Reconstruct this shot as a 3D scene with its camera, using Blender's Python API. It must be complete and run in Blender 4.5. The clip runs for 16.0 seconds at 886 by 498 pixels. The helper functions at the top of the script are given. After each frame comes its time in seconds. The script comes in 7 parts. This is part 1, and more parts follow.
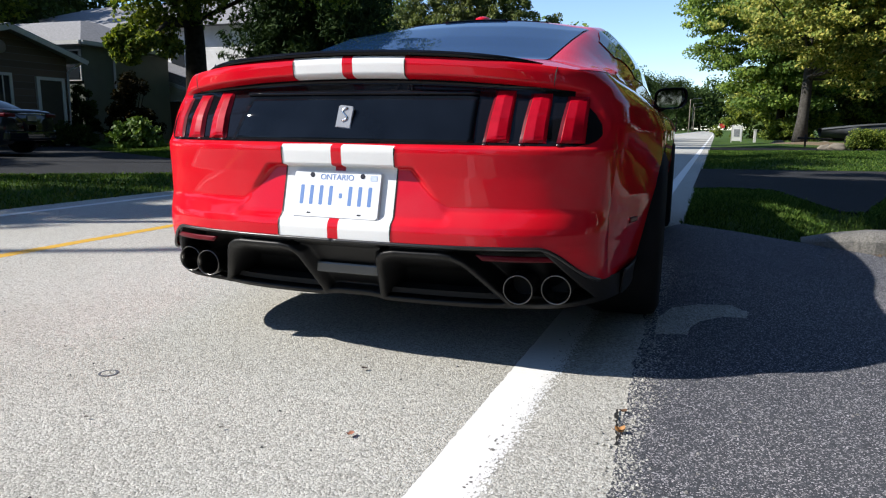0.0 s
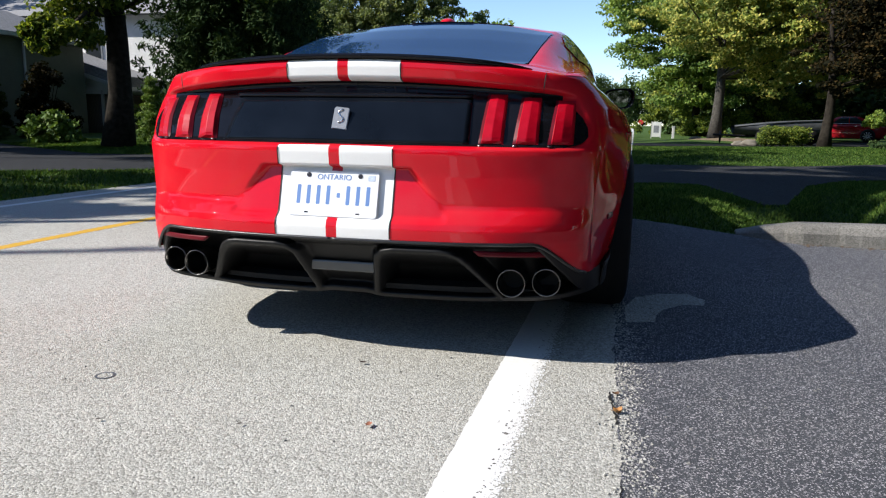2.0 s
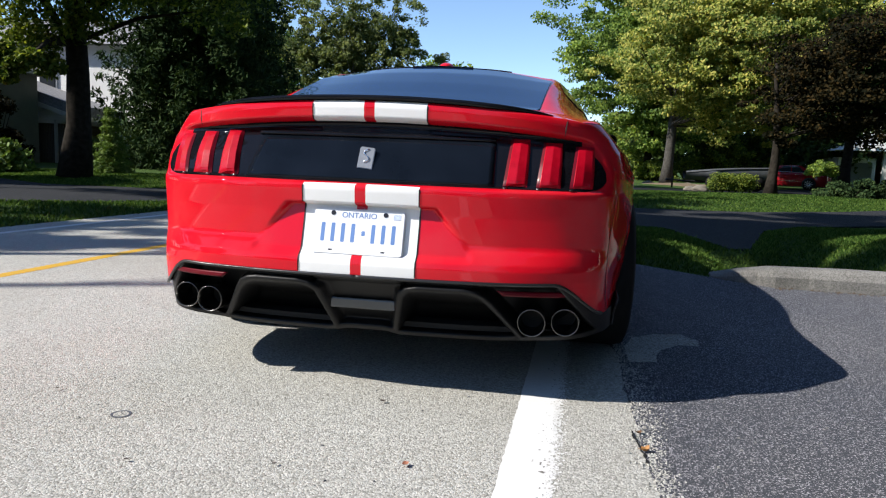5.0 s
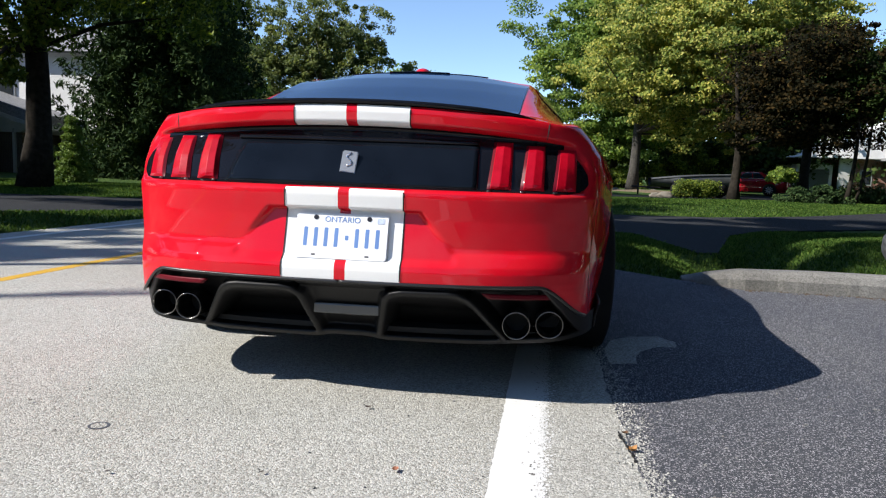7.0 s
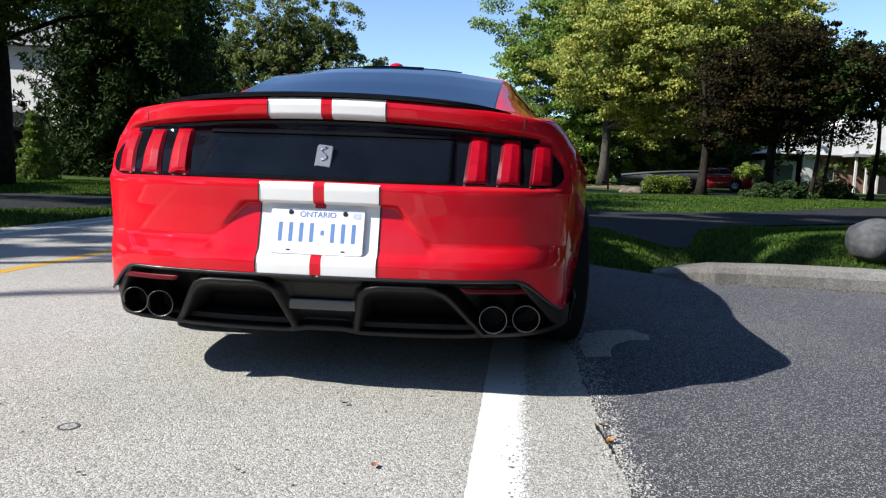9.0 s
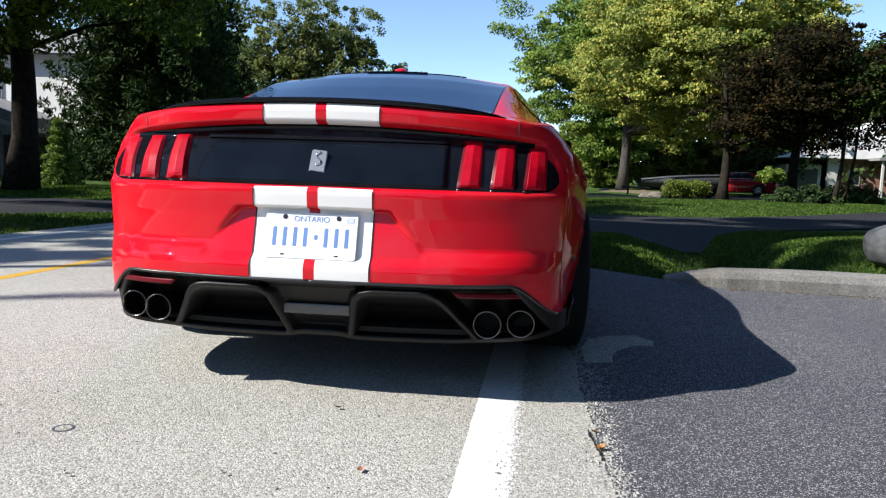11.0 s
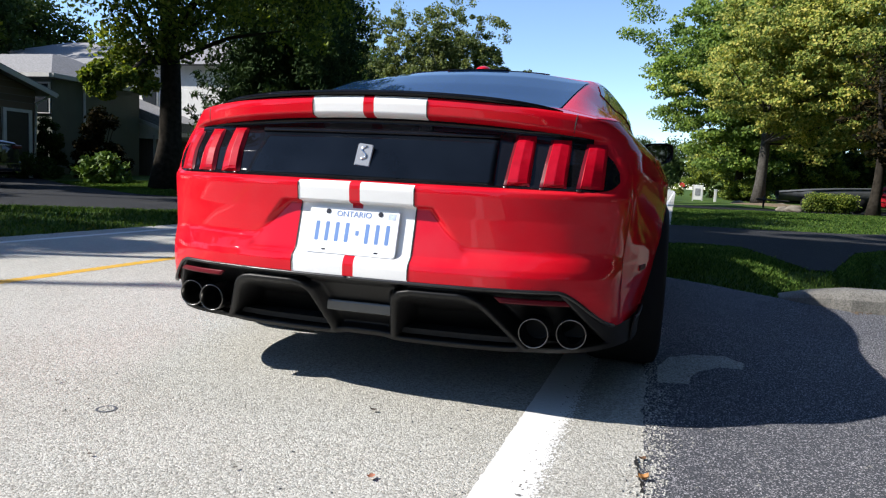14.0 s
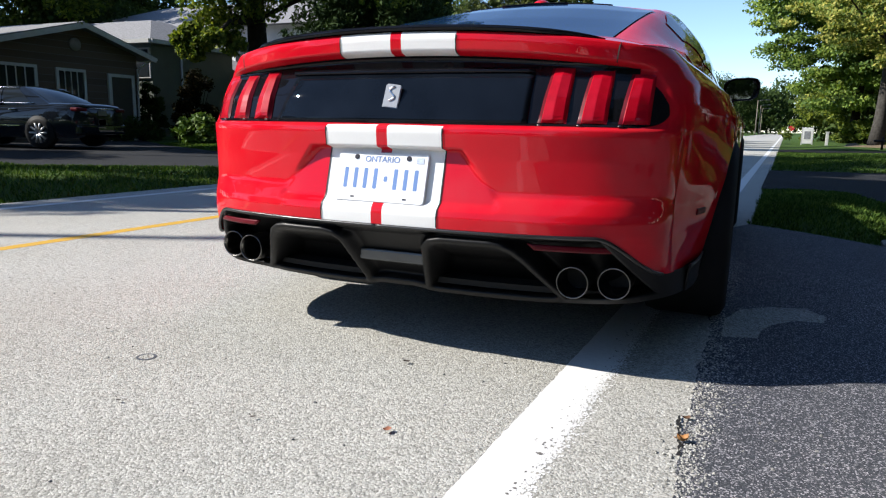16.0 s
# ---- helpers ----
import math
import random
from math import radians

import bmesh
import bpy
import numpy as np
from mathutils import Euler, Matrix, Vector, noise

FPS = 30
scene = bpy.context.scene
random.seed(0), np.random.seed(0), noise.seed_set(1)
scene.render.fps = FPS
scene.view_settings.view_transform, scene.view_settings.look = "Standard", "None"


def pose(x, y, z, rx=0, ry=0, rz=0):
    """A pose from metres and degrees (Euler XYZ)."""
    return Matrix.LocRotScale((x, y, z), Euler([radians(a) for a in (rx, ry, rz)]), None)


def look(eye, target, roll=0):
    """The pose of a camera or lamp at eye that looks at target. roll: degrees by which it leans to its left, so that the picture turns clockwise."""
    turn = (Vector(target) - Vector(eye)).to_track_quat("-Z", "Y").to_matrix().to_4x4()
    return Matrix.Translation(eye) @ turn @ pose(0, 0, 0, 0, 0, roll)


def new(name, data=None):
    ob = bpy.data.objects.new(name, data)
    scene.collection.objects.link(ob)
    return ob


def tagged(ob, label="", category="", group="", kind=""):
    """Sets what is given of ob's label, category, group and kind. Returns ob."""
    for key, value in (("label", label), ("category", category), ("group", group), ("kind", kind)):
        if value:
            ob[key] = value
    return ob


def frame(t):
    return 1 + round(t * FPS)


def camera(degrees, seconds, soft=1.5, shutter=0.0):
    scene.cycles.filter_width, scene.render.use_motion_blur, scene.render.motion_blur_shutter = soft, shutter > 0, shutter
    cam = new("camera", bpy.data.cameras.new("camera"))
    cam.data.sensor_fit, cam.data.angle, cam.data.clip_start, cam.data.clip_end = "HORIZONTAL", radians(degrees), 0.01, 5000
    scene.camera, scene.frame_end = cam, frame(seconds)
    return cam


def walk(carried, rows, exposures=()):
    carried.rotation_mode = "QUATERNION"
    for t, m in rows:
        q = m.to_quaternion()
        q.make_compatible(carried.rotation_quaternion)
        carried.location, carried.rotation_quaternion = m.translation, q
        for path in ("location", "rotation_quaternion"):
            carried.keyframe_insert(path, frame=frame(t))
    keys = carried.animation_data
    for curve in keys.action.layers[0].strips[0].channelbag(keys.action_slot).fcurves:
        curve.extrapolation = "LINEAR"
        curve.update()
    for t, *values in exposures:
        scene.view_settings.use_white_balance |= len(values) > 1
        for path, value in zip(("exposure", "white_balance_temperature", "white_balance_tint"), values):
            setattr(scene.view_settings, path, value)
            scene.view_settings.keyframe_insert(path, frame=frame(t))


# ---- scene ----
cam = camera(66.0, 16.0, soft=1.2)
PATH = [
    (0, (1.013, -1.912, 0.769), (0.372, -0.051, 0.416), 0.6),
    (0.5, (0.969, -1.945, 0.77), (0.384, -0.069, 0.397), 0.8),
    (1, (0.919, -1.995, 0.789), (0.398, -0.103, 0.402), 1.1),
    (1.5, (0.876, -2.028, 0.788), (0.4, -0.123, 0.41), 1.0),
    (2, (0.83, -2.058, 0.788), (0.393, -0.14, 0.423), 0.9),
    (2.5, (0.789, -2.083, 0.79), (0.385, -0.155, 0.443), 1.1),
    (3, (0.75, -2.107, 0.8), (0.376, -0.17, 0.471), 1.3),
    (3.5, (0.722, -2.121, 0.797), (0.367, -0.176, 0.493), 1.6),
    (4, (0.68, -2.13, 0.797), (0.347, -0.178, 0.513), 2.0),
    (6.5, (0.575, -2.134, 0.777), (0.312, -0.164, 0.553), 2.2),
    (7, (0.566, -2.134, 0.774), (0.344, -0.159, 0.55), 2.1),
    (7.5, (0.557, -2.135, 0.77), (0.376, -0.156, 0.544), 1.9),
    (8, (0.543, -2.132, 0.768), (0.404, -0.15, 0.537), 2.0),
    (10.5, (0.606, -2.124, 0.764), (0.452, -0.143, 0.536), 2.0),
    (11, (0.637, -2.119, 0.768), (0.437, -0.141, 0.549), 1.9),
    (11.5, (0.663, -2.117, 0.772), (0.416, -0.144, 0.565), 2.2),
    (12, (0.703, -2.098, 0.772), (0.394, -0.131, 0.584), 2.1),
    (12.5, (0.741, -2.067, 0.765), (0.369, -0.109, 0.591), 2.1),
    (13, (0.782, -2.034, 0.754), (0.351, -0.088, 0.585), 2.3),
    (13.5, (0.819, -1.996, 0.745), (0.328, -0.066, 0.562), 2.7),
    (14, (0.857, -1.958, 0.741), (0.307, -0.047, 0.53), 2.9),
    (14.5, (0.902, -1.92, 0.732), (0.286, -0.033, 0.493), 2.8),
    (15, (0.938, -1.875, 0.725), (0.259, -0.015, 0.449), 2.4),
    (15.5, (0.97, -1.822, 0.714), (0.225, 0.007, 0.395), 1.7),
    (16, (0.99, -1.794, 0.711), (0.2, 0.009, 0.356), 1.1),
]
walk(cam, [(t, look(eye, target, roll)) for t, eye, target, roll in PATH],
     exposures=[(0, 0.72), (8, 0.74), (11.5, 0.86), (14.5, 0.86), (16, 0.78)])
# ---- end of walk ----

# ---- world, sun and exposure ----
SUN = Vector((-1.16, -0.525, 1.0)).normalized()
world = bpy.data.worlds.new("world")
scene.world = world
world.use_nodes = True
wn = world.node_tree.nodes
sky = wn.new("ShaderNodeTexSky")
sky.sky_type = "NISHITA"
sky.sun_disc = False
sky.sun_elevation = math.asin(SUN.z)
sky.sun_rotation = math.atan2(SUN.x, SUN.y)
sky.altitude, sky.air_density, sky.dust_density, sky.ozone_density = 100, 0.8, 0.0, 3.0
world.node_tree.links.new(sky.outputs[0], wn["Background"].inputs[0])
wn["Background"].inputs[1].default_value = 0.132
sun_data = bpy.data.lights.new("sun", "SUN")
sun_data.energy, sun_data.angle, sun_data.color = 5.0, radians(0.53), (1.0, 0.955, 0.89)
sun = new("sun", sun_data)
sun.matrix_world = look(SUN * 60, (0, 0, 0))


# ---- materials ----
def mat(name):
    m = bpy.data.materials.new(name)
    m.use_nodes = True
    n = m.node_tree.nodes
    return m, n, m.node_tree.links, n["Principled BSDF"]


def ramp(n, stops):
    r = n.new("ShaderNodeValToRGB")
    while len(r.color_ramp.elements) < len(stops):
        r.color_ramp.elements.new(0.5)
    for e, (p, c) in zip(r.color_ramp.elements, stops):
        e.position, e.color = p, (*c, 1)
    return r


def noise_tex(n, l, scale, detail=4.0, rough=0.55, coord="Object", stretch=None):
    tc = n.new("ShaderNodeTexCoord")
    t = n.new("ShaderNodeTexNoise")
    t.inputs["Scale"].default_value, t.inputs["Detail"].default_value, t.inputs["Roughness"].default_value = scale, detail, rough
    src = tc.outputs[coord]
    if stretch:
        mp = n.new("ShaderNodeMapping")
        mp.inputs["Scale"].default_value = stretch
        l.new(src, mp.inputs[0])
        src = mp.outputs[0]
    l.new(src, t.inputs["Vector"])
    return t


def mix(n, l, a, b, fac, mode="MIX"):
    m = n.new("ShaderNodeMix")
    m.data_type, m.blend_type = "RGBA", mode
    for sock, v in ((0, fac), (6, a), (7, b)):
        if isinstance(v, (int, float)):
            m.inputs[sock].default_value = v
        elif isinstance(v, tuple):
            m.inputs[sock].default_value = (*v, 1)
        else:
            l.new(v, m.inputs[sock])
    return m.outputs[2]


def bump(n, l, p, height, strength, dist):
    b = n.new("ShaderNodeBump")
    b.inputs["Strength"].default_value, b.inputs["Distance"].default_value = strength, dist
    l.new(height, b.inputs["Height"])
    l.new(b.outputs[0], p.inputs["Normal"])


def simple(name, color, rough=0.5, metal=0.0, coat=0.0, var=0.12, scale=6.0, bumps=0.0, bscale=200.0, spec=0.5):
    m, n, l, p = mat(name)
    t = noise_tex(n, l, scale, 5)
    lo, hi = tuple(c * (1 - var) for c in color), tuple(min(1, c * (1 + var)) for c in color)
    r = ramp(n, [(0.3, lo), (0.7, hi)])
    l.new(t.outputs[0], r.inputs[0])
    l.new(r.outputs[0], p.inputs["Base Color"])
    p.inputs["Roughness"].default_value, p.inputs["Metallic"].default_value = rough, metal
    p.inputs["Coat Weight"].default_value = coat
    p.inputs["Coat Roughness"].default_value = 0.014
    p.inputs["Specular IOR Level"].default_value = spec
    if bumps:
        t2 = noise_tex(n, l, bscale, 3)
        bump(n, l, p, t2.outputs[0], bumps, 0.002)
    return m


def aggregate(name, lo, mid, hi, scale, stain, rough=0.85, depth=0.003, mid_at=0.45, spec=0.3):
    """Road surface: stone chips in binder, with broad stains."""
    m, n, l, p = mat(name)
    tc = n.new("ShaderNodeTexCoord")
    v = n.new("ShaderNodeTexVoronoi")
    v.inputs["Scale"].default_value = scale
    l.new(tc.outputs["Object"], v.inputs["Vector"])
    chips = ramp(n, [(0.0, lo), (mid_at, mid), (1.0, hi)])
    sep = n.new("ShaderNodeSeparateColor")
    l.new(v.outputs["Color"], sep.inputs[0])
    l.new(sep.outputs[0], chips.inputs[0])
    fine = noise_tex(n, l, scale * 2.2, 4, 0.7)
    grains = ramp(n, [(0.3, (0.50, 0.50, 0.50)), (0.7, (1.36, 1.36, 1.36))])
    l.new(fine.outputs[0], grains.inputs[0])
    c = mix(n, l, chips.outputs[0], grains.outputs[0], 1.0, "MULTIPLY")
    broad = noise_tex(n, l, 0.55, 5, 0.6)
    st = ramp(n, [(0.35, stain), (0.62, (1.0, 1.0, 1.0))])
    l.new(broad.outputs[0], st.inputs[0])
    c = mix(n, l, c, st.outputs[0], 0.8, "MULTIPLY")
    l.new(c, p.inputs["Base Color"])
    p.inputs["Roughness"].default_value = rough
    p.inputs["Specular IOR Level"].default_value = spec
    inv = n.new("ShaderNodeMath")
    inv.operation = "SUBTRACT"
    inv.inputs[0].default_value = 1.0
    l.new(v.outputs["Distance"], inv.inputs[1])
    add = n.new("ShaderNodeMath")
    l.new(inv.outputs[0], add.inputs[0])
    l.new(fine.outputs[0], add.inputs[1])
    bump(n, l, p, add.outputs[0], 0.9, depth)
    return m


def line_paint(name, color, worn):
    """Thick road paint, chipped along thin cracks down to the stones."""
    m, n, l, p = mat(name)
    t = noise_tex(n, l, 60, 5, 0.7)
    r = ramp(n, [(0.25, tuple(c * 0.88 for c in color)), (0.6, color)])
    l.new(t.outputs[0], r.inputs[0])
    k = noise_tex(n, l, 9, 6, 0.75, stretch=(1.0, 0.35, 1.0))
    chip = ramp(n, [(0.635, (0, 0, 0)), (0.665, (1, 1, 1))])
    l.new(k.outputs[0], chip.inputs[0])
    c = mix(n, l, r.outputs[0], worn, chip.outputs[0])
    l.new(c, p.inputs["Base Color"])
    p.inputs["Roughness"].default_value = 0.6
    inv = n.new("ShaderNodeInvert")
    l.new(chip.outputs[0], inv.inputs["Color"])
    bump(n, l, p, inv.outputs[0], 0.6, 0.002)
    return m


def leaf_mat(name, dark, mid, light, trans=0.35, rough=0.62, spec=0.22):
    m, n, l, p = mat(name)
    g = n.new("ShaderNodeNewGeometry")
    r = ramp(n, [(0.0, dark), (0.5, mid), (1.0, light)])
    l.new(g.outputs["Random Per Island"], r.inputs[0])
    t = noise_tex(n, l, 0.5, 3)
    r2 = ramp(n, [(0.3, (0.65, 0.7, 0.65)), (0.7, (1.25, 1.15, 1.0))])
    l.new(t.outputs[0], r2.inputs[0])
    c = mix(n, l, r.outputs[0], r2.outputs[0], 1.0, "MULTIPLY")
    l.new(c, p.inputs["Base Color"])
    p.inputs["Roughness"].default_value = rough
    p.inputs["Specular IOR Level"].default_value = spec
    tr = n.new("ShaderNodeBsdfTranslucent")
    c2 = mix(n, l, c, (1.0, 1.0, 0.45), 1.0, "MULTIPLY")
    l.new(c2, tr.inputs[0])
    ms = n.new("ShaderNodeMixShader")
    ms.inputs[0].default_value = trans
    l.new(p.outputs[0], ms.inputs[1])
    l.new(tr.outputs[0], ms.inputs[2])
    l.new(ms.outputs[0], n["Material Output"].inputs[0])
    return m


def paint(name, color, rough=0.3):
    m, n, l, p = mat(name)
    t = noise_tex(n, l, 900, 2)
    r = ramp(n, [(0.3, tuple(c * 0.92 for c in color)), (0.7, tuple(min(1, c * 1.06) for c in color))])
    l.new(t.outputs[0], r.inputs[0])
    dust = noise_tex(n, l, 5, 5)
    d = ramp(n, [(0.45, (0, 0, 0)), (0.8, (0.045, 0.045, 0.045))])
    l.new(dust.outputs[0], d.inputs[0])
    c = mix(n, l, r.outputs[0], (0.45, 0.42, 0.38), d.outputs[0])
    l.new(c, p.inputs["Base Color"])
    p.inputs["Roughness"].default_value = rough
    p.inputs["Coat Weight"].default_value, p.inputs["Coat Roughness"].default_value = 0.72, 0.012
    p.inputs["Specular IOR Level"].default_value = 0.0
    return m


def siding(name, color, pitch=0.12):
    m, n, l, p = mat(name)
    tc = n.new("ShaderNodeTexCoord")
    w = n.new("ShaderNodeTexWave")
    w.wave_profile, w.bands_direction = "SAW", "Z"
    w.inputs["Scale"].default_value = 0.314 / pitch
    l.new(tc.outputs["Object"], w.inputs["Vector"])
    t = noise_tex(n, l, 2.5, 5)
    r = ramp(n, [(0.3, tuple(c * 0.85 for c in color)), (0.7, color)])
    l.new(t.outputs[0], r.inputs[0])
    l.new(r.outputs[0], p.inputs["Base Color"])
    p.inputs["Roughness"].default_value = 0.6
    bump(n, l, p, w.outputs[0], 0.6, 0.015)
    return m


def brickwork(name, a, b, mortar):
    m, n, l, p = mat(name)
    tc = n.new("ShaderNodeTexCoord")
    mp = n.new("ShaderNodeMapping")
    mp.inputs["Rotation"].default_value = (radians(90), 0, radians(90))
    l.new(tc.outputs["Object"], mp.inputs[0])
    t = n.new("ShaderNodeTexBrick")
    t.inputs["Scale"].default_value = 1.0
    t.inputs["Brick Width"].default_value, t.inputs["Row Height"].default_value, t.inputs["Mortar Size"].default_value = 0.215, 0.075, 0.008
    t.inputs["Color1"].default_value, t.inputs["Color2"].default_value, t.inputs["Mortar"].default_value = (*a, 1), (*b, 1), (*mortar, 1)
    l.new(mp.outputs[0], t.inputs["Vector"])
    l.new(t.outputs[0], p.inputs["Base Color"])
    p.inputs["Roughness"].default_value = 0.85
    bump(n, l, p, t.outputs[1], -0.5, 0.008)
    return m


M_RED = paint("red_paint", (0.57, 0.005, 0.016), 0.28)
M_WHITE = paint("white_paint", (0.80, 0.80, 0.79), 0.3)
M_GLOSSBLACK = simple("gloss_black", (0.006, 0.006, 0.008), 0.10, coat=0.48, var=0.3, spec=0.0)
M_TRIMGLOSS = simple("smoked_trim", (0.005, 0.007, 0.011), 0.12, coat=0.42, var=0.3, spec=0.0)
M_BLACK = simple("black_plastic", (0.00574, 0.00574, 0.00615), 0.45, var=0.25, bumps=0.12, bscale=900, spec=0.3)
M_LIP = simple("satin_lip", (0.012, 0.012, 0.013), 0.32, var=0.2, bumps=0.1, bscale=900, spec=0.6)
M_DARK = simple("dark_void", (0.006, 0.006, 0.006), 0.8)
M_RUBBER = simple("rubber", (0.0082, 0.0082, 0.00902), 0.8, var=0.3, bumps=0.2, spec=0.2)
M_RIM = simple("black_alloy", (0.03, 0.03, 0.033), 0.35, metal=0.8)
M_STEEL = simple("brushed_steel", (0.16, 0.155, 0.15), 0.28, metal=1.0, var=0.2, scale=40)
M_SOOT = simple("soot", (0.0164, 0.0148, 0.0139), 0.7, metal=0.3)
M_BADGE = simple("satin_silver", (0.279, 0.287, 0.303), 0.38, metal=0.45, var=0.08)
M_RING = simple("marker_ring", (0.08, 0.085, 0.10), 0.6, var=0.4, scale=120)
M_MIRROR = simple("mirror_glass", (0.20, 0.22, 0.25), 0.03, metal=1.0, var=0.02)
M_CHROME = simple("chrome", (0.75, 0.76, 0.78), 0.12, metal=1.0, var=0.05)
M_PLATE = simple("plate_white", (0.74, 0.75, 0.78), 0.38, var=0.03)
M_PLATEBLUE = simple("plate_blue", (0.11, 0.21, 0.46), 0.45, var=0.08)
M_BOLT = simple("bolt", (0.0246, 0.0246, 0.0328), 0.4, metal=0.6)
M_GREY = simple("grey_lens", (0.0738, 0.0779, 0.0779), 0.25, coat=0.5)


def glass_dark(name, color, rough=0.02, spec=0.4):
    m, n, l, p = mat(name)
    p.inputs["Base Color"].default_value = (*color, 1)
    p.inputs["Roughness"].default_value = rough
    p.inputs["Specular IOR Level"].default_value = spec
    p.inputs["IOR"].default_value = 1.36
    t = noise_tex(n, l, 3, 3)
    r = ramp(n, [(0.35, (rough, rough, rough)), (0.75, (rough + 0.05,) * 3)])
    l.new(t.outputs[0], r.inputs[0])
    l.new(r.outputs[0], p.inputs["Roughness"])
    return m


# tinted glass; its blue also paints in part of the sky's reflection
M_GLASS = glass_dark("sky_tinted_glass", (0.007, 0.025, 0.075), spec=0.26)
M_WINDOW = glass_dark("window_glass", (0.02, 0.025, 0.03))


def lens_red(name):
    m, n, l, p = mat(name)
    t = noise_tex(n, l, 30, 2)
    r = ramp(n, [(0.3, (0.34, 0.0018, 0.011)), (0.7, (0.42, 0.0034, 0.016))])
    l.new(t.outputs[0], r.inputs[0])
    l.new(r.outputs[0], p.inputs["Base Color"])
    p.inputs["Roughness"].default_value = 0.4
    p.inputs["Specular IOR Level"].default_value = 0.05
    p.inputs["Coat Weight"].default_value, p.inputs["Coat Roughness"].default_value = 0.45, 0.02
    return m


M_LENS = lens_red("red_lens")
M_LENSDARK = simple("dark_red_lens", (0.0984, 0.00246, 0.0082), 0.4, spec=0.08, coat=0.2)
M_ROAD = aggregate("chip_seal_road", (0.255, 0.252, 0.230), (0.412, 0.408, 0.376), (0.575, 0.567, 0.530), 170, (0.84, 0.82, 0.79), 0.85, 0.0022)
M_ASPHALT = aggregate("asphalt", (0.054, 0.058, 0.067), (0.104, 0.109, 0.120), (0.62, 0.59, 0.61), 320, (0.74, 0.76, 0.81), 0.8, 0.0025, 0.76, 0.08)
# asphalt for the shaded drives: base colour lowered to carry the tree shade
M_SHADEASPHALT = aggregate("shade_asphalt", (0.009, 0.0095, 0.011), (0.015, 0.016, 0.018), (0.0375, 0.0385, 0.041), 110, (0.75, 0.77, 0.82), 0.9, 0.002, 0.6, 0.06)
M_DIMASPHALT = aggregate("dim_asphalt", (0.018, 0.019, 0.021), (0.032, 0.033, 0.036), (0.08, 0.082, 0.085), 110, (0.75, 0.77, 0.82), 0.9, 0.002, 0.6, 0.06)
M_LINE = line_paint("line_paint_white", (0.689, 0.689, 0.681), (0.344, 0.336, 0.32))
M_TAR = simple("worn_binder", (0.12, 0.115, 0.108), 0.9, var=0.4, scale=120)
M_YELLOW = line_paint("line_paint_yellow", (0.558, 0.328, 0.0328), (0.344, 0.295, 0.18))
M_CONCRETE = aggregate("kerb_concrete", (0.164, 0.16, 0.152), (0.238, 0.234, 0.221), (0.303, 0.295, 0.283), 140, (0.66, 0.64, 0.6), 0.9, 0.002)
# near-black bark has the trunks' shade in its colour; the grey copy is for lit trunks
M_BARK = simple("bark", (0.024, 0.0203, 0.016), 0.9, var=0.5, scale=9, bumps=1.0, bscale=30, spec=0.1)
M_GREYBARK = simple("grey_bark", (0.062, 0.058, 0.052), 0.9, var=0.45, scale=9, bumps=0.9, bscale=30, spec=0.1)
M_BIRCHBARK = simple("pale_bark", (0.41, 0.394, 0.353), 0.8, var=0.35, scale=7, bumps=0.5, bscale=40)
M_LEAF = leaf_mat("leaf_green", (0.065, 0.125, 0.03), (0.15, 0.25, 0.05), (0.31, 0.40, 0.09), 0.40)
M_LEAFY = leaf_mat("leaf_yellow_green", (0.09, 0.15, 0.032), (0.24, 0.30, 0.066), (0.55, 0.50, 0.14), 0.38)
M_LEAFBIRCH = leaf_mat("leaf_birch", (0.0574, 0.0902, 0.0287), (0.115, 0.156, 0.0492), (0.246, 0.279, 0.0984), 0.35)
M_LEAFMID = leaf_mat("leaf_mid_green", (0.0473, 0.0878, 0.0189), (0.115, 0.176, 0.0324), (0.324, 0.378, 0.0743), 0.45)
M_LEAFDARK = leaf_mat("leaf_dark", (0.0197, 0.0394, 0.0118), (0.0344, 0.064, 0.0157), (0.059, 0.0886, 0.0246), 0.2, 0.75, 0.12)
# bronze leaves, lowered further in colour to carry the tree's shade
M_LEAFRED = leaf_mat("leaf_bronze", (0.006, 0.008, 0.004), (0.012, 0.012, 0.006), (0.050, 0.034, 0.012), 0.2, 0.85, 0.08)
M_NEEDLE = leaf_mat("needles_light", (0.0656, 0.123, 0.0287), (0.115, 0.197, 0.0451), (0.197, 0.279, 0.0738), 0.2)
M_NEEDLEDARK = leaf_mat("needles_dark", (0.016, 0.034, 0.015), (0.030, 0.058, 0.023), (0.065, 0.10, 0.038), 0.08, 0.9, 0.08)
M_GRASSBLADE = leaf_mat("grass_blade", (0.022, 0.056, 0.010), (0.052, 0.110, 0.021), (0.13, 0.20, 0.048), 0.3, 0.8, 0.1)


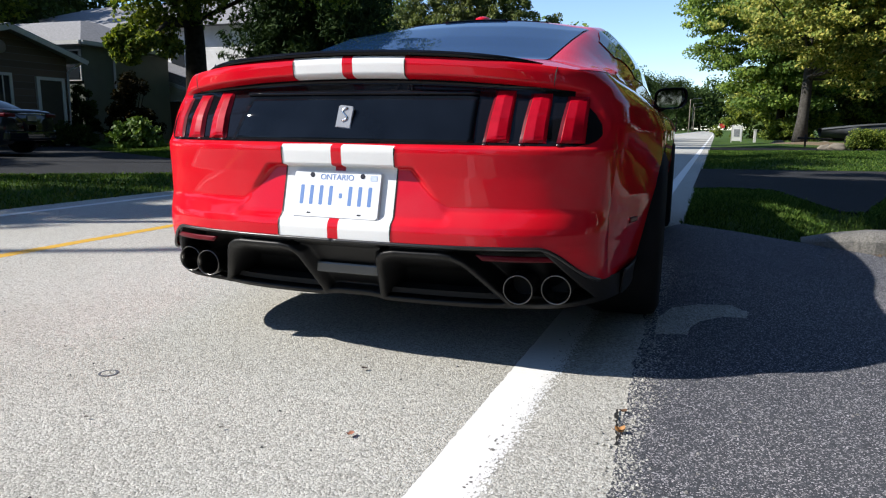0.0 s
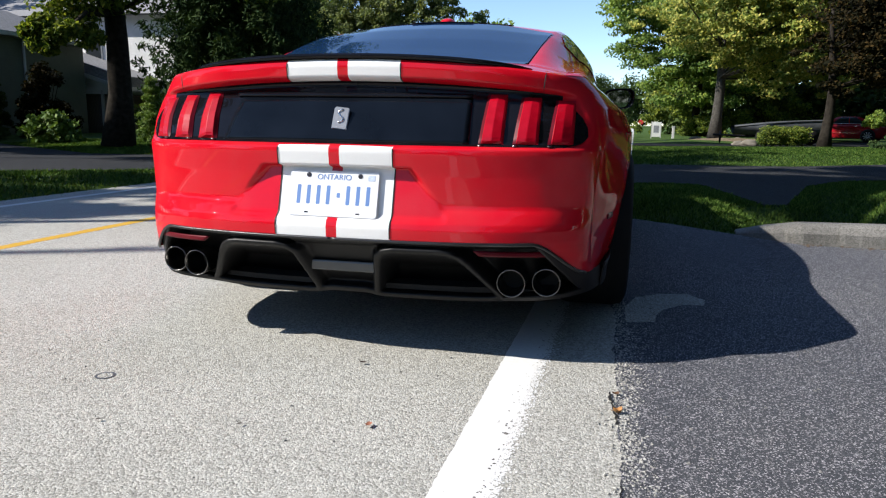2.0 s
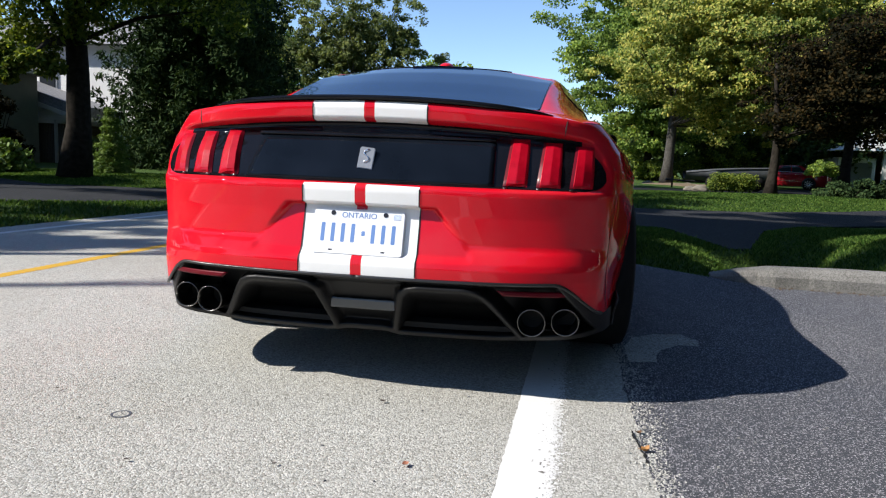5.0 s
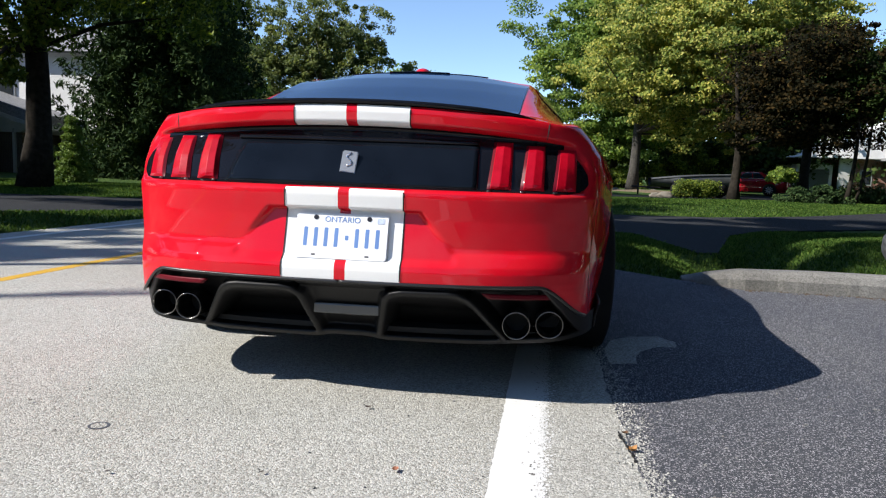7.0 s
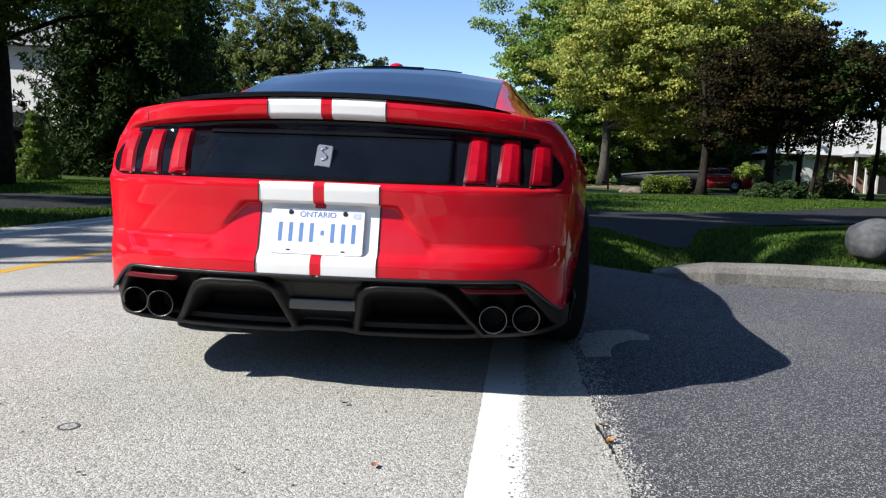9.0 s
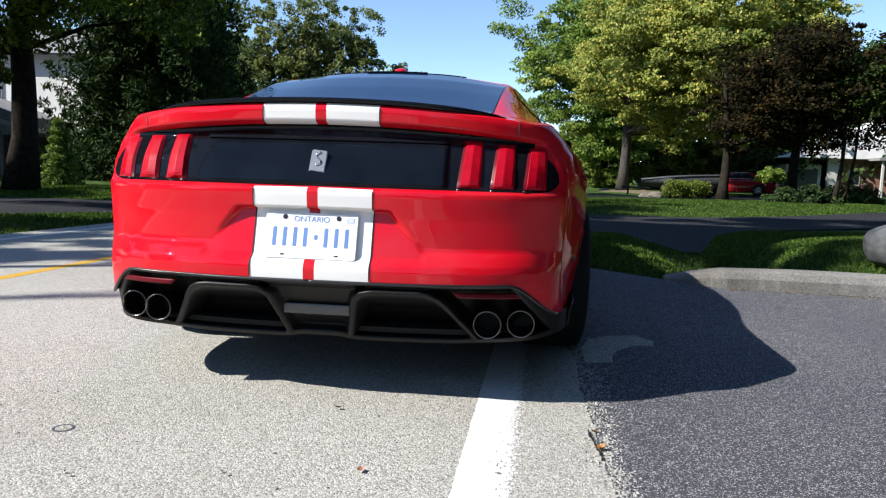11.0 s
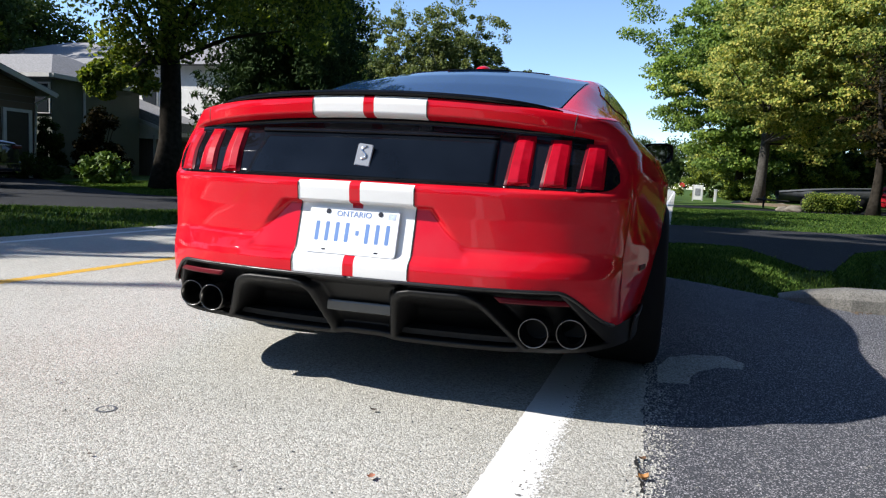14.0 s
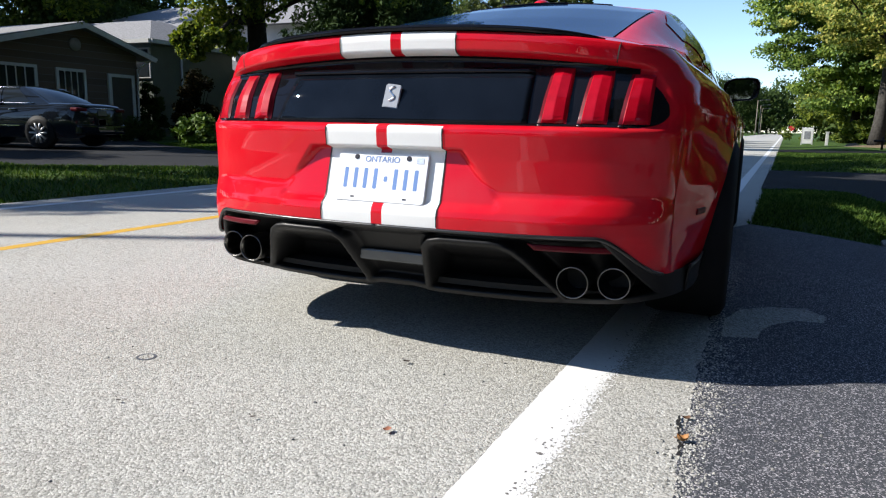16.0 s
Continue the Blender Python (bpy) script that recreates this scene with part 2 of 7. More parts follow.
def ground_mat():
    m, n, l, p = mat("lawn")
    t = noise_tex(n, l, 1.3, 6, 0.65)
    r = ramp(n, [(0.3, (0.0295, 0.0615, 0.0123)), (0.55, (0.0615, 0.115, 0.0213)), (0.75, (0.107, 0.156, 0.0328))])
    l.new(t.outputs[0], r.inputs[0])
    f = noise_tex(n, l, 45, 4, 0.7)
    r2 = ramp(n, [(0.3, (0.55, 0.55, 0.5)), (0.7, (1.3, 1.3, 1.2))])
    l.new(f.outputs[0], r2.inputs[0])
    c = mix(n, l, r.outputs[0], r2.outputs[0], 1.0, "MULTIPLY")
    l.new(c, p.inputs["Base Color"])
    p.inputs["Roughness"].default_value = 0.95
    p.inputs["Specular IOR Level"].default_value = 0.2
    bump(n, l, p, f.outputs[0], 1.0, 0.05)
    return m


M_LAWN = ground_mat()
M_SOIL = simple("leaf_litter_soil", (0.139, 0.102, 0.0615), 0.95, var=0.5, scale=12, bumps=0.8, bscale=60)
M_SHINGLE = simple("roof_shingle", (0.205, 0.205, 0.213), 0.9, var=0.3, scale=14, bumps=0.6, bscale=25)
M_BROWN = brickwork("brown_brick", (0.125, 0.088, 0.064), (0.092, 0.066, 0.05), (0.15, 0.138, 0.122))
M_REDBRICK = brickwork("red_brick", (0.246, 0.082, 0.0492), (0.197, 0.0697, 0.041), (0.287, 0.262, 0.246))
M_SIDINGGREEN = siding("green_siding", (0.115, 0.135, 0.110))
M_SIDINGWHITE = siding("white_siding", (0.80, 0.80, 0.79))
M_TRIM = simple("white_trim", (0.508, 0.508, 0.492), 0.5, var=0.08)
M_DOOR = simple("dark_door", (0.0287, 0.0246, 0.023), 0.4)
# hull grey, lowered from silver so the colour holds its shade
M_HULL = simple("shaded_hull_paint", (0.06, 0.065, 0.07), 0.5, var=0.25, scale=4)
M_VENT = simple("vent_paint", (0.27, 0.25, 0.23), 0.7)
M_SEDAN = simple("slate_paint", (0.011, 0.014, 0.019), 0.3, coat=0.9, var=0.15, spec=0.0)
M_CARRED = paint("dark_red_paint", (0.295, 0.00984, 0.0164), 0.3)
M_ALLOY = simple("silver_alloy", (0.508, 0.508, 0.508), 0.35, metal=0.6, var=0.05)
M_SILVER = simple("silver_paint", (0.171, 0.187, 0.203), 0.3, metal=0.5, coat=0.6)
M_LITTER = simple("leaf_litter", (0.0902, 0.0656, 0.0451), 0.9, var=0.5, scale=80)
M_DRYLEAF = simple("dry_leaf", (0.344, 0.164, 0.0492), 0.7, var=0.4, scale=60)
M_WOODPOLE = simple("weathered_wood", (0.246, 0.205, 0.156), 0.85, var=0.3, scale=20)
M_SIGNRED = simple("sign_red", (0.451, 0.0246, 0.0246), 0.5)


# ---- mesh helpers ----
def ob_from(name, verts, faces, material, parent=None, label="", smooth=False):
    me = bpy.data.meshes.new(name)
    me.from_pydata([tuple(map(float, v)) for v in verts], [], [tuple(map(int, f)) for f in faces])
    me.materials.append(material)
    if smooth:
        me.polygons.foreach_set("use_smooth", [True] * len(me.polygons))
    me.update()
    o = new(name, me)
    if parent:
        o.parent = parent
    if label:
        o["label"] = label
    return o


def part(name, bm, material, parent=None, label="", smooth=False):
    me = bpy.data.meshes.new(name)
    bmesh.ops.recalc_face_normals(bm, faces=bm.faces[:])
    bm.to_mesh(me)
    bm.free()
    me.materials.append(material)
    if smooth:
        me.polygons.foreach_set("use_smooth", [True] * len(me.polygons))
    o = new(name, me)
    if parent:
        o.parent = parent
    if label:
        o["label"] = label
    return o


def empty(name, at=(0, 0, 0), rz=0.0):
    e = new(name)
    e.matrix_world = pose(*at, 0, 0, rz)
    e.empty_display_size = 0.2
    return e


def box(name, lo, hi, material, parent=None, label="", bevel=0.0, seg=2):
    bm = bmesh.new()
    bmesh.ops.create_cube(bm, size=1.0)
    for v in bm.verts:
        v.co = Vector([lo[i] + (v.co[i] + 0.5) * (hi[i] - lo[i]) for i in range(3)])
    if bevel:
        bmesh.ops.bevel(bm, geom=bm.edges[:], offset=bevel, segments=seg, affect="EDGES", profile=0.5)
    return part(name, bm, material, parent, label)


def prism(name, outline, z0, z1, material, parent=None, label=""):
    """A vertical prism over a plan outline."""
    k = len(outline)
    verts = [(x, y, z0) for x, y in outline] + [(x, y, z1) for x, y in outline]
    faces = [list(range(k))[::-1], [k + i for i in range(k)]] + [[i, (i + 1) % k, k + (i + 1) % k, k + i] for i in range(k)]
    bm = bmesh.new()
    vs = [bm.verts.new(v) for v in verts]
    for f in faces:
        bm.faces.new([vs[i] for i in f])
    return part(name, bm, material, parent, label)


def tube(name, pts, radii, material, parent=None, label="", seg=10, caps=True):
    pts = [Vector(p) for p in pts]
    verts, faces = [], []
    for i, p in enumerate(pts):
        d = (pts[min(i + 1, len(pts) - 1)] - pts[max(i - 1, 0)]).normalized()
        a = d.orthogonal().normalized() if abs(d.z) > 0.95 else d.cross(Vector((0, 0, 1))).normalized()
        b = d.cross(a)
        for k in range(seg):
            t = 2 * math.pi * k / seg
            verts.append(p + (a * math.cos(t) + b * math.sin(t)) * radii[i])
    for i in range(len(pts) - 1):
        for k in range(seg):
            faces.append([i * seg + k, i * seg + (k + 1) % seg, (i + 1) * seg + (k + 1) % seg, (i + 1) * seg + k])
    if caps:
        faces.append(list(range(seg))[::-1])
        faces.append([(len(pts) - 1) * seg + k for k in range(seg)])
    return ob_from(name, verts, faces, material, parent, label, True)


def grid_faces(rows, cols, keep=None, flip=False):
    out = []
    for r in range(rows - 1):
        for c in range(cols - 1):
            if keep is None or keep(r, c):
                f = [r * cols + c, r * cols + c + 1, (r + 1) * cols + c + 1, (r + 1) * cols + c]
                out.append(f[::-1] if flip else f)
    return out


def sheet(name, pts, rows, cols, material, parent=None, label="", thick=0.0, keep=None, flip=False):
    """A smooth grid surface, with a modest thickness where asked."""
    o = ob_from(name, pts, grid_faces(rows, cols, keep, flip), material, parent, label, True)
    if thick:
        s = o.modifiers.new("solidify", "SOLIDIFY")
        s.thickness, s.offset = thick, -1
    return o


def smooth01(a, b, x):
    t = np.clip((x - a) / (b - a), 0, 1)
    return t * t * (3 - 2 * t)

# ---- ground, road, drives ----
def road_x(x0, y):
    """Lines of the road run slightly clear of the car's own axis."""
    return x0 + 0.043 * y


# the wedge down to y 5.5 draws the swale's shaded hollow as dark paving
DRIVE_2 = [(1.19, 7.75), (2.2, 7.8), (2.50, 5.5), (2.70, 5.5), (3.6, 8.2), (4.4, 9.4), (7.5, 11.6), (12, 14.6), (30, 25), (34, 36), (12, 20.6), (7.5, 15.6), (4.7, 13.3), (1.40, 12.5)]
DRIVE_LEFT = [(-6.2, 7.0), (-9, 5.2), (-20, 7.2), (-18.9, 12), (-18.9, 16.5), (-14.6, 13.4), (-10, 10.8), (-4.1, 11.8), (-4.2, 8.8), (-5.2, 8.2)]
DRIVE_3 = [(2.0, 25.5), (4.4, 25.2), (9, 28), (18, 37), (30, 40), (30, 43), (14, 40), (7, 30), (2.2, 28.5)]
APRON = [(0.92, -9), (0.90, 0.3), (0.95, 3.75), (1.06, 4.0), (1.42, 3.72), (1.86, 3.28), (2.2, 2.95), (3.2, 2.92), (5.2, 2.5), (12, 1.5), (14, -9)]


def inside(poly, x, y):
    res = np.zeros_like(x, bool)
    k = len(poly)
    for i in range(k):
        (x1, y1), (x2, y2) = poly[i], poly[(i + 1) % k]
        cond = (y1 > y) != (y2 > y)
        with np.errstate(divide="ignore", invalid="ignore"):
            xi = (x2 - x1) * (y - y1) / (y2 - y1 + 1e-12) + x1
        res ^= cond & (x < xi)
    return res


def edge_dist(poly, x, y):
    d = np.full(x.shape, 1e9)
    for i in range(len(poly)):
        (x1, y1), (x2, y2) = poly[i], poly[(i + 1) % len(poly)]
        dx, dy = x2 - x1, y2 - y1
        t = np.clip(((x - x1) * dx + (y - y1) * dy) / (dx * dx + dy * dy), 0, 1)
        d = np.minimum(d, np.hypot(x - x1 - t * dx, y - y1 - t * dy))
    return d


def lawn_amount(x, y):
    """Distance in metres from the nearest paving, negative on it."""
    right, left = x - road_x(0.87, y), road_x(-4.74, y) - x
    d = np.where(x > -2, right, left)
    for poly in (DRIVE_2, DRIVE_LEFT, DRIVE_3, APRON):
        e = edge_dist(poly, x, y)
        d = np.minimum(d, np.where(inside(poly, x, y), -e, e))
    return d


def ground_z(x, y):
    d = lawn_amount(x, y)
    lift = 0.015 + 0.12 * smooth01(0.2, 3.0, d)
    # swale with a pipe mouth between the two banks beside the apron
    ditch = np.exp(-(((x - 2.75 - 0.10 * (y - 3.5)) / 0.55) ** 2)) * smooth01(3.3, 4.6, y) * (1 - smooth01(7.2, 8.0, y))
    bank = 0.16 * np.exp(-(((x - 4.4) / 1.4) ** 2 + ((y - 5.2) / 1.8) ** 2)) + 0.06 * np.exp(-(((x - 1.7) / 0.6) ** 2 + ((y - 5.6) / 1.6) ** 2))
    z = lift + bank - 0.55 * ditch * smooth01(0.0, 0.5, d)
    return np.where(d > 0, z * smooth01(-0.02, 0.35, d) - 0.012, -0.03) + 0.0 * x


def axis_steps(parts):
    out = []
    for a, b, s in parts:
        out += list(np.arange(a, b, s))
    return np.array(out + [parts[-1][1]])


gx = axis_steps([(-900, -60, 60), (-60, -24, 2), (-24, -5, 0.4), (-5, 0.6, 0.8), (0.6, 9, 0.11), (9, 30, 0.6), (30, 60, 3), (60, 900, 60)])
gy = axis_steps([(-900, -60, 60), (-60, -6, 6), (-6, 2.6, 0.8), (2.6, 9, 0.11), (9, 30, 0.35), (30, 60, 1.2), (60, 180, 10), (180, 1500, 80)])
GX, GY = np.meshgrid(gx, gy)
GZ = ground_z(GX, GY)
ground = sheet("ground", np.stack([GX.ravel(), GY.ravel(), GZ.ravel()], 1), len(gy), len(gx), M_LAWN)
tagged(ground, "green mown lawn and verges beside the street", "ground", kind="structure")


def flat(name, outline, z, material, label, category, thick=0.05):
    o = prism(name, outline, z - thick, z, material)
    return tagged(o, label, category, kind="structure")


road = flat("road", [(road_x(-4.78, -40), -40), (road_x(-4.78, 400), 400), (road_x(0.89, 400), 400), (road_x(0.89, 3.76), 3.76), (road_x(1.0, 3.70), 3.70), (road_x(1.0, -40), -40)], 0.0, M_ROAD,
            "pale grey chip-seal road surface with worn aggregate", "road")
_rag = random.Random(8)
APRON_EDGE = [(0.915 + 0.016 * noise.noise((0, 2.1 * y, 0)) + 0.010 * noise.noise((3, 13 * y, 0)) + _rag.uniform(-0.004, 0.004), y) for y in np.arange(-3.0, 3.6, 0.016)]
apron = flat("pavement_apron", [APRON[0]] + APRON_EDGE + APRON[2:], 0.004, M_ASPHALT, "dark asphalt driveway apron beside the road edge", "driveway", 0.03)
drive2 = flat("pavement_drive", DRIVE_2, 0.006, M_DIMASPHALT, "asphalt driveway coloured dark for shade between two lawns", "driveway", 0.03)
drivel = flat("pavement_drive_west", DRIVE_LEFT, 0.006, M_DIMASPHALT, "asphalt driveway coloured dark for shade before the brick house", "driveway", 0.03)
drive3 = flat("pavement_drive_far", DRIVE_3, 0.05, M_SHADEASPHALT, "far asphalt driveway coloured dark for shade beyond the lawn", "driveway", 0.08)


def strip_line(name, x0, width, y0, y1, material, label, rag):
    """Painted line with slightly ragged edges."""
    rng = random.Random(5)
    ys = list(np.arange(y0, -4, 0.5)) + list(np.arange(-4, 8, 0.015)) + list(np.arange(8, y1, 2.0)) + [y1]
    pts = []
    for y in ys:
        j = rag if y < 8 else 0
        pts += [(road_x(x0, y) - width / 2 + rng.uniform(-j, j), y, 0.001), (road_x(x0, y) + width / 2 + rng.uniform(-j, j), y, 0.001)]
    o = ob_from(name, pts, [[2 * i, 2 * i + 1, 2 * i + 3, 2 * i + 2] for i in range(len(ys) - 1)], material)
    return tagged(o, label, "road marking", kind="structure")


strip_line("road_line_white", 0.597, 0.119, -30, 300, M_LINE, "solid white painted edge line, cracked and worn", 0.0022)
strip_line("road_line_far", -4.42, 0.10, -30, 300, M_LINE, "solid white painted line along the far road edge", 0.004)


def line_wear():
    """Thin worn paint along the inner edge of the white line, and the chips broken out of it."""
    rng = random.Random(12)
    for name, n, x0, spread, lo, hi, z, material, label in (
            ("road_line_flecks", 8200, 0.653, 0.017, 0.0014, 0.0042, 0.0006, M_LINE, "flecks of thin white paint along the worn line edge"),
            ("road_line_chips", 190, 0.644, 0.006, 0.0010, 0.0044, 0.0014, M_TAR, "dark chips broken out of the white line")):
        verts, faces = [], []
        for _ in range(n):
            y = rng.uniform(-1.25, 2.2)
            x = road_x(x0, y) + (abs(rng.gauss(0, spread)) if n > 900 else rng.gauss(0, spread) + 0.006 * math.sin(9 * y))
            k = rng.uniform(lo, hi) * (1.0 if n > 900 else 0.4 + 0.8 * abs(math.sin(2.1 * y)))
            b, lift = len(verts), rng.uniform(0, 0.0004)
            for i in range(6):
                a = 2 * math.pi * i / 6
                r = k * rng.uniform(0.45, 1.2)
                verts.append((x + r * math.cos(a), y + 1.5 * r * math.sin(a), z + lift))
            faces.append([b + i for i in range(6)])
        o = ob_from(name, verts, faces, material)
        tagged(o, label, "road marking", kind="stuff")


line_wear()
strip_line("road_line_yellow", -2.74, 0.10, -30, 300, M_YELLOW, "solid yellow painted centre line", 0.006)

# ---- kerb ----
def kerb_piece():
    base = empty("kerb")
    line = [(1.84, 3.30), (2.0, 3.12), (2.2, 3.02), (2.7, 2.97), (3.3, 2.93), (4.2, 2.78), (5.2, 2.56)]
    heights = [0.02, 0.09, 0.135, 0.15, 0.15, 0.14, 0.13]
    xs = np.linspace(0, len(line) - 1, 60)
    verts, k = [], 0
    for s in xs:
        x, y, h = (np.interp(s, range(len(line)), [q[i] for q in line]) for i in (0, 1)), None, np.interp(s, range(len(line)), heights)
        x, y = list(x)
        w = 0.16
        w1 = random.Random(int(s * 100)).uniform(-0.006, 0.006)
        prof = [(0.0, -0.03), (0.0 + w1, h * 0.55), (0.02, h * 0.85), (0.05, h), (w, h), (w + 0.01, h * 0.8), (w + 0.015, -0.05)]
        for d, z in prof:
            verts.append((x + 0.08 * d, y + d, z))
    rows, cols = len(xs), 7
    faces = grid_faces(rows, cols, flip=True) + [list(range(cols)), [(rows - 1) * cols + i for i in range(cols)][::-1]]
    ob_from("kerb_stone", verts, faces, M_CONCRETE, base, smooth=False)
    return tagged(base, "weathered concrete kerb end beside the driveway apron", "kerb")


kerb_piece()

# ---- the red coupe ----
LZ = [0.20, 0.30, 0.40, 0.42, 0.455, 0.475, 0.505, 0.518, 0.53, 0.62, 0.69, 0.706, 0.714, 0.73, 0.80, 0.89, 0.918, 0.925, 0.932, 0.962, 0.978, 0.985, 1.0]
LY_PLAIN = [0.06, 0.0, -0.026, -0.028, -0.026, -0.022, -0.014, -0.010, -0.008, -0.004, -0.004, -0.002, 0.006, 0.018, 0.046, 0.076, 0.083, 0.085, 0.086, 0.090, 0.095, 0.100, 0.106]
LY = [0.06, 0.0, -0.030, -0.034, -0.036, -0.030, -0.008, 0.004, 0.008, 0.004, -0.004, -0.002, 0.006, 0.018, 0.048, 0.095, 0.104, 0.090, 0.084, 0.081, 0.084, 0.092, 0.104]
WZ = [0.20, 0.30, 0.41, 0.50, 0.60, 0.70, 0.78, 0.85, 0.90, 0.94, 0.97, 1.0]
WX = [0.830, 0.823, 0.814, 0.816, 0.825, 0.834, 0.840, 0.830, 0.802, 0.772, 0.738, 0.71]
TZ, TX = [0.20, 0.42, 0.55, 0.76, 0.84, 0.90, 0.95, 1.0], [0.872, 0.936, 0.955, 0.952, 0.915, 0.845, 0.775, 0.70]
REACH, POWER, BOW = 0.30, 5.0, 0.205
PLATE_Y, PLATE_Z = -0.0005, 0.556
WHEEL_Y, WHEEL_R = 1.03, 0.345
WHEELF_Y = 3.75


def centre_y(x, z):
    """The tail's profile; its ledge fades out towards the corners."""
    k = np.where(np.asarray(z) < 0.77, smooth01(0.50, 0.80, np.abs(x)), smooth01(0.66, 0.79, np.abs(x)))
    z = z + 0.080 * np.clip(np.abs(x), 0, 0.76) ** 2 * smooth01(0.78, 0.88, z)
    return np.interp(z, LZ, LY) * (1 - k) + np.interp(z, LZ, LY_PLAIN) * k


def rear_y(x, z):
    """The tail's surface, y over x and z, without its details."""
    w = np.interp(z, WZ, WX)
    s = np.clip(np.abs(x) / w, 0, 1)
    return centre_y(x, z) + BOW * np.abs(x) ** 2.6 + REACH * (1 - (1 - s ** POWER) ** (1 / POWER))


def low_plan(x):
    """The bumper's lower edge in plan."""
    return 0.72 * (1 - np.clip(1 - (np.abs(x) / 0.868) ** 3.4, 0, 1) ** (1 / 3.4))


def corner_at(a, z):
    """The shell round its corner at heights z; a runs from the tail's face to the flank."""
    w = np.interp(z, WZ, WX)
    f0 = np.arcsin(np.clip(0.70 / w, 0, 1) ** (POWER / 2))
    f = f0 + (math.pi / 2 - f0) * (1 - (1 - a) ** 1.6)
    x = w * np.sin(f) ** (2 / POWER)
    y = centre_y(x, z) + BOW * x ** 2.6 + REACH * (1 - np.clip(np.cos(f), 0, 1) ** (2 / POWER)) + tail_details(x, z) * (a < 0.9)
    return x + side_w(y, z) - w, y


def tail_details(x, z):
    """Depth by which details lie behind the plain tail surface."""
    ax = np.abs(x)
    # plate pocket: trapezoid, narrow and deep above, running out at the crease below
    half = np.interp(z, [0.50, 0.52, 0.64, 0.66], [0.372, 0.362, 0.258, 0.25])
    deep = (PLATE_Y + 0.010 + (z - PLATE_Z) * 0.268 - np.interp(z, LZ, LY)) * smooth01(0.470, 0.500, z) * (1 - smooth01(0.640, 0.648, z))
    pocket = (1 - smooth01(half - 0.022, half + 0.003, ax)) * deep
    # dark panel recess
    edge = 0.800 - 0.9 * np.abs(np.clip(z, 0.70, 0.90) - 0.772) ** 1.5 * 2.2
    top = 0.925 - 0.075 * ax ** 2
    panel = smooth01(0.706, 0.722, z) * (1 - smooth01(top - 0.016, top - 0.002, z)) * (1 - smooth01(edge - 0.016, edge + 0.012, ax))
    return pocket + (0.030 - 0.022 * smooth01(0.42, 0.74, ax)) * panel


def tail(x, z):
    return rear_y(x, z) + tail_details(x, z)


def side_w(y, z):
    """Half width of the flanks along the car; they swell over the wheels."""
    base = np.interp(z, WZ, WX)
    t = np.clip((y - 0.27) / 0.72, 0, 1)
    swell = t * (1.5 - 0.5 * t * t) * (1 - 0.35 * np.exp(-((y - 2.4) / 0.8) ** 2))
    return base + np.clip(np.interp(z, TZ, TX) - base, 0, None) * swell


def tail_top(x):
    return 0.985 - 0.088 * np.asarray(x) ** 2


def tail_bottom(x):
    return 0.415 - 0.115 * smooth01(0.63, 0.82, np.abs(x))


def arch_bottom(y):
    """Lower edge of the flank with both wheel openings."""
    out = np.full(np.shape(y), 0.215)
    for c in (WHEEL_Y, WHEELF_Y):
        d = np.clip(0.375 ** 2 - (y - c) ** 2, 0, None)
        out = np.maximum(out, np.where(d > 0, WHEEL_R + np.sqrt(d) - 0.01, 0))
    return np.where(y < 0.68, np.maximum(out, 0.30), out)


BELT_Y = [0.55, 1.0, 1.5, 2.2, 3.0, 3.5, 4.2, 4.75]
BELT_Z = [0.945, 0.945, 0.935, 0.93, 0.935, 0.92, 0.86, 0.74]


def corner_top(a):
    """The upper edge of the shell round the corner; a runs from the tail to the flank."""
    zt = float(tail_top(0.70) + (0.945 - tail_top(0.70)) * a)
    x, y = corner_at(a, np.array([zt]))
    return float(x[0]), float(y[0]), zt


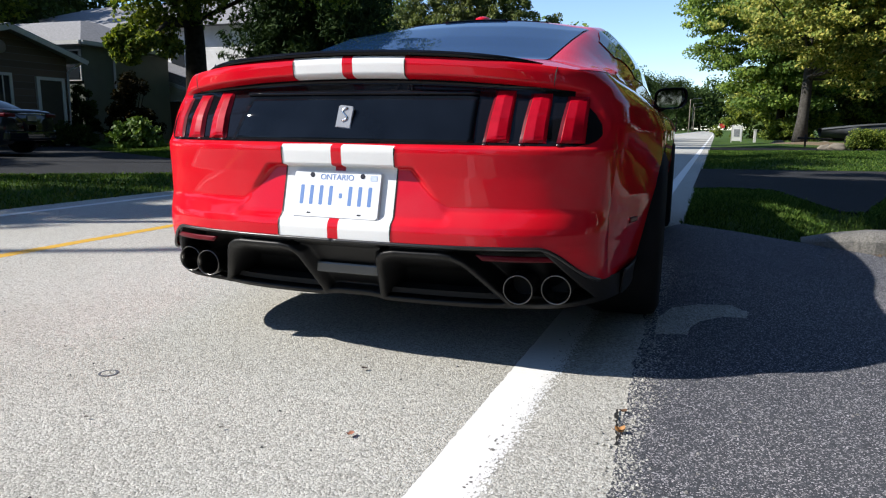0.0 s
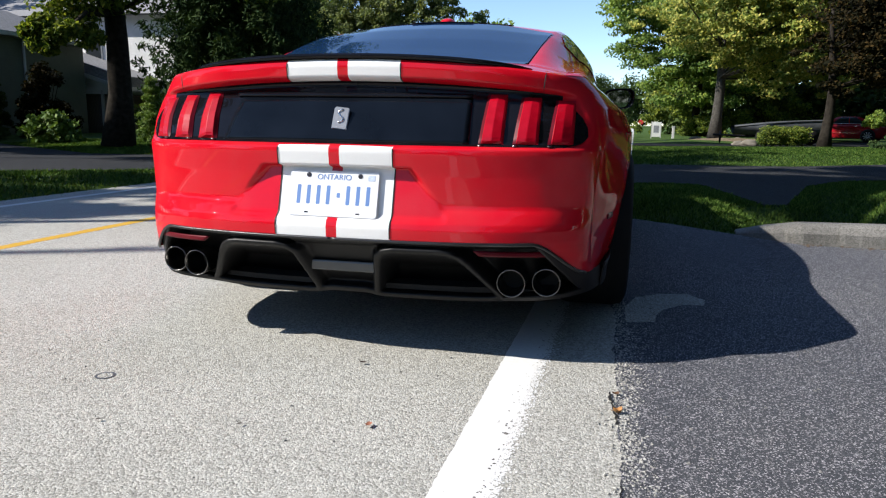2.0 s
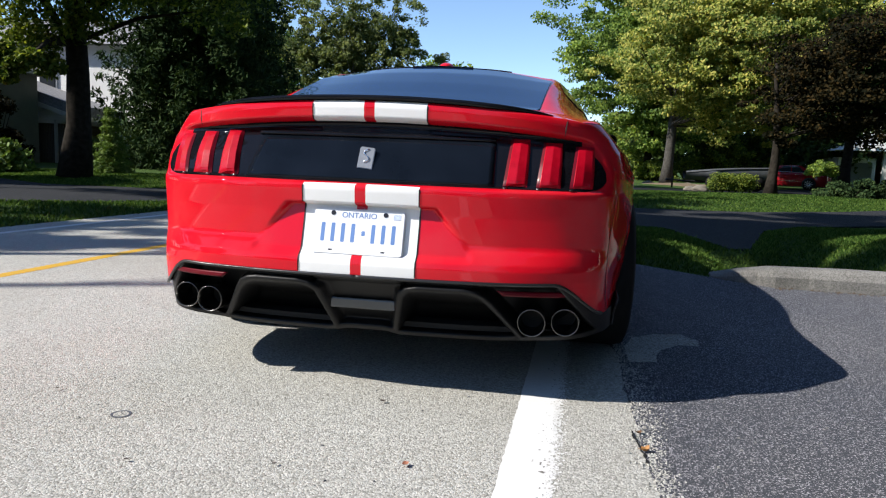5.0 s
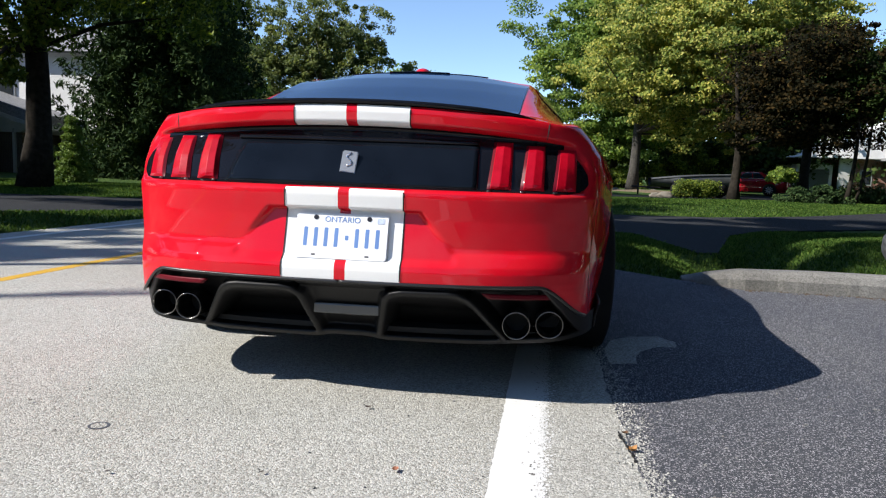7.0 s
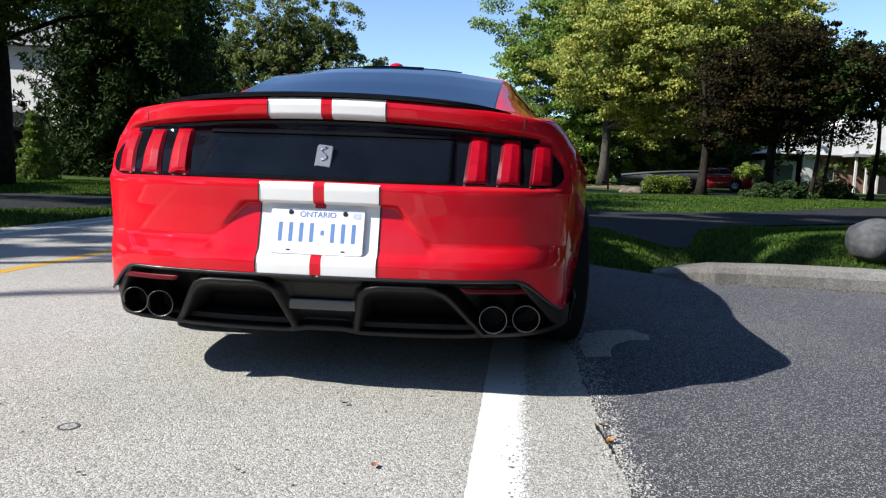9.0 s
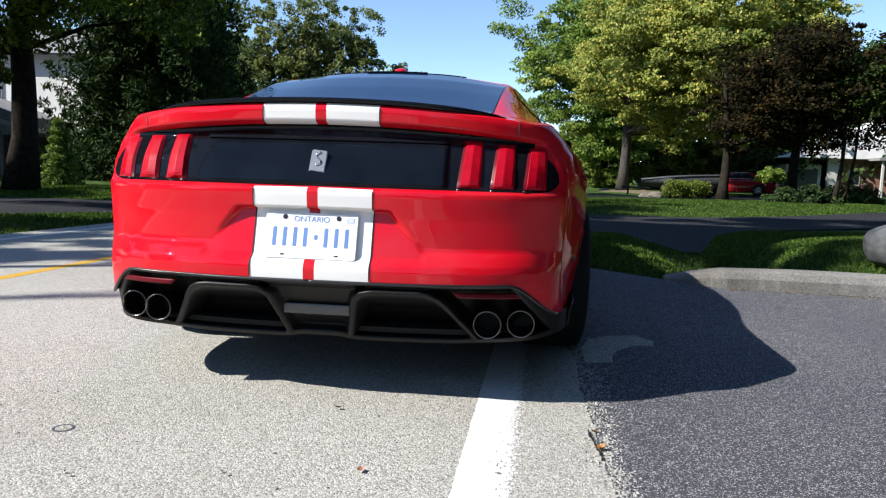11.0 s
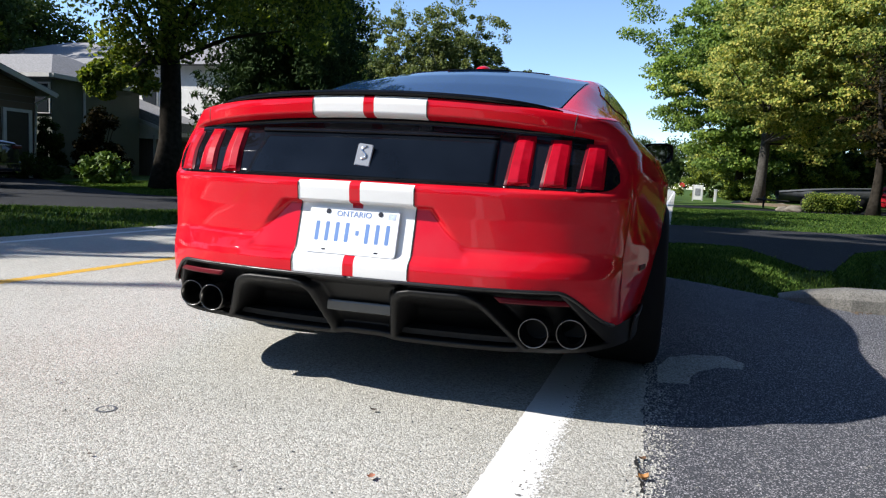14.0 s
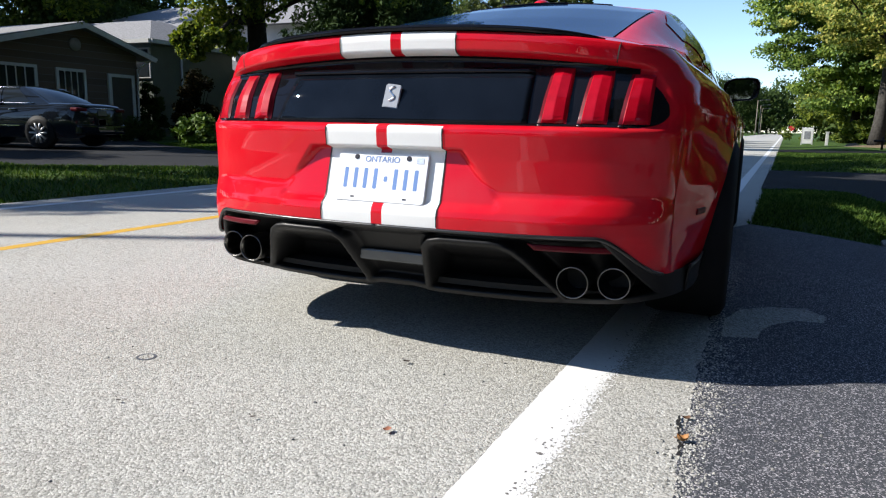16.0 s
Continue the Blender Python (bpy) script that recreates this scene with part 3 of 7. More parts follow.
def car_shell(car):
    rows = 120
    xs = sorted(set(list(np.round(np.linspace(0, 0.70, 99), 4)) + [0.018, 0.194]))
    vv = np.linspace(0, 1, rows)
    cols_pts, tags = [], []
    for x in xs:
        z = tail_bottom(x) + (tail_top(x) - tail_bottom(x)) * vv
        cols_pts.append(np.stack([np.full(rows, x), tail(x, z), z], 1))
        tags.append(x)
    # the corner, by angle; from the tail surface to the flank
    for a in np.linspace(0.0, 1.0, 130)[1:]:
        zt = tail_top(0.70) + (0.945 - tail_top(0.70)) * a
        xm, ym = corner_at(a, np.array([0.40]))
        z = max(float(tail_bottom(xm[0])), float(arch_bottom(ym)[0])) + 0 * vv
        z = z + (zt - z) * vv
        x, y = corner_at(a, z)
        cols_pts.append(np.stack([x, y, z], 1))
        tags.append(1.0)
    for y in list(np.arange(0.56, 1.42, 0.014)) + list(np.arange(1.42, 3.36, 0.12)) + list(np.arange(3.36, 4.14, 0.02)):
        zt = np.interp(y, BELT_Y, BELT_Z)
        zb = float(arch_bottom(np.array(y)))
        z = zb + (zt - zb) * vv
        cols_pts.append(np.stack([side_w(y, z), np.full(rows, y), z], 1))
        tags.append(2.0)
    for a in np.linspace(0, 1, 24):
        zt = np.interp(4.14 + 0.6 * a, BELT_Y, BELT_Z)
        z = 0.2 + (zt - 0.2) * vv
        w = side_w(np.full(rows, 4.14), z)
        cols_pts.append(np.stack([w * np.cos(a * math.pi / 2) ** 0.7, np.full(rows, 4.15 + 0.6 * np.sin(a * math.pi / 2)), z], 1))
        tags.append(3.0)
    P = np.stack(cols_pts, 1)
    n = len(tags)
    right = P.reshape(-1, 3)
    left = right * np.array([-1, 1, 1])
    verts = np.concatenate([right, left])
    red, white = [], {}
    off = rows * n
    for r in range(rows - 1):
        for c in range(n - 1):
            f = [r * n + c, r * n + c + 1, (r + 1) * n + c + 1, (r + 1) * n + c]
            g = [off + i for i in f][::-1]
            mid = (tags[c] + tags[c + 1]) / 2
            zc = (P[r, c, 2] + P[r + 1, c, 2]) / 2
            stripe = tags[c] < 1 and 0.018 < mid < 0.194 and not 0.712 < zc < 0.900
            if stripe:
                k = "low" if zc < 0.80 else "high"
                white.setdefault((k, 1), []).append(f)
                white.setdefault((k, -1), []).append(g)
            else:
                red += [f, g]

    def cut(name, faces, material, label=""):
        used = sorted({i for f in faces for i in f})
        at = {v: i for i, v in enumerate(used)}
        return ob_from(name, verts[used], [[at[i] for i in f] for f in faces], material, car, label, True)

    body = cut("body_shell", red, M_RED, "glossy red painted tail and flanks")
    w = body.modifiers.new("weld", "WELD")
    w.merge_threshold = 0.0004
    for (k, side), faces in white.items():
        cut("racing_stripe", faces, M_WHITE, "glossy white painted racing stripe")
    return body


# upper body: centre height, roof edge, shoulder, belt
UY = [0.50, 0.62, 0.80, 1.0, 1.25, 1.5, 1.8, 2.2, 2.6, 3.0, 3.3, 3.6, 4.2, 4.72]
U_C = [1.005, 1.030, 1.085, 1.150, 1.225, 1.285, 1.325, 1.345, 1.325, 1.20, 1.06, 1.0, 0.94, 0.80]
U_RX = [0.60, 0.595, 0.59, 0.585, 0.59, 0.60, 0.605, 0.605, 0.60, 0.64, 0.70, 0.70, 0.66, 0.55]
U_RZ = [0.985, 1.005, 1.055, 1.110, 1.175, 1.225, 1.262, 1.28, 1.265, 1.13, 0.99, 0.95, 0.90, 0.78]
U_MX = [0.70, 0.70, 0.70, 0.70, 0.705, 0.715, 0.72, 0.725, 0.73, 0.75, 0.79, 0.79, 0.76, 0.66]
U_MZ = [0.962, 0.972, 0.99, 1.02, 1.07, 1.11, 1.14, 1.15, 1.14, 1.05, 0.955, 0.93, 0.88, 0.76]


def section(y):
    """Half section of the upper body at y: x and z from the centre outwards."""
    zb = np.interp(y, BELT_Y, BELT_Z)
    xb = float(side_w(np.array(y), np.array(zb)))
    c, rx, rz, mx, mz = (np.interp(y, UY, u) for u in (U_C, U_RX, U_RZ, U_MX, U_MZ))
    kx = [0, rx * 0.45, rx * 0.85, rx, mx, (mx + xb) / 2 + 0.012, xb]
    kz = [c, c - (c - rz) * 0.16, c - (c - rz) * 0.66, rz, mz, (mz + zb) / 2 + 0.006, zb]
    t = np.linspace(0, 6, 43)
    return spline(t, kx), spline(t, kz)


def spline(t, k):
    k = np.array(k, float)
    i = np.clip(t.astype(int), 0, len(k) - 2)
    f = t - i
    p0, p1, p2, p3 = k[np.clip(i - 1, 0, None)], k[i], k[i + 1], k[np.clip(i + 2, None, len(k) - 1)]
    return 0.5 * (2 * p1 + (p2 - p0) * f + (2 * p0 - 5 * p1 + 4 * p2 - p3) * f ** 2 + (3 * p1 - p0 - 3 * p2 + p3) * f ** 3)


def upper_z(x, y):
    sx, sz = section(y)
    return float(np.interp(abs(x), sx, sz))


def car_top(car):
    ys = np.concatenate([np.linspace(0.55, 2.6, 70), np.linspace(2.65, 4.72, 30)])
    rows, pts = len(ys), []
    for y in ys:
        sx, sz = section(y)
        pts += [(-x, y, z) for x, z in zip(sx[::-1], sz[::-1])] + [(x, y, z) for x, z in zip(sx[1:], sz[1:])]
    sheet("roof_and_bonnet", pts, rows, 85, M_RED, car, "glossy red roof pillars and bonnet")
    # boot lid top: from the tail's upper edge to the rear glass
    xs = np.linspace(-0.70, 0.70, 61)
    pts = []
    for v in np.linspace(0, 1, 14):
        for x in xs:
            z0 = float(tail_top(x))
            y0 = float(rear_y(x, z0))
            y = y0 + (0.56 - y0) * v
            z = z0 + (upper_z(x, 0.56) - z0) * v
            pts.append((x, y, z + 0.008 * math.sin(v * math.pi)))
    sheet("boot_lid", pts, 14, 61, M_RED, car, "red boot lid behind the rear glass")
    # haunches close the corner between the boot lid and the flanks
    edge = np.array([corner_top(a) for a in np.linspace(0, 1, 60)] + [(float(side_w(np.array(y), np.array(0.945))), y, 0.945) for y in (0.55, 0.58, 0.62)])
    sx, sz = section(0.56)
    vs = np.linspace(0, 1, 10)
    xi = 0.695 + (sx[-1] - 0.695) * vs
    crown = np.interp(xi, sx, sz) - (upper_z(0.695, 0.56) + (sz[-1] - upper_z(0.695, 0.56)) * vs)
    y_in = float(rear_y(0.70, tail_top(0.70)))
    ys = y_in + (0.565 - y_in) * np.linspace(0, 1, 26)
    for sgn in (1, -1):
        pts = []
        for y in ys:
            f = (y - y_in) / (0.56 - y_in)
            xo, zo = (float(np.interp(y, edge[:, 1], edge[:, c])) for c in (0, 2))
            zi = float(tail_top(0.70)) + (upper_z(0.695, 0.56) - float(tail_top(0.70))) * f + 0.008 * math.sin(min(f, 1) * math.pi)
            for v, c in zip(vs, crown):
                pts.append((sgn * (0.695 + (xo + 0.001 - 0.695) * v), y, zi + (zo + 0.001 - zi) * v + c * f ** 0.6 + 0.010 * (1 - f) * f * math.sin(v * math.pi)))
        sheet("haunch", pts, 26, 10, M_RED, car, "red shoulder over the rear wheel")


def tail_patch(name, zb, zt, xl, xr, material, car, label="", off=0.004, rows=14, cols=24, thick=0.0):
    """A piece laid on the tail surface between two edges that may slant with height."""
    pts = []
    for v in np.linspace(0, 1, rows):
        for u in np.linspace(0, 1, cols):
            z = zb + (zt - zb) * v
            a, b = xl(z), xr(z)
            x = a + (b - a) * u
            pts.append((x, float(tail(x, z)) - off, z))
    return sheet(name, pts, rows, cols, material, car, label, thick)


def panel_edge(z):
    return float(np.interp(z, [0.716, 0.722, 0.735, 0.76, 0.80, 0.84, 0.87, 0.89], [0.715, 0.750, 0.772, 0.787, 0.783, 0.763, 0.736, 0.69]))


def car_lamps(car):
    # gloss black panel between the lamps, bowed along its upper edge
    rows, cols, pts = 26, 90, []
    for v in np.linspace(0, 1, rows):
        for u in np.linspace(-1, 1, cols):
            z = 0.716 + (0.916 - 0.716) * v
            x = u * panel_edge(min(z, 0.886))
            zz = 0.716 + (0.9165 - 0.080 * x * x - 0.716) * v
            pts.append((x, float(tail(x, zz)) - 0.003, zz))
    sheet("lamp_panel", pts, rows, cols, M_GLOSSBLACK, car, "gloss black panel between the tail lamps")
    # thin dark outlines along the stripes
    for sgn in (1, -1):
        for zb, zt in ((0.424, 0.704), (0.908, 0.972)):
            tail_patch("pinstripe", zb, zt, lambda z: sgn * 0.1925, lambda z: sgn * 0.1968, M_BLACK, car, "thin dark outline of the stripe", 0.0018, 60, 2)
    # inner boot trim with its own frame
    tail_patch("boot_trim", 0.722, 0.862, lambda z: -0.425 + 0.30 * (z - 0.72), lambda z: 0.425 - 0.02 * (z - 0.72), M_TRIMGLOSS, car,
               "smoked gloss boot trim panel", 0.007, 10, 40, 0.003)
    tail_patch("boot_trim_ledge", 0.868, 0.880, lambda z: -0.40, lambda z: 0.42, M_GLOSSBLACK, car, "", 0.012, 3, 40, 0.008)
    for sgn in (1, -1):
        for k, x0 in enumerate((0.452, 0.558, 0.664)):
            rows, face, flank = 16, [], []
            for v in np.linspace(0, 1, rows):
                z = 0.724 + (0.154 - 0.008 * k) * v
                x1, width = x0 + 0.016 * v, 0.078 * (1 - 0.17 * v - 0.05 * v ** 6)
                end = 1 - abs(2 * v - 1) ** 10
                for u, h in ((0.14, 0.010), (0.17, 0.0130), (0.50, 0.0170), (0.54, 0.0170), (0.88, 0.0105), (0.95, 0.007), (1.0, 0.0)):
                    x = x1 + width * u
                    face.append((sgn * x, float(tail(x, z)) - 0.005 - h * (1 - 0.2 * k) * end, z))
                for u, h in ((0.0, 0.0), (0.07, 0.005), (0.14, 0.010)):
                    x = x1 + width * u
                    flank.append((sgn * x, float(tail(x, z)) - 0.005 - h * (1 - 0.2 * k) * end, z))
            lens = sheet("tail_lamp", face, rows, 7, M_LENS, car, "red vertical bar tail lamp lens", flip=sgn < 0)
            lens.data.polygons.foreach_set("use_smooth", [False] * len(lens.data.polygons))
            sheet("lamp_flank", flank, rows, 3, M_LENSDARK, lens, flip=sgn < 0)
            tail_patch("lamp_clip", 0.7185, 0.7225, lambda z: sgn * (x0 + 0.002), lambda z: sgn * (x0 + 0.016), M_STEEL, car, "", 0.012, 3, 3, 0.004)


def car_glass(car):
    rows, cols, pts = 30, 40, []
    for v in np.linspace(0, 1, rows):
        for u in np.linspace(-1, 1, cols):
            yy = 0.575 + (1.50 - 0.13 * abs(u) ** 2.5 - 0.575) * v
            half = np.interp(yy, [0.575, 0.62, 1.0, 1.36, 1.50], [0.53, 0.54, 0.556, 0.572, 0.575])
            x = u * half
            pts.append((x, yy, upper_z(x, yy) + 0.004))
    sheet("rear_window", pts, rows, cols, M_GLASS, car, "dark tinted sloping rear window")
    # black band with the high brake lamp over the glass
    for name, y0, y1, half, mt, off in (("roof_band", 1.50, 1.56, 0.36, M_GLOSSBLACK, 0.007), ("high_brake_lamp", 1.495, 1.505, 0.16, M_GLOSSBLACK, 0.012)):
        pts = [(x, y, upper_z(x, y) + off) for y in np.linspace(y0, y1, 4) for x in np.linspace(-half, half, 16)]
        sheet(name, pts, 4, 16, mt, car, thick=0.006)
    for sgn in (1, -1):
        pts = []
        for y in np.linspace(1.28, 3.05, 40):
            sx, sz = section(y)
            lo = 37 - 9 * float(1 - smooth01(1.28, 1.6, y))
            hi = 21.5 + 6 * float(smooth01(2.6, 3.05, y)) + 2 * float(1 - smooth01(1.28, 1.5, y))
            for u in np.linspace(0, 1, 9):
                i = lo + (hi - lo) * u
                x, z = np.interp(i, range(43), sx), np.interp(i, range(43), sz)
                pts.append((sgn * (x + 0.003), y, z + 0.002))
        sheet("side_window", pts, 40, 9, M_GLASS, car, "dark tinted side glass")
    # front screen
    pts = [(x, y, upper_z(x, y) + 0.004) for y in np.linspace(2.7, 3.35, 12) for x in np.linspace(-0.55, 0.55, 12)]
    sheet("windscreen", pts, 12, 12, M_GLASS, car)
    # roof aerial
    bm = bmesh.new()
    bmesh.ops.create_uvsphere(bm, u_segments=14, v_segments=8, radius=1.0)
    for v in bm.verts:
        v.co = Vector((v.co.x * 0.040, v.co.y * 0.065 + 0.02 * v.co.z, max(v.co.z, -0.2) * 0.026))
        v.co += Vector((0, 1.62, upper_z(0, 1.62) + 0.004))
    part("roof_aerial", bm, M_RED, car, "small red roof aerial dome", True)


def car_spoiler(car):
    """Thin black blade along the boot lid's rear edge."""
    pts, cols = [], 60
    prof = [(-0.012, -0.004), (-0.016, 0.004), (-0.012, 0.011), (0.02, 0.012), (0.075, 0.004), (0.075, -0.006)]
    for dy, dz in prof:
        for u in np.linspace(-1, 1, cols):
            x = 0.60 * u
            k = 1 - abs(u) ** 8 * 0.9
            z0 = float(tail_top(x))
            pts.append((x, float(rear_y(x, z0)) + dy * k + 0.03 * abs(u) ** 6, z0 + 0.006 + dz * k))
    sheet("boot_spoiler", pts, len(prof), cols, M_GLOSSBLACK, car, "thin black boot lip spoiler")


FIN = [(0.535, 0.205), (0.43, 0.343), (0.408, 0.366), (0.38, 0.380), (0.35, 0.385), (0.20, 0.385), (0.165, 0.378), (0.143, 0.358), (0.105, 0.205)]


def seg_dist(x, z, a, b):
    dx, dz = b[0] - a[0], b[1] - a[1]
    t = np.clip(((x - a[0]) * dx + (z - a[1]) * dz) / (dx * dx + dz * dz), 0, 1)
    return np.hypot(x - a[0] - t * dx, z - a[1] - t * dz)


def car_diffuser(car):
    nx, nz = 290, 46
    X, V = np.meshgrid(np.linspace(-0.85, 0.85, nx), np.linspace(0, 1, nz))
    ax = np.abs(X)
    top = tail_bottom(X) + 0.004
    bot = 0.194 + 0.030 * smooth01(0.45, 0.80, ax) + 0.012 * (1 - smooth01(0.05, 0.14, ax))
    Z = bot + (top - bot) * V
    ridge = np.full(X.shape, 9.0)
    for a, b in zip(FIN[:-1], FIN[1:]):
        ridge = np.minimum(ridge, seg_dist(ax, Z, a, b))
    rim = np.minimum((top - Z) * 1.0, np.clip(Z - bot - 0.013, 0, 1) * 1.2 + 0.004)
    side = np.clip(0.655 + (0.41 - Z) * 0.85 - ax, 0, 1) * 0.75
    d = np.minimum(np.minimum(ridge, rim), side)
    inner = (ax > np.interp(Z, [0.205, 0.358, 0.378, 0.385], [0.105, 0.143, 0.165, 0.20])) & (ax < np.interp(Z, [0.205, 0.343, 0.366, 0.380, 0.385], [0.535, 0.43, 0.408, 0.38, 0.35])) & (Z < 0.384)
    depth = np.where(inner, 0.035 + 0.10 * smooth01(0.37, 0.30, Z), np.where(ax < 0.15, 0.05, 0.11)) * smooth01(0.006, 0.034, d)
    plan = low_plan(ax)
    face = -0.036 + (0.80 - 0.50 * smooth01(0.50, 0.76, ax)) * np.clip(0.40 - Z, 0, 1) - 0.006 * np.exp(-(ridge / 0.012) ** 2)
    Y = plan + face + depth
    sheet("diffuser", np.stack([X.ravel(), Y.ravel(), Z.ravel()], 1), nz, nx, M_BLACK, car, "satin black plastic rear diffuser with two raised fins")
    # grey lamp bar in the middle channel
    box("reverse_lamp", (-0.128, 0.062, 0.288), (0.128, 0.10, 0.324), M_GREY, car, "grey clear-lens lamp bar", 0.006)
    # lower corner valances between the diffuser and the wheel openings
    for sgn in (1, -1):
        pts = []
        for a in np.linspace(0, 1, 22):
            x = 0.848 + 0.0199 * (1 - (1 - a) ** 2)
            y = float(low_plan(x))
            for v in np.linspace(0, 1, 7):
                z = 0.224 + (0.312 - 0.224) * v
                pts.append((sgn * (x + 0.012 * v * v), min(y, 0.70) - 0.036 + 0.30 * (0.40 - z), z))
        sheet("corner_valance", pts, 22, 7, M_BLACK, car, "satin black lower corner", 0.006)
        # satin lip over the diffuser's upper edge
        pts = []
        for x in np.linspace(0.0, 0.80, 60):
            z = float(tail_bottom(x))
            pts.append((sgn * x, float(rear_y(x, z)) - 0.003, z + 0.001))
        tube("lip", pts, [0.0055] * 60, M_LIP, car, "satin black lip along the bumper edge", seg=8)
    # underside: a flat tray that follows the bumper, and the floor ahead of it
    tray = []
    for x in np.linspace(-0.845, 0.845, 41):
        tray.append((x, float(low_plan(x)) + 0.14 - 0.10 * smooth01(0.5, 0.8, abs(x))))
    prism("undertray", tray + [(0.86, 0.66), (-0.86, 0.66)], 0.222, 0.240, M_DARK, car)
    prism("underbody", [(-0.64, 0.5), (0.64, 0.5), (0.64, 4.4), (-0.64, 4.4)], 0.20, 0.262, M_DARK, car)
    for sgn in (1, -1):
        # reflector strip under the rim
        pts = []
        for v in np.linspace(0, 1, 4):
            for u in np.linspace(0, 1, 16):
                x = 0.455 + 0.235 * u + 0.02 * (1 - v)
                z = 0.377 + 0.017 * v - 0.006 * u
                pts.append((sgn * x, float(low_plan(x)) - 0.020, z))
        sheet("reflector", pts, 4, 16, M_LENSDARK, car, "dark red reflector strip", 0.008)
        for x, back in ((0.568, -0.008), (0.678, 0.034)):
            pts, seg = [], 28
            prof = [(0.24, 0.043), (0.105, 0.046), (0.096, 0.0470), (0.092, 0.0455), (0.095, 0.0425), (0.13, 0.041), (0.29, 0.039)]
            for y, r in prof:
                for k in range(seg + 1):
                    t = 2 * math.pi * k / seg
                    pts.append((sgn * x + r * math.cos(t), y + back, 0.279 + r * math.sin(t)))
            tip = sheet("exhaust_tip", pts, len(prof), seg + 1, M_STEEL, car, "round dark steel exhaust tip")
            bm = bmesh.new()
            bmesh.ops.create_circle(bm, cap_ends=True, segments=20, radius=0.039, matrix=pose(sgn * x, 0.20 + back, 0.279, 90))
            part("exhaust_throat", bm, M_SOOT, tip)


def rounded(w, h, r, k=6):
    out = []
    for cx, cz, a0 in ((w / 2 - r, h / 2 - r, 0), (-w / 2 + r, h / 2 - r, 90), (-w / 2 + r, -h / 2 + r, 180), (w / 2 - r, -h / 2 + r, 270)):
        for i in range(k + 1):
            a = radians(a0 + 90 * i / k)
            out.append((cx + r * math.cos(a), cz + r * math.sin(a)))
    return out


def slab(name, outline, thick, material, parent, m, label="", bevel=0.0):
    """A plate in the xz plane with its face towards -y."""
    bm = bmesh.new()
    vs = [bm.verts.new((x, 0, z)) for x, z in outline]
    f = bm.faces.new(vs)
    r = bmesh.ops.extrude_face_region(bm, geom=[f])
    for v in r["geom"]:
        if isinstance(v, bmesh.types.BMVert):
            v.co.y += thick
    if bevel:
        bmesh.ops.recalc_face_normals(bm, faces=bm.faces[:])
        es = [e for e in bm.edges if all(abs(v.co.y) < 1e-6 for v in e.verts)]
        bmesh.ops.bevel(bm, geom=es, offset=bevel, segments=2, affect="EDGES")
    bmesh.ops.transform(bm, matrix=m, verts=bm.verts[:])
    return part(name, bm, material, parent, label)


def car_plate(car):
    tilt = pose(-0.004, PLATE_Y, PLATE_Z, -15, 0.3, 0)
    plate = slab("number_plate", rounded(0.305, 0.152, 0.012), 0.004, M_PLATE, car, tilt, "white embossed plate with blue characters", 0.0015)
    slab("plate_rim", rounded(0.300, 0.147, 0.011), 0.001, M_PLATE, plate, tilt @ pose(0, -0.0012, 0))
    # characters as plain bars
    for k in range(7):
        x = -0.118 + 0.0337 * k + (0.034 if k > 3 else 0)
        slab("character_bar", rounded(0.013, 0.062, 0.003, 2), 0.001, M_PLATEBLUE, plate, tilt @ pose(x, -0.0014, -0.004))
    slab("emblem", rounded(0.012, 0.016, 0.003, 2), 0.001, M_PLATEBLUE, plate, tilt @ pose(0.018, -0.0014, -0.004))
    slab("sticker", rounded(0.024, 0.018, 0.002, 2), 0.001, simple("sticker", (0.45, 0.52, 0.68), 0.4, var=0.4, scale=300), plate, tilt @ pose(0.126, -0.0022, 0.055))
    for x, z, rr in ((-0.088, 0.060, 0.008), (0.088, 0.060, 0.008)):
        slab("bolt", rounded(2 * rr, 2 * rr, rr * 0.99, 4), 0.003, M_BOLT, plate, tilt @ pose(x, -0.0034, z), bevel=0.001)
    for x in (-0.088, 0.088):
        slab("slot", rounded(0.014, 0.005, 0.002, 2), 0.001, M_BOLT, plate, tilt @ pose(x, -0.0014, -0.062))
    cu = bpy.data.curves.new("province_word", "FONT")
    cu.body, cu.size, cu.align_x, cu.extrude = "ONTARIO", 0.026, "CENTER", 0.0004
    o = new("province_word", cu)
    deps = bpy.context.evaluated_depsgraph_get()
    me = bpy.data.meshes.new_from_object(o.evaluated_get(deps))
    bpy.data.objects.remove(o)
    me.materials.clear()
    me.materials.append(M_PLATEBLUE)
    w = new("province_word", me)
    w.parent = plate
    w.matrix_world = tilt @ pose(0.0, -0.0018, 0.046, 90)


def car_badge(car):
    tilt = pose(0, float(tail(0.0, 0.795)) - 0.016, 0.797, -14, 6, 0)
    b = slab("badge", [(-0.026, 0.030), (-0.021, 0.036), (0.021, 0.036), (0.026, 0.030), (0.026, -0.036), (-0.026, -0.036)], 0.006, M_BADGE, car, tilt, "chrome badge with a curved relief", 0.002)
    pts = [(-0.012 * math.sin(2 * math.pi * t) + 0.010 * (0.5 - t), -0.001, 0.029 - 0.044 * t) for t in np.linspace(0, 1, 18)]
    o = tube("badge_relief", pts, [0.003] * 18, M_CHROME, b, seg=6)
    o.matrix_world = tilt


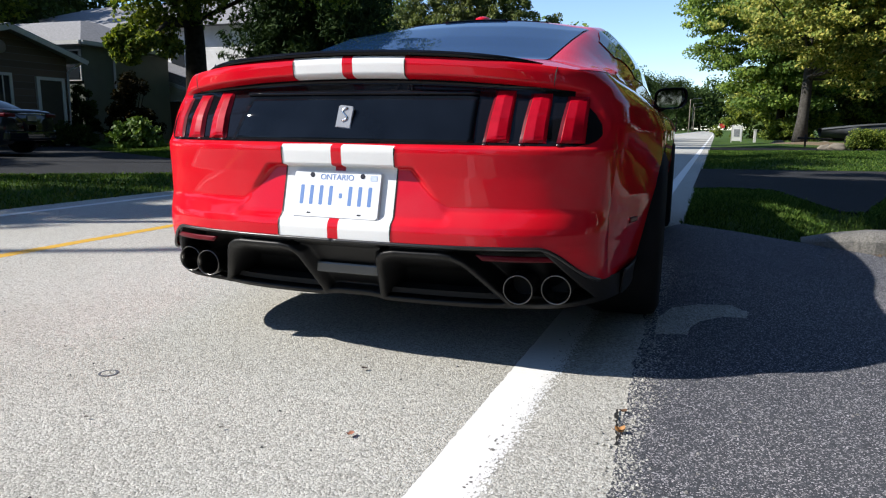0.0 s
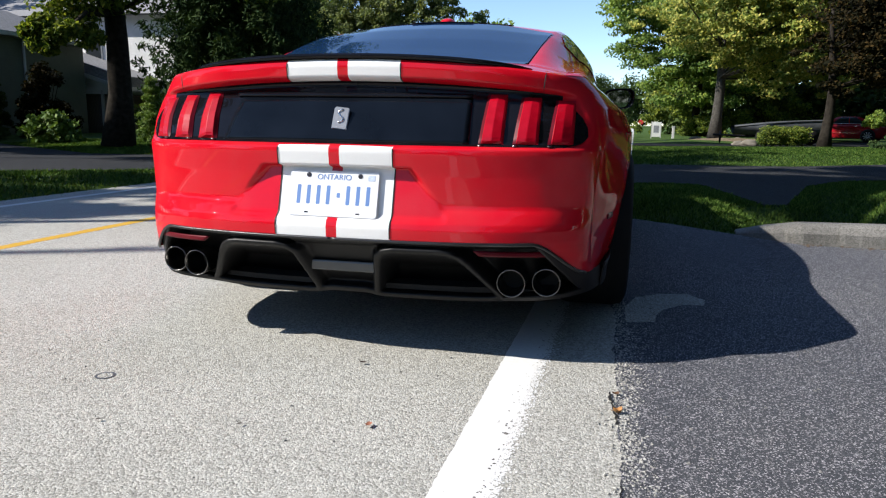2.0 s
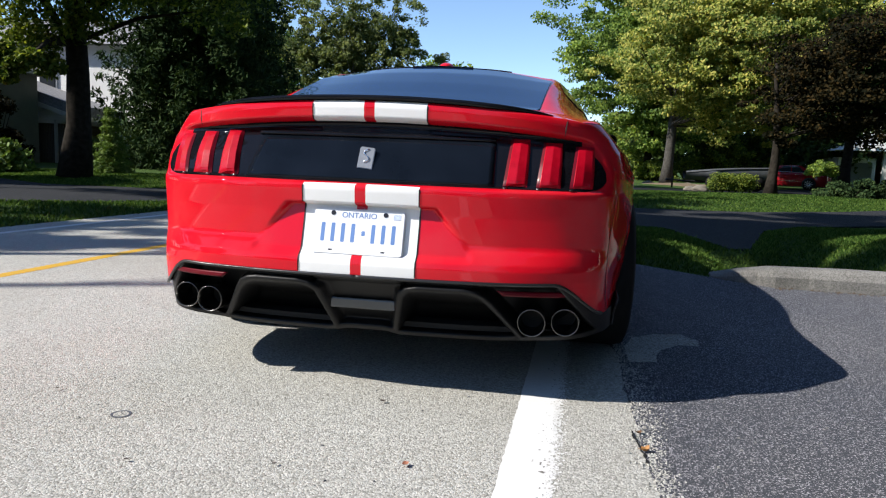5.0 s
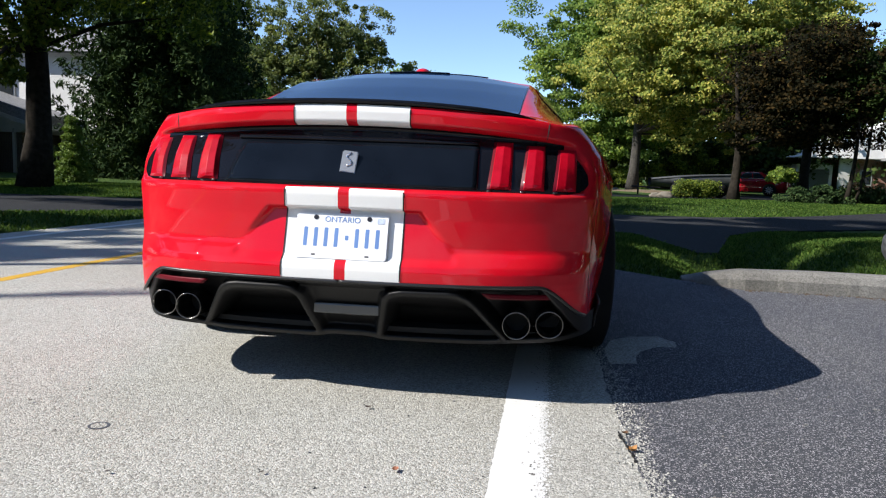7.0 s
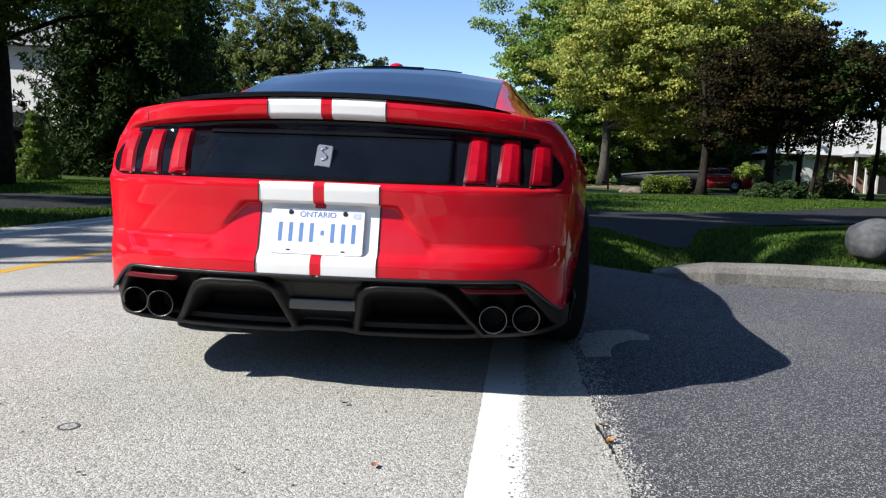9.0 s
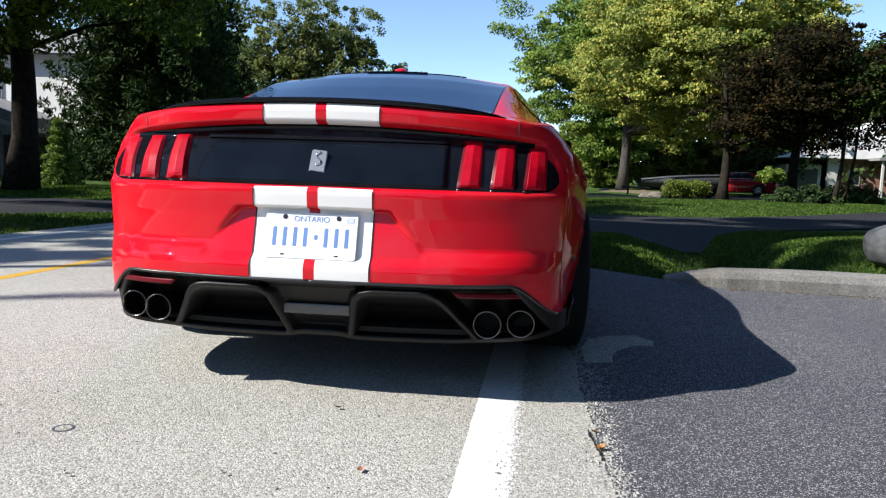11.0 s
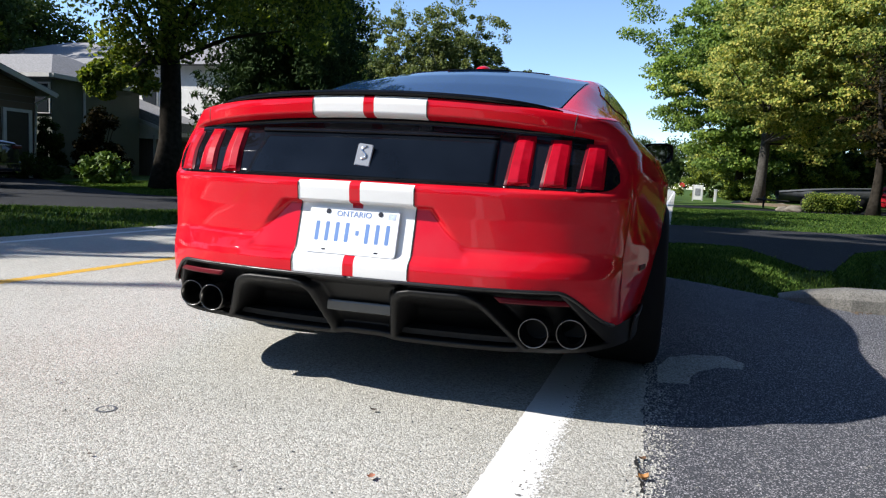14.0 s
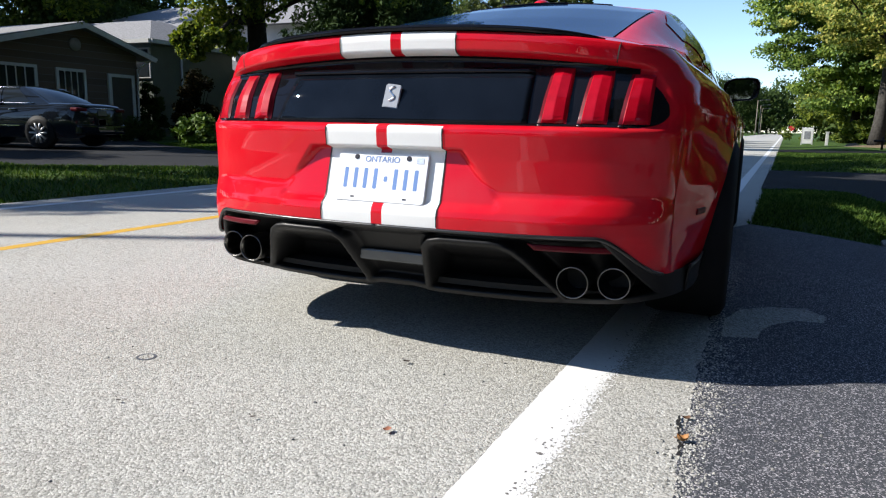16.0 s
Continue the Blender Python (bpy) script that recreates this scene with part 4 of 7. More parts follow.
def car_wheel(car, x, y):
    sgn = 1 if x > 0 else -1
    prof = [(-0.14, 0.245), (-0.150, 0.30), (-0.135, 0.332), (-0.10, 0.344), (0.10, 0.344), (0.135, 0.332), (0.150, 0.30), (0.14, 0.245)]
    seg, pts = 48, []
    for dx, r in prof:
        for k in range(seg + 1):
            t = 2 * math.pi * k / seg
            pts.append((x + dx, y + r * math.cos(t), 0.345 + r * math.sin(t)))
    wheel = empty("wheel")
    wheel.parent = car
    sheet("tyre", pts, len(prof), seg + 1, M_RUBBER, wheel, "black rubber tyre")
    pts = []
    for dx, r in ((-0.13, 0.246), (0.0, 0.215), (0.115, 0.235), (0.135, 0.25)):
        for k in range(seg + 1):
            t = 2 * math.pi * k / seg
            pts.append((x + sgn * dx, y + r * math.cos(t), 0.345 + r * math.sin(t)))
    sheet("rim", pts, 4, seg + 1, M_RIM, wheel, "dark alloy rim")
    for k in range(10):
        t = 2 * math.pi * k / 10
        tube("spoke", [(x + sgn * 0.10, y + 0.05 * math.cos(t), 0.345 + 0.05 * math.sin(t)), (x + sgn * 0.115, y + 0.235 * math.cos(t), 0.345 + 0.235 * math.sin(t))], [0.02, 0.014], M_RIM, wheel, seg=6)
    tube("hub", [(x + sgn * 0.02, y, 0.345), (x + sgn * 0.12, y, 0.345)], [0.07, 0.06], M_RIM, wheel, seg=16)
    # arch liner
    pts = []
    for dx in (-0.30, 0.05):
        for k in range(25):
            t = math.pi * (k / 24) * 1.24 - 0.38
            pts.append((x + sgn * dx, y + 0.37 * math.cos(t), 0.345 + 0.37 * math.sin(t)))
    sheet("arch_liner", pts, 2, 25, M_DARK, car, thick=0.01)


def car_mirror(car, sgn):
    seg = 24
    m = empty("door_mirror")
    m.parent = car
    pts = []
    for dy, k in ((0.05, 0.86), (0.0, 0.94), (0.004, 1.0), (0.03, 1.0), (0.07, 0.88), (0.10, 0.6), (0.115, 0.18)):
        for i in range(seg + 1):
            t = 2 * math.pi * i / seg
            cx, cz = math.cos(t), math.sin(t)
            px = 0.115 * math.copysign(abs(cx) ** 0.55, cx) * k
            pz = (0.076 * math.copysign(abs(cz) ** 0.6, cz) + 0.010 * cx) * k
            pts.append((sgn * (0.925 + px * 0.90), 2.83 + dy, 0.964 + pz * 0.90))
    sheet("mirror_housing", pts, 7, seg + 1, M_GLOSSBLACK, m, "gloss black mirror housing", flip=sgn < 0)
    out = [(math.copysign(abs(math.cos(t)) ** 0.55, math.cos(t)) * 0.103, math.copysign(abs(math.sin(t)) ** 0.6, math.sin(t)) * 0.066 + 0.009 * math.cos(t)) for t in np.linspace(0, 2 * math.pi, 29)[:-1]]
    slab("mirror_glass", [(sgn * a, b) for a, b in out], 0.003, M_MIRROR, m, pose(sgn * 0.925, 2.855, 0.964, 1, 0, sgn * 17) @ Matrix.Scale(0.86, 4))
    tube("mirror_arm", [(sgn * 0.78, 2.92, 0.90), (sgn * 0.86, 2.89, 0.902), (sgn * 0.90, 2.87, 0.92)], [0.028, 0.024, 0.022], M_GLOSSBLACK, m, seg=8)


def car_gaps(car):
    """Dark shut lines of the boot lid and bumper."""
    for sgn in (1, -1):
        pts = []
        for z in np.linspace(0.885, 0.948, 8):
            x = 0.640 + 0.10 * (z - 0.885)
            for dx in (-0.0018, 0.0018):
                pts.append((sgn * (x + dx), float(tail(x, z)) - 0.0012, z))
        sheet("shut_line", pts, 8, 2, M_DARK, car)
    # small dark side marker slot low on each rear corner
    for sgn in (1, -1):
        x = sgn * (float(side_w(np.array(0.50), np.array(0.463))) - 0.006)
        m = box("side_marker", (-0.009, -0.045, -0.011), (0.009, 0.045, 0.011), M_LENSDARK, car, "dark side marker lens", 0.006)
        m.matrix_world = pose(x, 0.50, 0.463, 0, 0, -sgn * 12)


def build_coupe():
    car = empty("car")
    car_shell(car)
    car_top(car)
    car_lamps(car)
    car_glass(car)
    car_spoiler(car)
    car_diffuser(car)
    car_plate(car)
    car_badge(car)
    car_gaps(car)
    for x in (-0.815, 0.815):
        car_wheel(car, x, WHEEL_Y)
        car_wheel(car, x, WHEELF_Y)
    car_mirror(car, 1)
    car_mirror(car, -1)
    return tagged(car, "glossy red sports coupe with white twin stripes parked astride the line", "car")


build_coupe()

# ---- trees ----
# light finds its way through the crowns to these spots (x, y, z, radius)
LIGHT_GAPS = [(11.55, 28.5, 1.3, 0.45), (-3.6, 4.2, 0, 0.1), (-3.2, 5.0, 0, 0.14), (-3.0, 3.6, 0, 0.1), (-3.9, 3.4, 0, 0.07), (-3.4, 5.8, 0, 0.12), (-2.6, 4.4, 0, 0.15), (-2.8, 6.0, 0, 0.2), (-4.9, 4.6, 0, 0.12), (3.6, 2.95, 0.1, 0.15), (4.4, 2.8, 0.1, 0.3),
              (4.4, 5.9, 0.1, 0.2), (4.9, 5.6, 0.1, 0.15), (3.9, 6.6, 0.1, 0.12), (-11.4, 15.0, 1.0, 0.75), (-14.4, 14.8, 0.7, 0.8), (-13.3, 15.4, 0.05, 0.35), (-15.0, 8.9, 0.9, 0.7), (-7.2, 4.6, 0, 0.2), (-8.6, 5.2, 0, 0.2), (-6.6, 3.6, 0, 0.15), (-9.6, 4.4, 0, 0.25), (-11.31, 11.40, 2.72, 0.5), (-10.81, 11.60, 3.01, 0.5), (1.9, 5.4, 0, 0.04), (2.3, 4.7, 0, 0.04), (4.6, 4.3, 0, 0.2), (5.6, 3.8, 0, 0.25), (1.6, 6.6, 0, 0.1), (2.95, 12.2, 0, 0.08), (4.0, 12.5, 0, 0.08), (7.1, 14.4, 0, 0.1), (7.3, 12.4, 0, 0.08), (-14.6, 16.2, 0.1, 0.55), (-13.6, 16.6, 0.1, 0.5), (-12.4, 16.2, 0.1, 0.4), (-9.6, 8.7, 0, 0.22), (-8.2, 8.4, 0, 0.2),
              (-20.5, 11.6, 3.1, 1.0), (-21.5, 12.8, 3.4, 1.0), (-20.0, 10.4, 2.8, 0.8), (2.4, 10.9, 0, 0.13), (2.8, 10.85, 0, 0.13), (3.2, 10.8, 0, 0.13), (3.7, 10.75, 0, 0.13), (4.3, 10.7, 0, 0.13), (5.0, 10.6, 0, 0.13),
              (-12.5, 9.3, 0, 0.22), (-11.4, 8.8, 0, 0.2), (-7.3, 8.55, 0, 0.2), (-6.0, 8.0, 0, 0.2), (-10.7, 14.5, 0, 0.35), (-9.1, 13.9, 0, 0.35), (-8.5, 12.4, 0, 0.25), (-14.4, 10.2, 0, 0.2),
              (-6.2, 3.4, 0, 0.2), (-6.0, 4.4, 0, 0.2), (-6.0, 5.2, 0, 0.15), (-9.2, 6.6, 0, 0.35), (-11.0, 8.8, 0, 0.25), (-12.2, 9.2, 0, 0.25), (-13.4, 9.4, 1.0, 0.5), (-10.4, 10.0, 2.3, 0.8), (-9.8, 10.0, 2.4, 0.8), (-10.07, 8.08, 0, 0.25), (-8.5, 7.35, 0, 0.25), (-9.6, 9.9, 0, 0.22), (-14.2, 11.9, 0, 0.3),
              (2.63, 2.94, 0.1, 0.16), (2.81, 2.93, 0.1, 0.16), (2.96, 2.94, 0.1, 0.16), (3.36, 5.48, 0.1, 0.1), (3.62, 5.45, 0.1, 0.1), (3.12, 3.89, 0.1, 0.1), (3.33, 3.98, 0.1, 0.1), (-12.8, 13.44, 0, 0.4), (-12.34, 13.66, 0, 0.4), (-11.73, 15.15, 0, 0.4), (-9.92, 13.5, 0, 0.4), (-5.18, 6.67, 0, 0.12), (-5.5, 6.69, 0, 0.12), (-8.51, 8.75, 0, 0.12), (-8.05, 8.74, 0, 0.12), (-7.01, 8.38, 0, 0.12)]


def sunlit(c, r):
    """True where a clump would stand in the way of a spot of sunlight."""
    for x, y, z, g in LIGHT_GAPS:
        d = Vector((c[0] - x, c[1] - y, c[2] - z))
        s = d.dot(SUN)
        if s > 0.9 and (d - SUN * s).length < g + 0.75 * r:
            return True
    return False


def leaf_cloud(centres, sizes, count, leaf, rng, droop=0.0, slim=0.32, turn=(-0.35, -0.25, 0.65), scatter=0.75, flat=0.75):
    """Small folded leaves scattered in clumps: vertices and faces."""
    centres, sizes = np.array(centres), np.array(sizes)
    pick = rng.integers(0, len(centres), count)
    off = rng.normal(size=(count, 3))
    off /= np.linalg.norm(off, axis=1)[:, None] + 1e-9
    rad = rng.random(count) ** 0.45
    p = centres[pick] + off * (rad * sizes[pick])[:, None] * np.array([1, 1, flat])
    face = rng.normal(size=(count, 3)) * scatter + np.array(turn)
    a = np.cross(face, rng.normal(size=(count, 3)))
    a[:, 2] -= droop * 0.5
    a /= np.linalg.norm(a, axis=1)[:, None] + 1e-9
    b = np.cross(a, face)
    b /= np.linalg.norm(b, axis=1)[:, None] + 1e-9
    ln = leaf * rng.uniform(0.6, 1.3, count)[:, None]
    verts = np.stack([p - a * ln * 0.5, p + b * ln * slim, p + a * ln * 0.55, p - b * ln * slim], 1).reshape(-1, 3)
    return verts


def quad_mesh(name, verts, material, parent=None, label=""):
    k = len(verts) // 4
    me = bpy.data.meshes.new(name)
    me.vertices.add(4 * k)
    me.vertices.foreach_set("co", np.ascontiguousarray(verts, np.float32).ravel())
    me.loops.add(4 * k)
    me.loops.foreach_set("vertex_index", np.arange(4 * k, dtype=np.int32))
    me.polygons.add(k)
    me.polygons.foreach_set("loop_start", np.arange(0, 4 * k, 4, dtype=np.int32))
    me.update(calc_edges=True)
    me.materials.append(material)
    o = new(name, me)
    if parent:
        o.parent = parent
    if label:
        o["label"] = label
    return o


def branchy(base, height, r0, lean, tips, rng, material, tree, seg=9):
    """Tapered trunk with limbs that reach the given tips."""
    base = Vector(base)
    top = base + Vector((lean[0], lean[1], height))
    pts = [base + (top - base) * t + Vector((0.12 * math.sin(5 * t + lean[0]), 0.12 * math.cos(4 * t), 0)) * (t > 0) for t in np.linspace(0, 1, 9)]
    radii = [r0 * (1.35 if t == 0 else 1) * (1 - 0.75 * t) for t in np.linspace(0, 1, 9)]
    tube("trunk", pts, radii, material, tree, seg=14)
    for i, tip in enumerate(tips):
        tip = Vector(tip)
        f = min(0.95, max(0.32, (tip.z - base.z) / height * 0.75 + rng.uniform(-0.1, 0.05)))
        s = base + (top - base) * f
        mid = s.lerp(tip, 0.5) + Vector((rng.uniform(-0.3, 0.3), rng.uniform(-0.3, 0.3), rng.uniform(0.0, 0.4)))
        r = r0 * 0.32 * (1 - 0.6 * f)
        tube("limb", [s, s.lerp(mid, 0.5), mid, mid.lerp(tip, 0.6), tip], [r, r * 0.8, r * 0.6, r * 0.35, r * 0.12], material, tree, seg=6, caps=False)


def broad_tree(base, trunk_h, r0, crown, radii, clumps, leaves, leaf, material, label, seed, bark=None, lean=(0, 0), clump=(0.7, 1.3), limbs=14, skirt=0.0, droop=0.2, hollow=0.35, extra=(), turn=(-0.35, -0.25, 0.65), scatter=0.75, flat=0.75, group=""):
    rng = np.random.default_rng(seed)
    tree = empty("tree")
    centres, sizes = [], []
    while len(centres) < clumps:
        d = rng.normal(size=3)
        d /= np.linalg.norm(d)
        rr = hollow + (1 - hollow) * rng.random() ** 0.6
        wob = 0.78 + 0.34 * noise.noise(Vector(d) * 2.1 + Vector((seed, 0, 0)))
        c = np.array(crown) + d * rr * wob * np.array(radii)
        r = rng.uniform(*clump)
        if c[2] > base[2] + skirt and not sunlit(c, r):
            centres.append(c)
            sizes.append(r)
    for x, y, z, r in list(extra) * 3:
        if sunlit((x, y, z), r * 0.6):
            continue
        centres.append(np.array([x, y, z]))
        sizes.append(r)
    tips = [centres[i] for i in rng.choice(len(centres), min(limbs, len(centres)), replace=False)]
    branchy(base, trunk_h, r0, lean, tips, rng, bark or M_BARK, tree)
    quad_mesh("crown", leaf_cloud(centres, sizes, leaves, leaf, rng, droop, turn=turn, scatter=scatter, flat=flat), material, tree)
    return tagged(tree, label, "tree", group)


def conifer(base, height, spread, leaves, leaf, material, label, seed, skirt=0.3):
    """Tiers of drooping boughs round a straight stem."""
    rng = np.random.default_rng(seed)
    tree = empty("conifer_tree")
    base = np.array(base, float)
    tube("trunk", [base + (0, 0, -0.1), base + (0, 0, height * 0.5), base + (0, 0, height)], [spread * 0.06 + 0.03, spread * 0.04 + 0.02, 0.01], M_BARK, tree, seg=8)
    centres, sizes = [], []
    tiers = int(height / 0.38) + 4
    for k in range(tiers):
        f = k / tiers
        z = skirt + (height - skirt) * f
        r = spread * (1 - f) ** 0.85 * rng.uniform(0.75, 1.1)
        arms = max(3, int(9 * (1 - f) + 2))
        for j in range(arms):
            a = 2 * math.pi * (j + rng.random()) / arms
            for q in np.linspace(0.25, 1, 4):
                rr = r * q
                centres.append(base + np.array([math.cos(a) * rr, math.sin(a) * rr, z - 0.25 * rr * q]))
                sizes.append((0.10 + 0.16 * (1 - q) + 0.06) * (0.4 + spread * 0.45))
    quad_mesh("foliage", leaf_cloud(centres, sizes, leaves, leaf, rng, 0.8, 0.15), material, tree)
    return tagged(tree, label, "tree")


def bush(at, radii, leaves, leaf, material, label, seed, clumps=40, name="bush"):
    rng = np.random.default_rng(seed)
    b = empty(name)
    centres, sizes = [], []
    for _ in range(clumps):
        d = rng.normal(size=3)
        d /= np.linalg.norm(d)
        d[2] = abs(d[2])
        c = np.array(at) + d * np.array(radii) * rng.uniform(0.45, 0.88)
        centres.append(c)
        sizes.append(min(radii) * rng.uniform(0.22, 0.4))
    for k in range(5):
        a = k * 1.26
        tube("stem", [(at[0], at[1], at[2] - 0.05), (at[0] + 0.5 * radii[0] * math.cos(a), at[1] + 0.5 * radii[1] * math.sin(a), at[2] + radii[2] * 0.7)], [0.03, 0.01], M_BARK, b, seg=5)
    quad_mesh("foliage", leaf_cloud(centres, sizes, leaves, leaf, rng), material, b)
    return tagged(b, label, "bush")


# big street tree with dark trunk, and its low hanging twigs
broad_tree((-11, 13, 0.05), 10, 0.31, (-10.6, 12.6, 7.6), (6.8, 6.4, 4.8), 420, 96000, 0.125, M_LEAFMID, "big dark-trunked street tree with low hanging leafy boughs", 11, limbs=34, skirt=3.2, droop=0.5, clump=(0.4, 0.85), hollow=0.25,
           extra=[(-10.35, 10, 2.24, 0.24), (-9.9, 10, 2.38, 0.26), (-10.1, 10, 2.12, 0.18), (-9.6, 10, 2.5, 0.24), (-10.5, 10, 2.46, 0.24), (-10.2, 10, 2.62, 0.28), (-11.97, 11.2, 3.1, 0.6), (-11.31, 11.4, 2.72, 0.55), (-10.81, 11.6, 3.01, 0.6), (-11.56, 11.3, 2.38, 0.4), (-11.14, 11.6, 3.41, 0.8), (-10.65, 11.8, 2.58, 0.4), (-13.38, 10.8, 3.45, 0.7), (-14.17, 10.4, 3.52, 0.7), (-10.37, 12.6, 3.64, 0.7), (-12.71, 11.0, 3.4, 0.7), (-10.7, 11.5, 3.6, 0.8), (-13.6, 10.0, 4.0, 0.9), (-9.8, 12.2, 4.2, 0.9),
                  (-12.3, 10.5, 4.4, 1.0), (-9.0, 12.5, 4.7, 1.0), (-14.6, 9.4, 4.5, 0.9), (-15.6, 9.4, 4.9, 1.0), (-13.0, 11.6, 4.8, 1.1), (-11.0, 10.6, 4.6, 1.0), (-8.2, 14.6, 4.4, 1.0), (-7.4, 15.4, 5.2, 1.1), (-11.6, 9.2, 4.2, 0.8), (-10.6, 9.6, 3.9, 0.8), (-9.6, 10.6, 4.2, 0.9), (-12.6, 8.8, 4.6, 0.9), (-8.6, 11.4, 4.6, 0.9), (-13.6, 8.6, 4.8, 0.8)])
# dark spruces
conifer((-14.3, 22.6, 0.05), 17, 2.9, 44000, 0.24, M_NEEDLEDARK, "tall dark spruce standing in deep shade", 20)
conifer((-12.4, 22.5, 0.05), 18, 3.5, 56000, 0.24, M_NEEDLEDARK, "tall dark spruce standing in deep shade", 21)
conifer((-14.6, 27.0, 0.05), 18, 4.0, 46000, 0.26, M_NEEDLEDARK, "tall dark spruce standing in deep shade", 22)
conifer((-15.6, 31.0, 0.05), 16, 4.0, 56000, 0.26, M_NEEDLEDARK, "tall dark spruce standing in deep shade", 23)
conifer((-11.4, 15.0, 0.05), 1.95, 0.6, 11000, 0.09, M_NEEDLE, "small bright green young conifer on the lawn", 25, skirt=0.05)
# birch behind
broad_tree((-12.5, 41, 0.1), 11, 0.16, (-12.8, 41, 7.4), (7.6, 4.0, 5.8), 900, 80000, 0.16, M_LEAFBIRCH, "pale-barked birch with airy green crown", 31, bark=M_BIRCHBARK, clump=(0.2, 0.5), limbs=40, hollow=0.05, droop=0.6, turn=(-0.6, -0.6, 0.5))
broad_tree((-8.6, 52, 0.1), 9, 0.2, (-8.6, 52, 5.6), (4.0, 4.0, 4.2), 70, 14000, 0.26, M_LEAF, "leafy green tree behind the birch", 32)
# right side
broad_tree((6.55, 36.6, 0.05), 10, 0.29, (9.4, 35.0, 7.4), (7.6, 5.8, 6.2), 1100, 130000, 0.16, M_LEAFY, "large maple with yellowing green leaves", 41, bark=M_GREYBARK, limbs=30, skirt=2.2, clump=(0.35, 0.85), hollow=0.15, turn=(-0.7, -0.7, 0.55), scatter=0.8, droop=0.5, flat=0.42)
broad_tree((6.9, 48, 0.05), 13, 0.28, (6.6, 46.5, 9.0), (7.2, 5.5, 8.4), 950, 120000, 0.20, M_LEAF, "tall green maple near the road", 42, extra=[(0.5, 46, 10.5, 1.2), (-0.8, 46, 10.8, 1.0), (1.6, 46, 8.6, 1.1), (0.2, 46, 12, 1.3), (-0.4, 46, 13, 1.3), (1.2, 46, 9.7, 1.1), (2.4, 46, 7.2, 1.0), (3.6, 46, 3.4, 0.9), (4.5, 45.4, 2.4, 0.9), (5.6, 45, 3.2, 1.0), (3.4, 46, 4.8, 0.9), (6.6, 45, 2.6, 0.9), (4.3, 45.3, 4.2, 1.0), (7.6, 45, 3.6, 1.0), (8.6, 45.4, 2.4, 1.0), (9.6, 46, 3.4, 1.1)], limbs=26, skirt=1.7, clump=(0.4, 1.0), hollow=0.15, turn=(-0.7, -0.7, 0.55), scatter=0.8, droop=0.5, flat=0.45)
broad_tree((8.9, 26.2, 0.05), 5, 0.21, (11.7, 26.6, 4.4), (4.9, 4.2, 3.3), 520, 52000, 0.13, M_LEAFRED, "bronze-leaved ornamental tree on the lawn, darkened for shade", 43, limbs=14, skirt=1.3, clump=(0.2, 0.85), hollow=0.1, lean=(-0.1, 0.1), flat=0.45, extra=[(8.6, 25.3, 2.3, 0.45), (9.1, 25.3, 2.0, 0.4), (8.4, 25.4, 2.9, 0.6), (9.0, 25.2, 2.9, 0.6), (12.5, 26.0, 2.6, 0.9), (13.6, 26.2, 2.5, 0.9), (14.6, 26.4, 2.6, 0.9), (11.6, 26.0, 2.8, 0.8), (13.0, 26.0, 3.4, 1.0), (12.2, 26.4, 2.2, 0.6), (10.8, 26.2, 2.7, 0.7), (9.2, 26.0, 3.2, 0.8), (9.8, 25.6, 4.0, 0.9), (8.6, 26.4, 4.0, 0.8), (10.2, 26.0, 2.8, 0.8), (9.6, 26.6, 5.0, 0.9)])
broad_tree((17, 62, 0.05), 12, 0.25, (17, 62, 9.6), (7.4, 6.0, 6.6), 240, 40000, 0.32, M_LEAFMID, "tall dark leafy tree behind the parked cars", 44, skirt=2.4)
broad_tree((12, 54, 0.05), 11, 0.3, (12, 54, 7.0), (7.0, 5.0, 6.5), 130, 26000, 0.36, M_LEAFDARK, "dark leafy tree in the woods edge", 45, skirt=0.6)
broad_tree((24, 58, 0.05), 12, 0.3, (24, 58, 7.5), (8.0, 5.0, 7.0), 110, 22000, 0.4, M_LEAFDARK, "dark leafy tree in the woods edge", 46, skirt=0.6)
broad_tree((16.0, 38.0, 0.05), 9, 0.3, (14.6, 37.0, 8.4), (4.2, 4.2, 4.6), 420, 46000, 0.19, M_LEAFY, "yellowing maple rising behind the bronze tree", 50, limbs=14, skirt=2.6, clump=(0.35, 0.85), hollow=0.15, turn=(-0.7, -0.7, 0.55), scatter=0.8, droop=0.5, flat=0.42)
# slim trees before the brick house
broad_tree((12.83, 25.5, 0.1), 5.5, 0.09, (13.13, 25.7, 4.6), (2.0, 1.8, 1.7), 120, 9000, 0.13, M_LEAFDARK, "slim dark-stemmed tree before the brick house", 47, clump=(0.25, 0.6), limbs=10, lean=(0.3, 0.1), skirt=2.2)
broad_tree((13.33, 25.9, 0.1), 5.0, 0.07, (14.03, 25.9, 4.8), (1.6, 1.6, 1.5), 90, 6000, 0.13, M_LEAFDARK, "slim dark-stemmed tree before the brick house", 48, clump=(0.25, 0.6), limbs=8, lean=(0.6, 0.0), skirt=2.4)
broad_tree((15.89, 27.0, 0.1), 5.5, 0.11, (16.89, 27.4, 5.2), (2.2, 2.0, 2.0), 120, 9000, 0.14, M_LEAFDARK, "slim dark-stemmed tree beside the far drive", 49, clump=(0.25, 0.6), limbs=10, skirt=2.6)
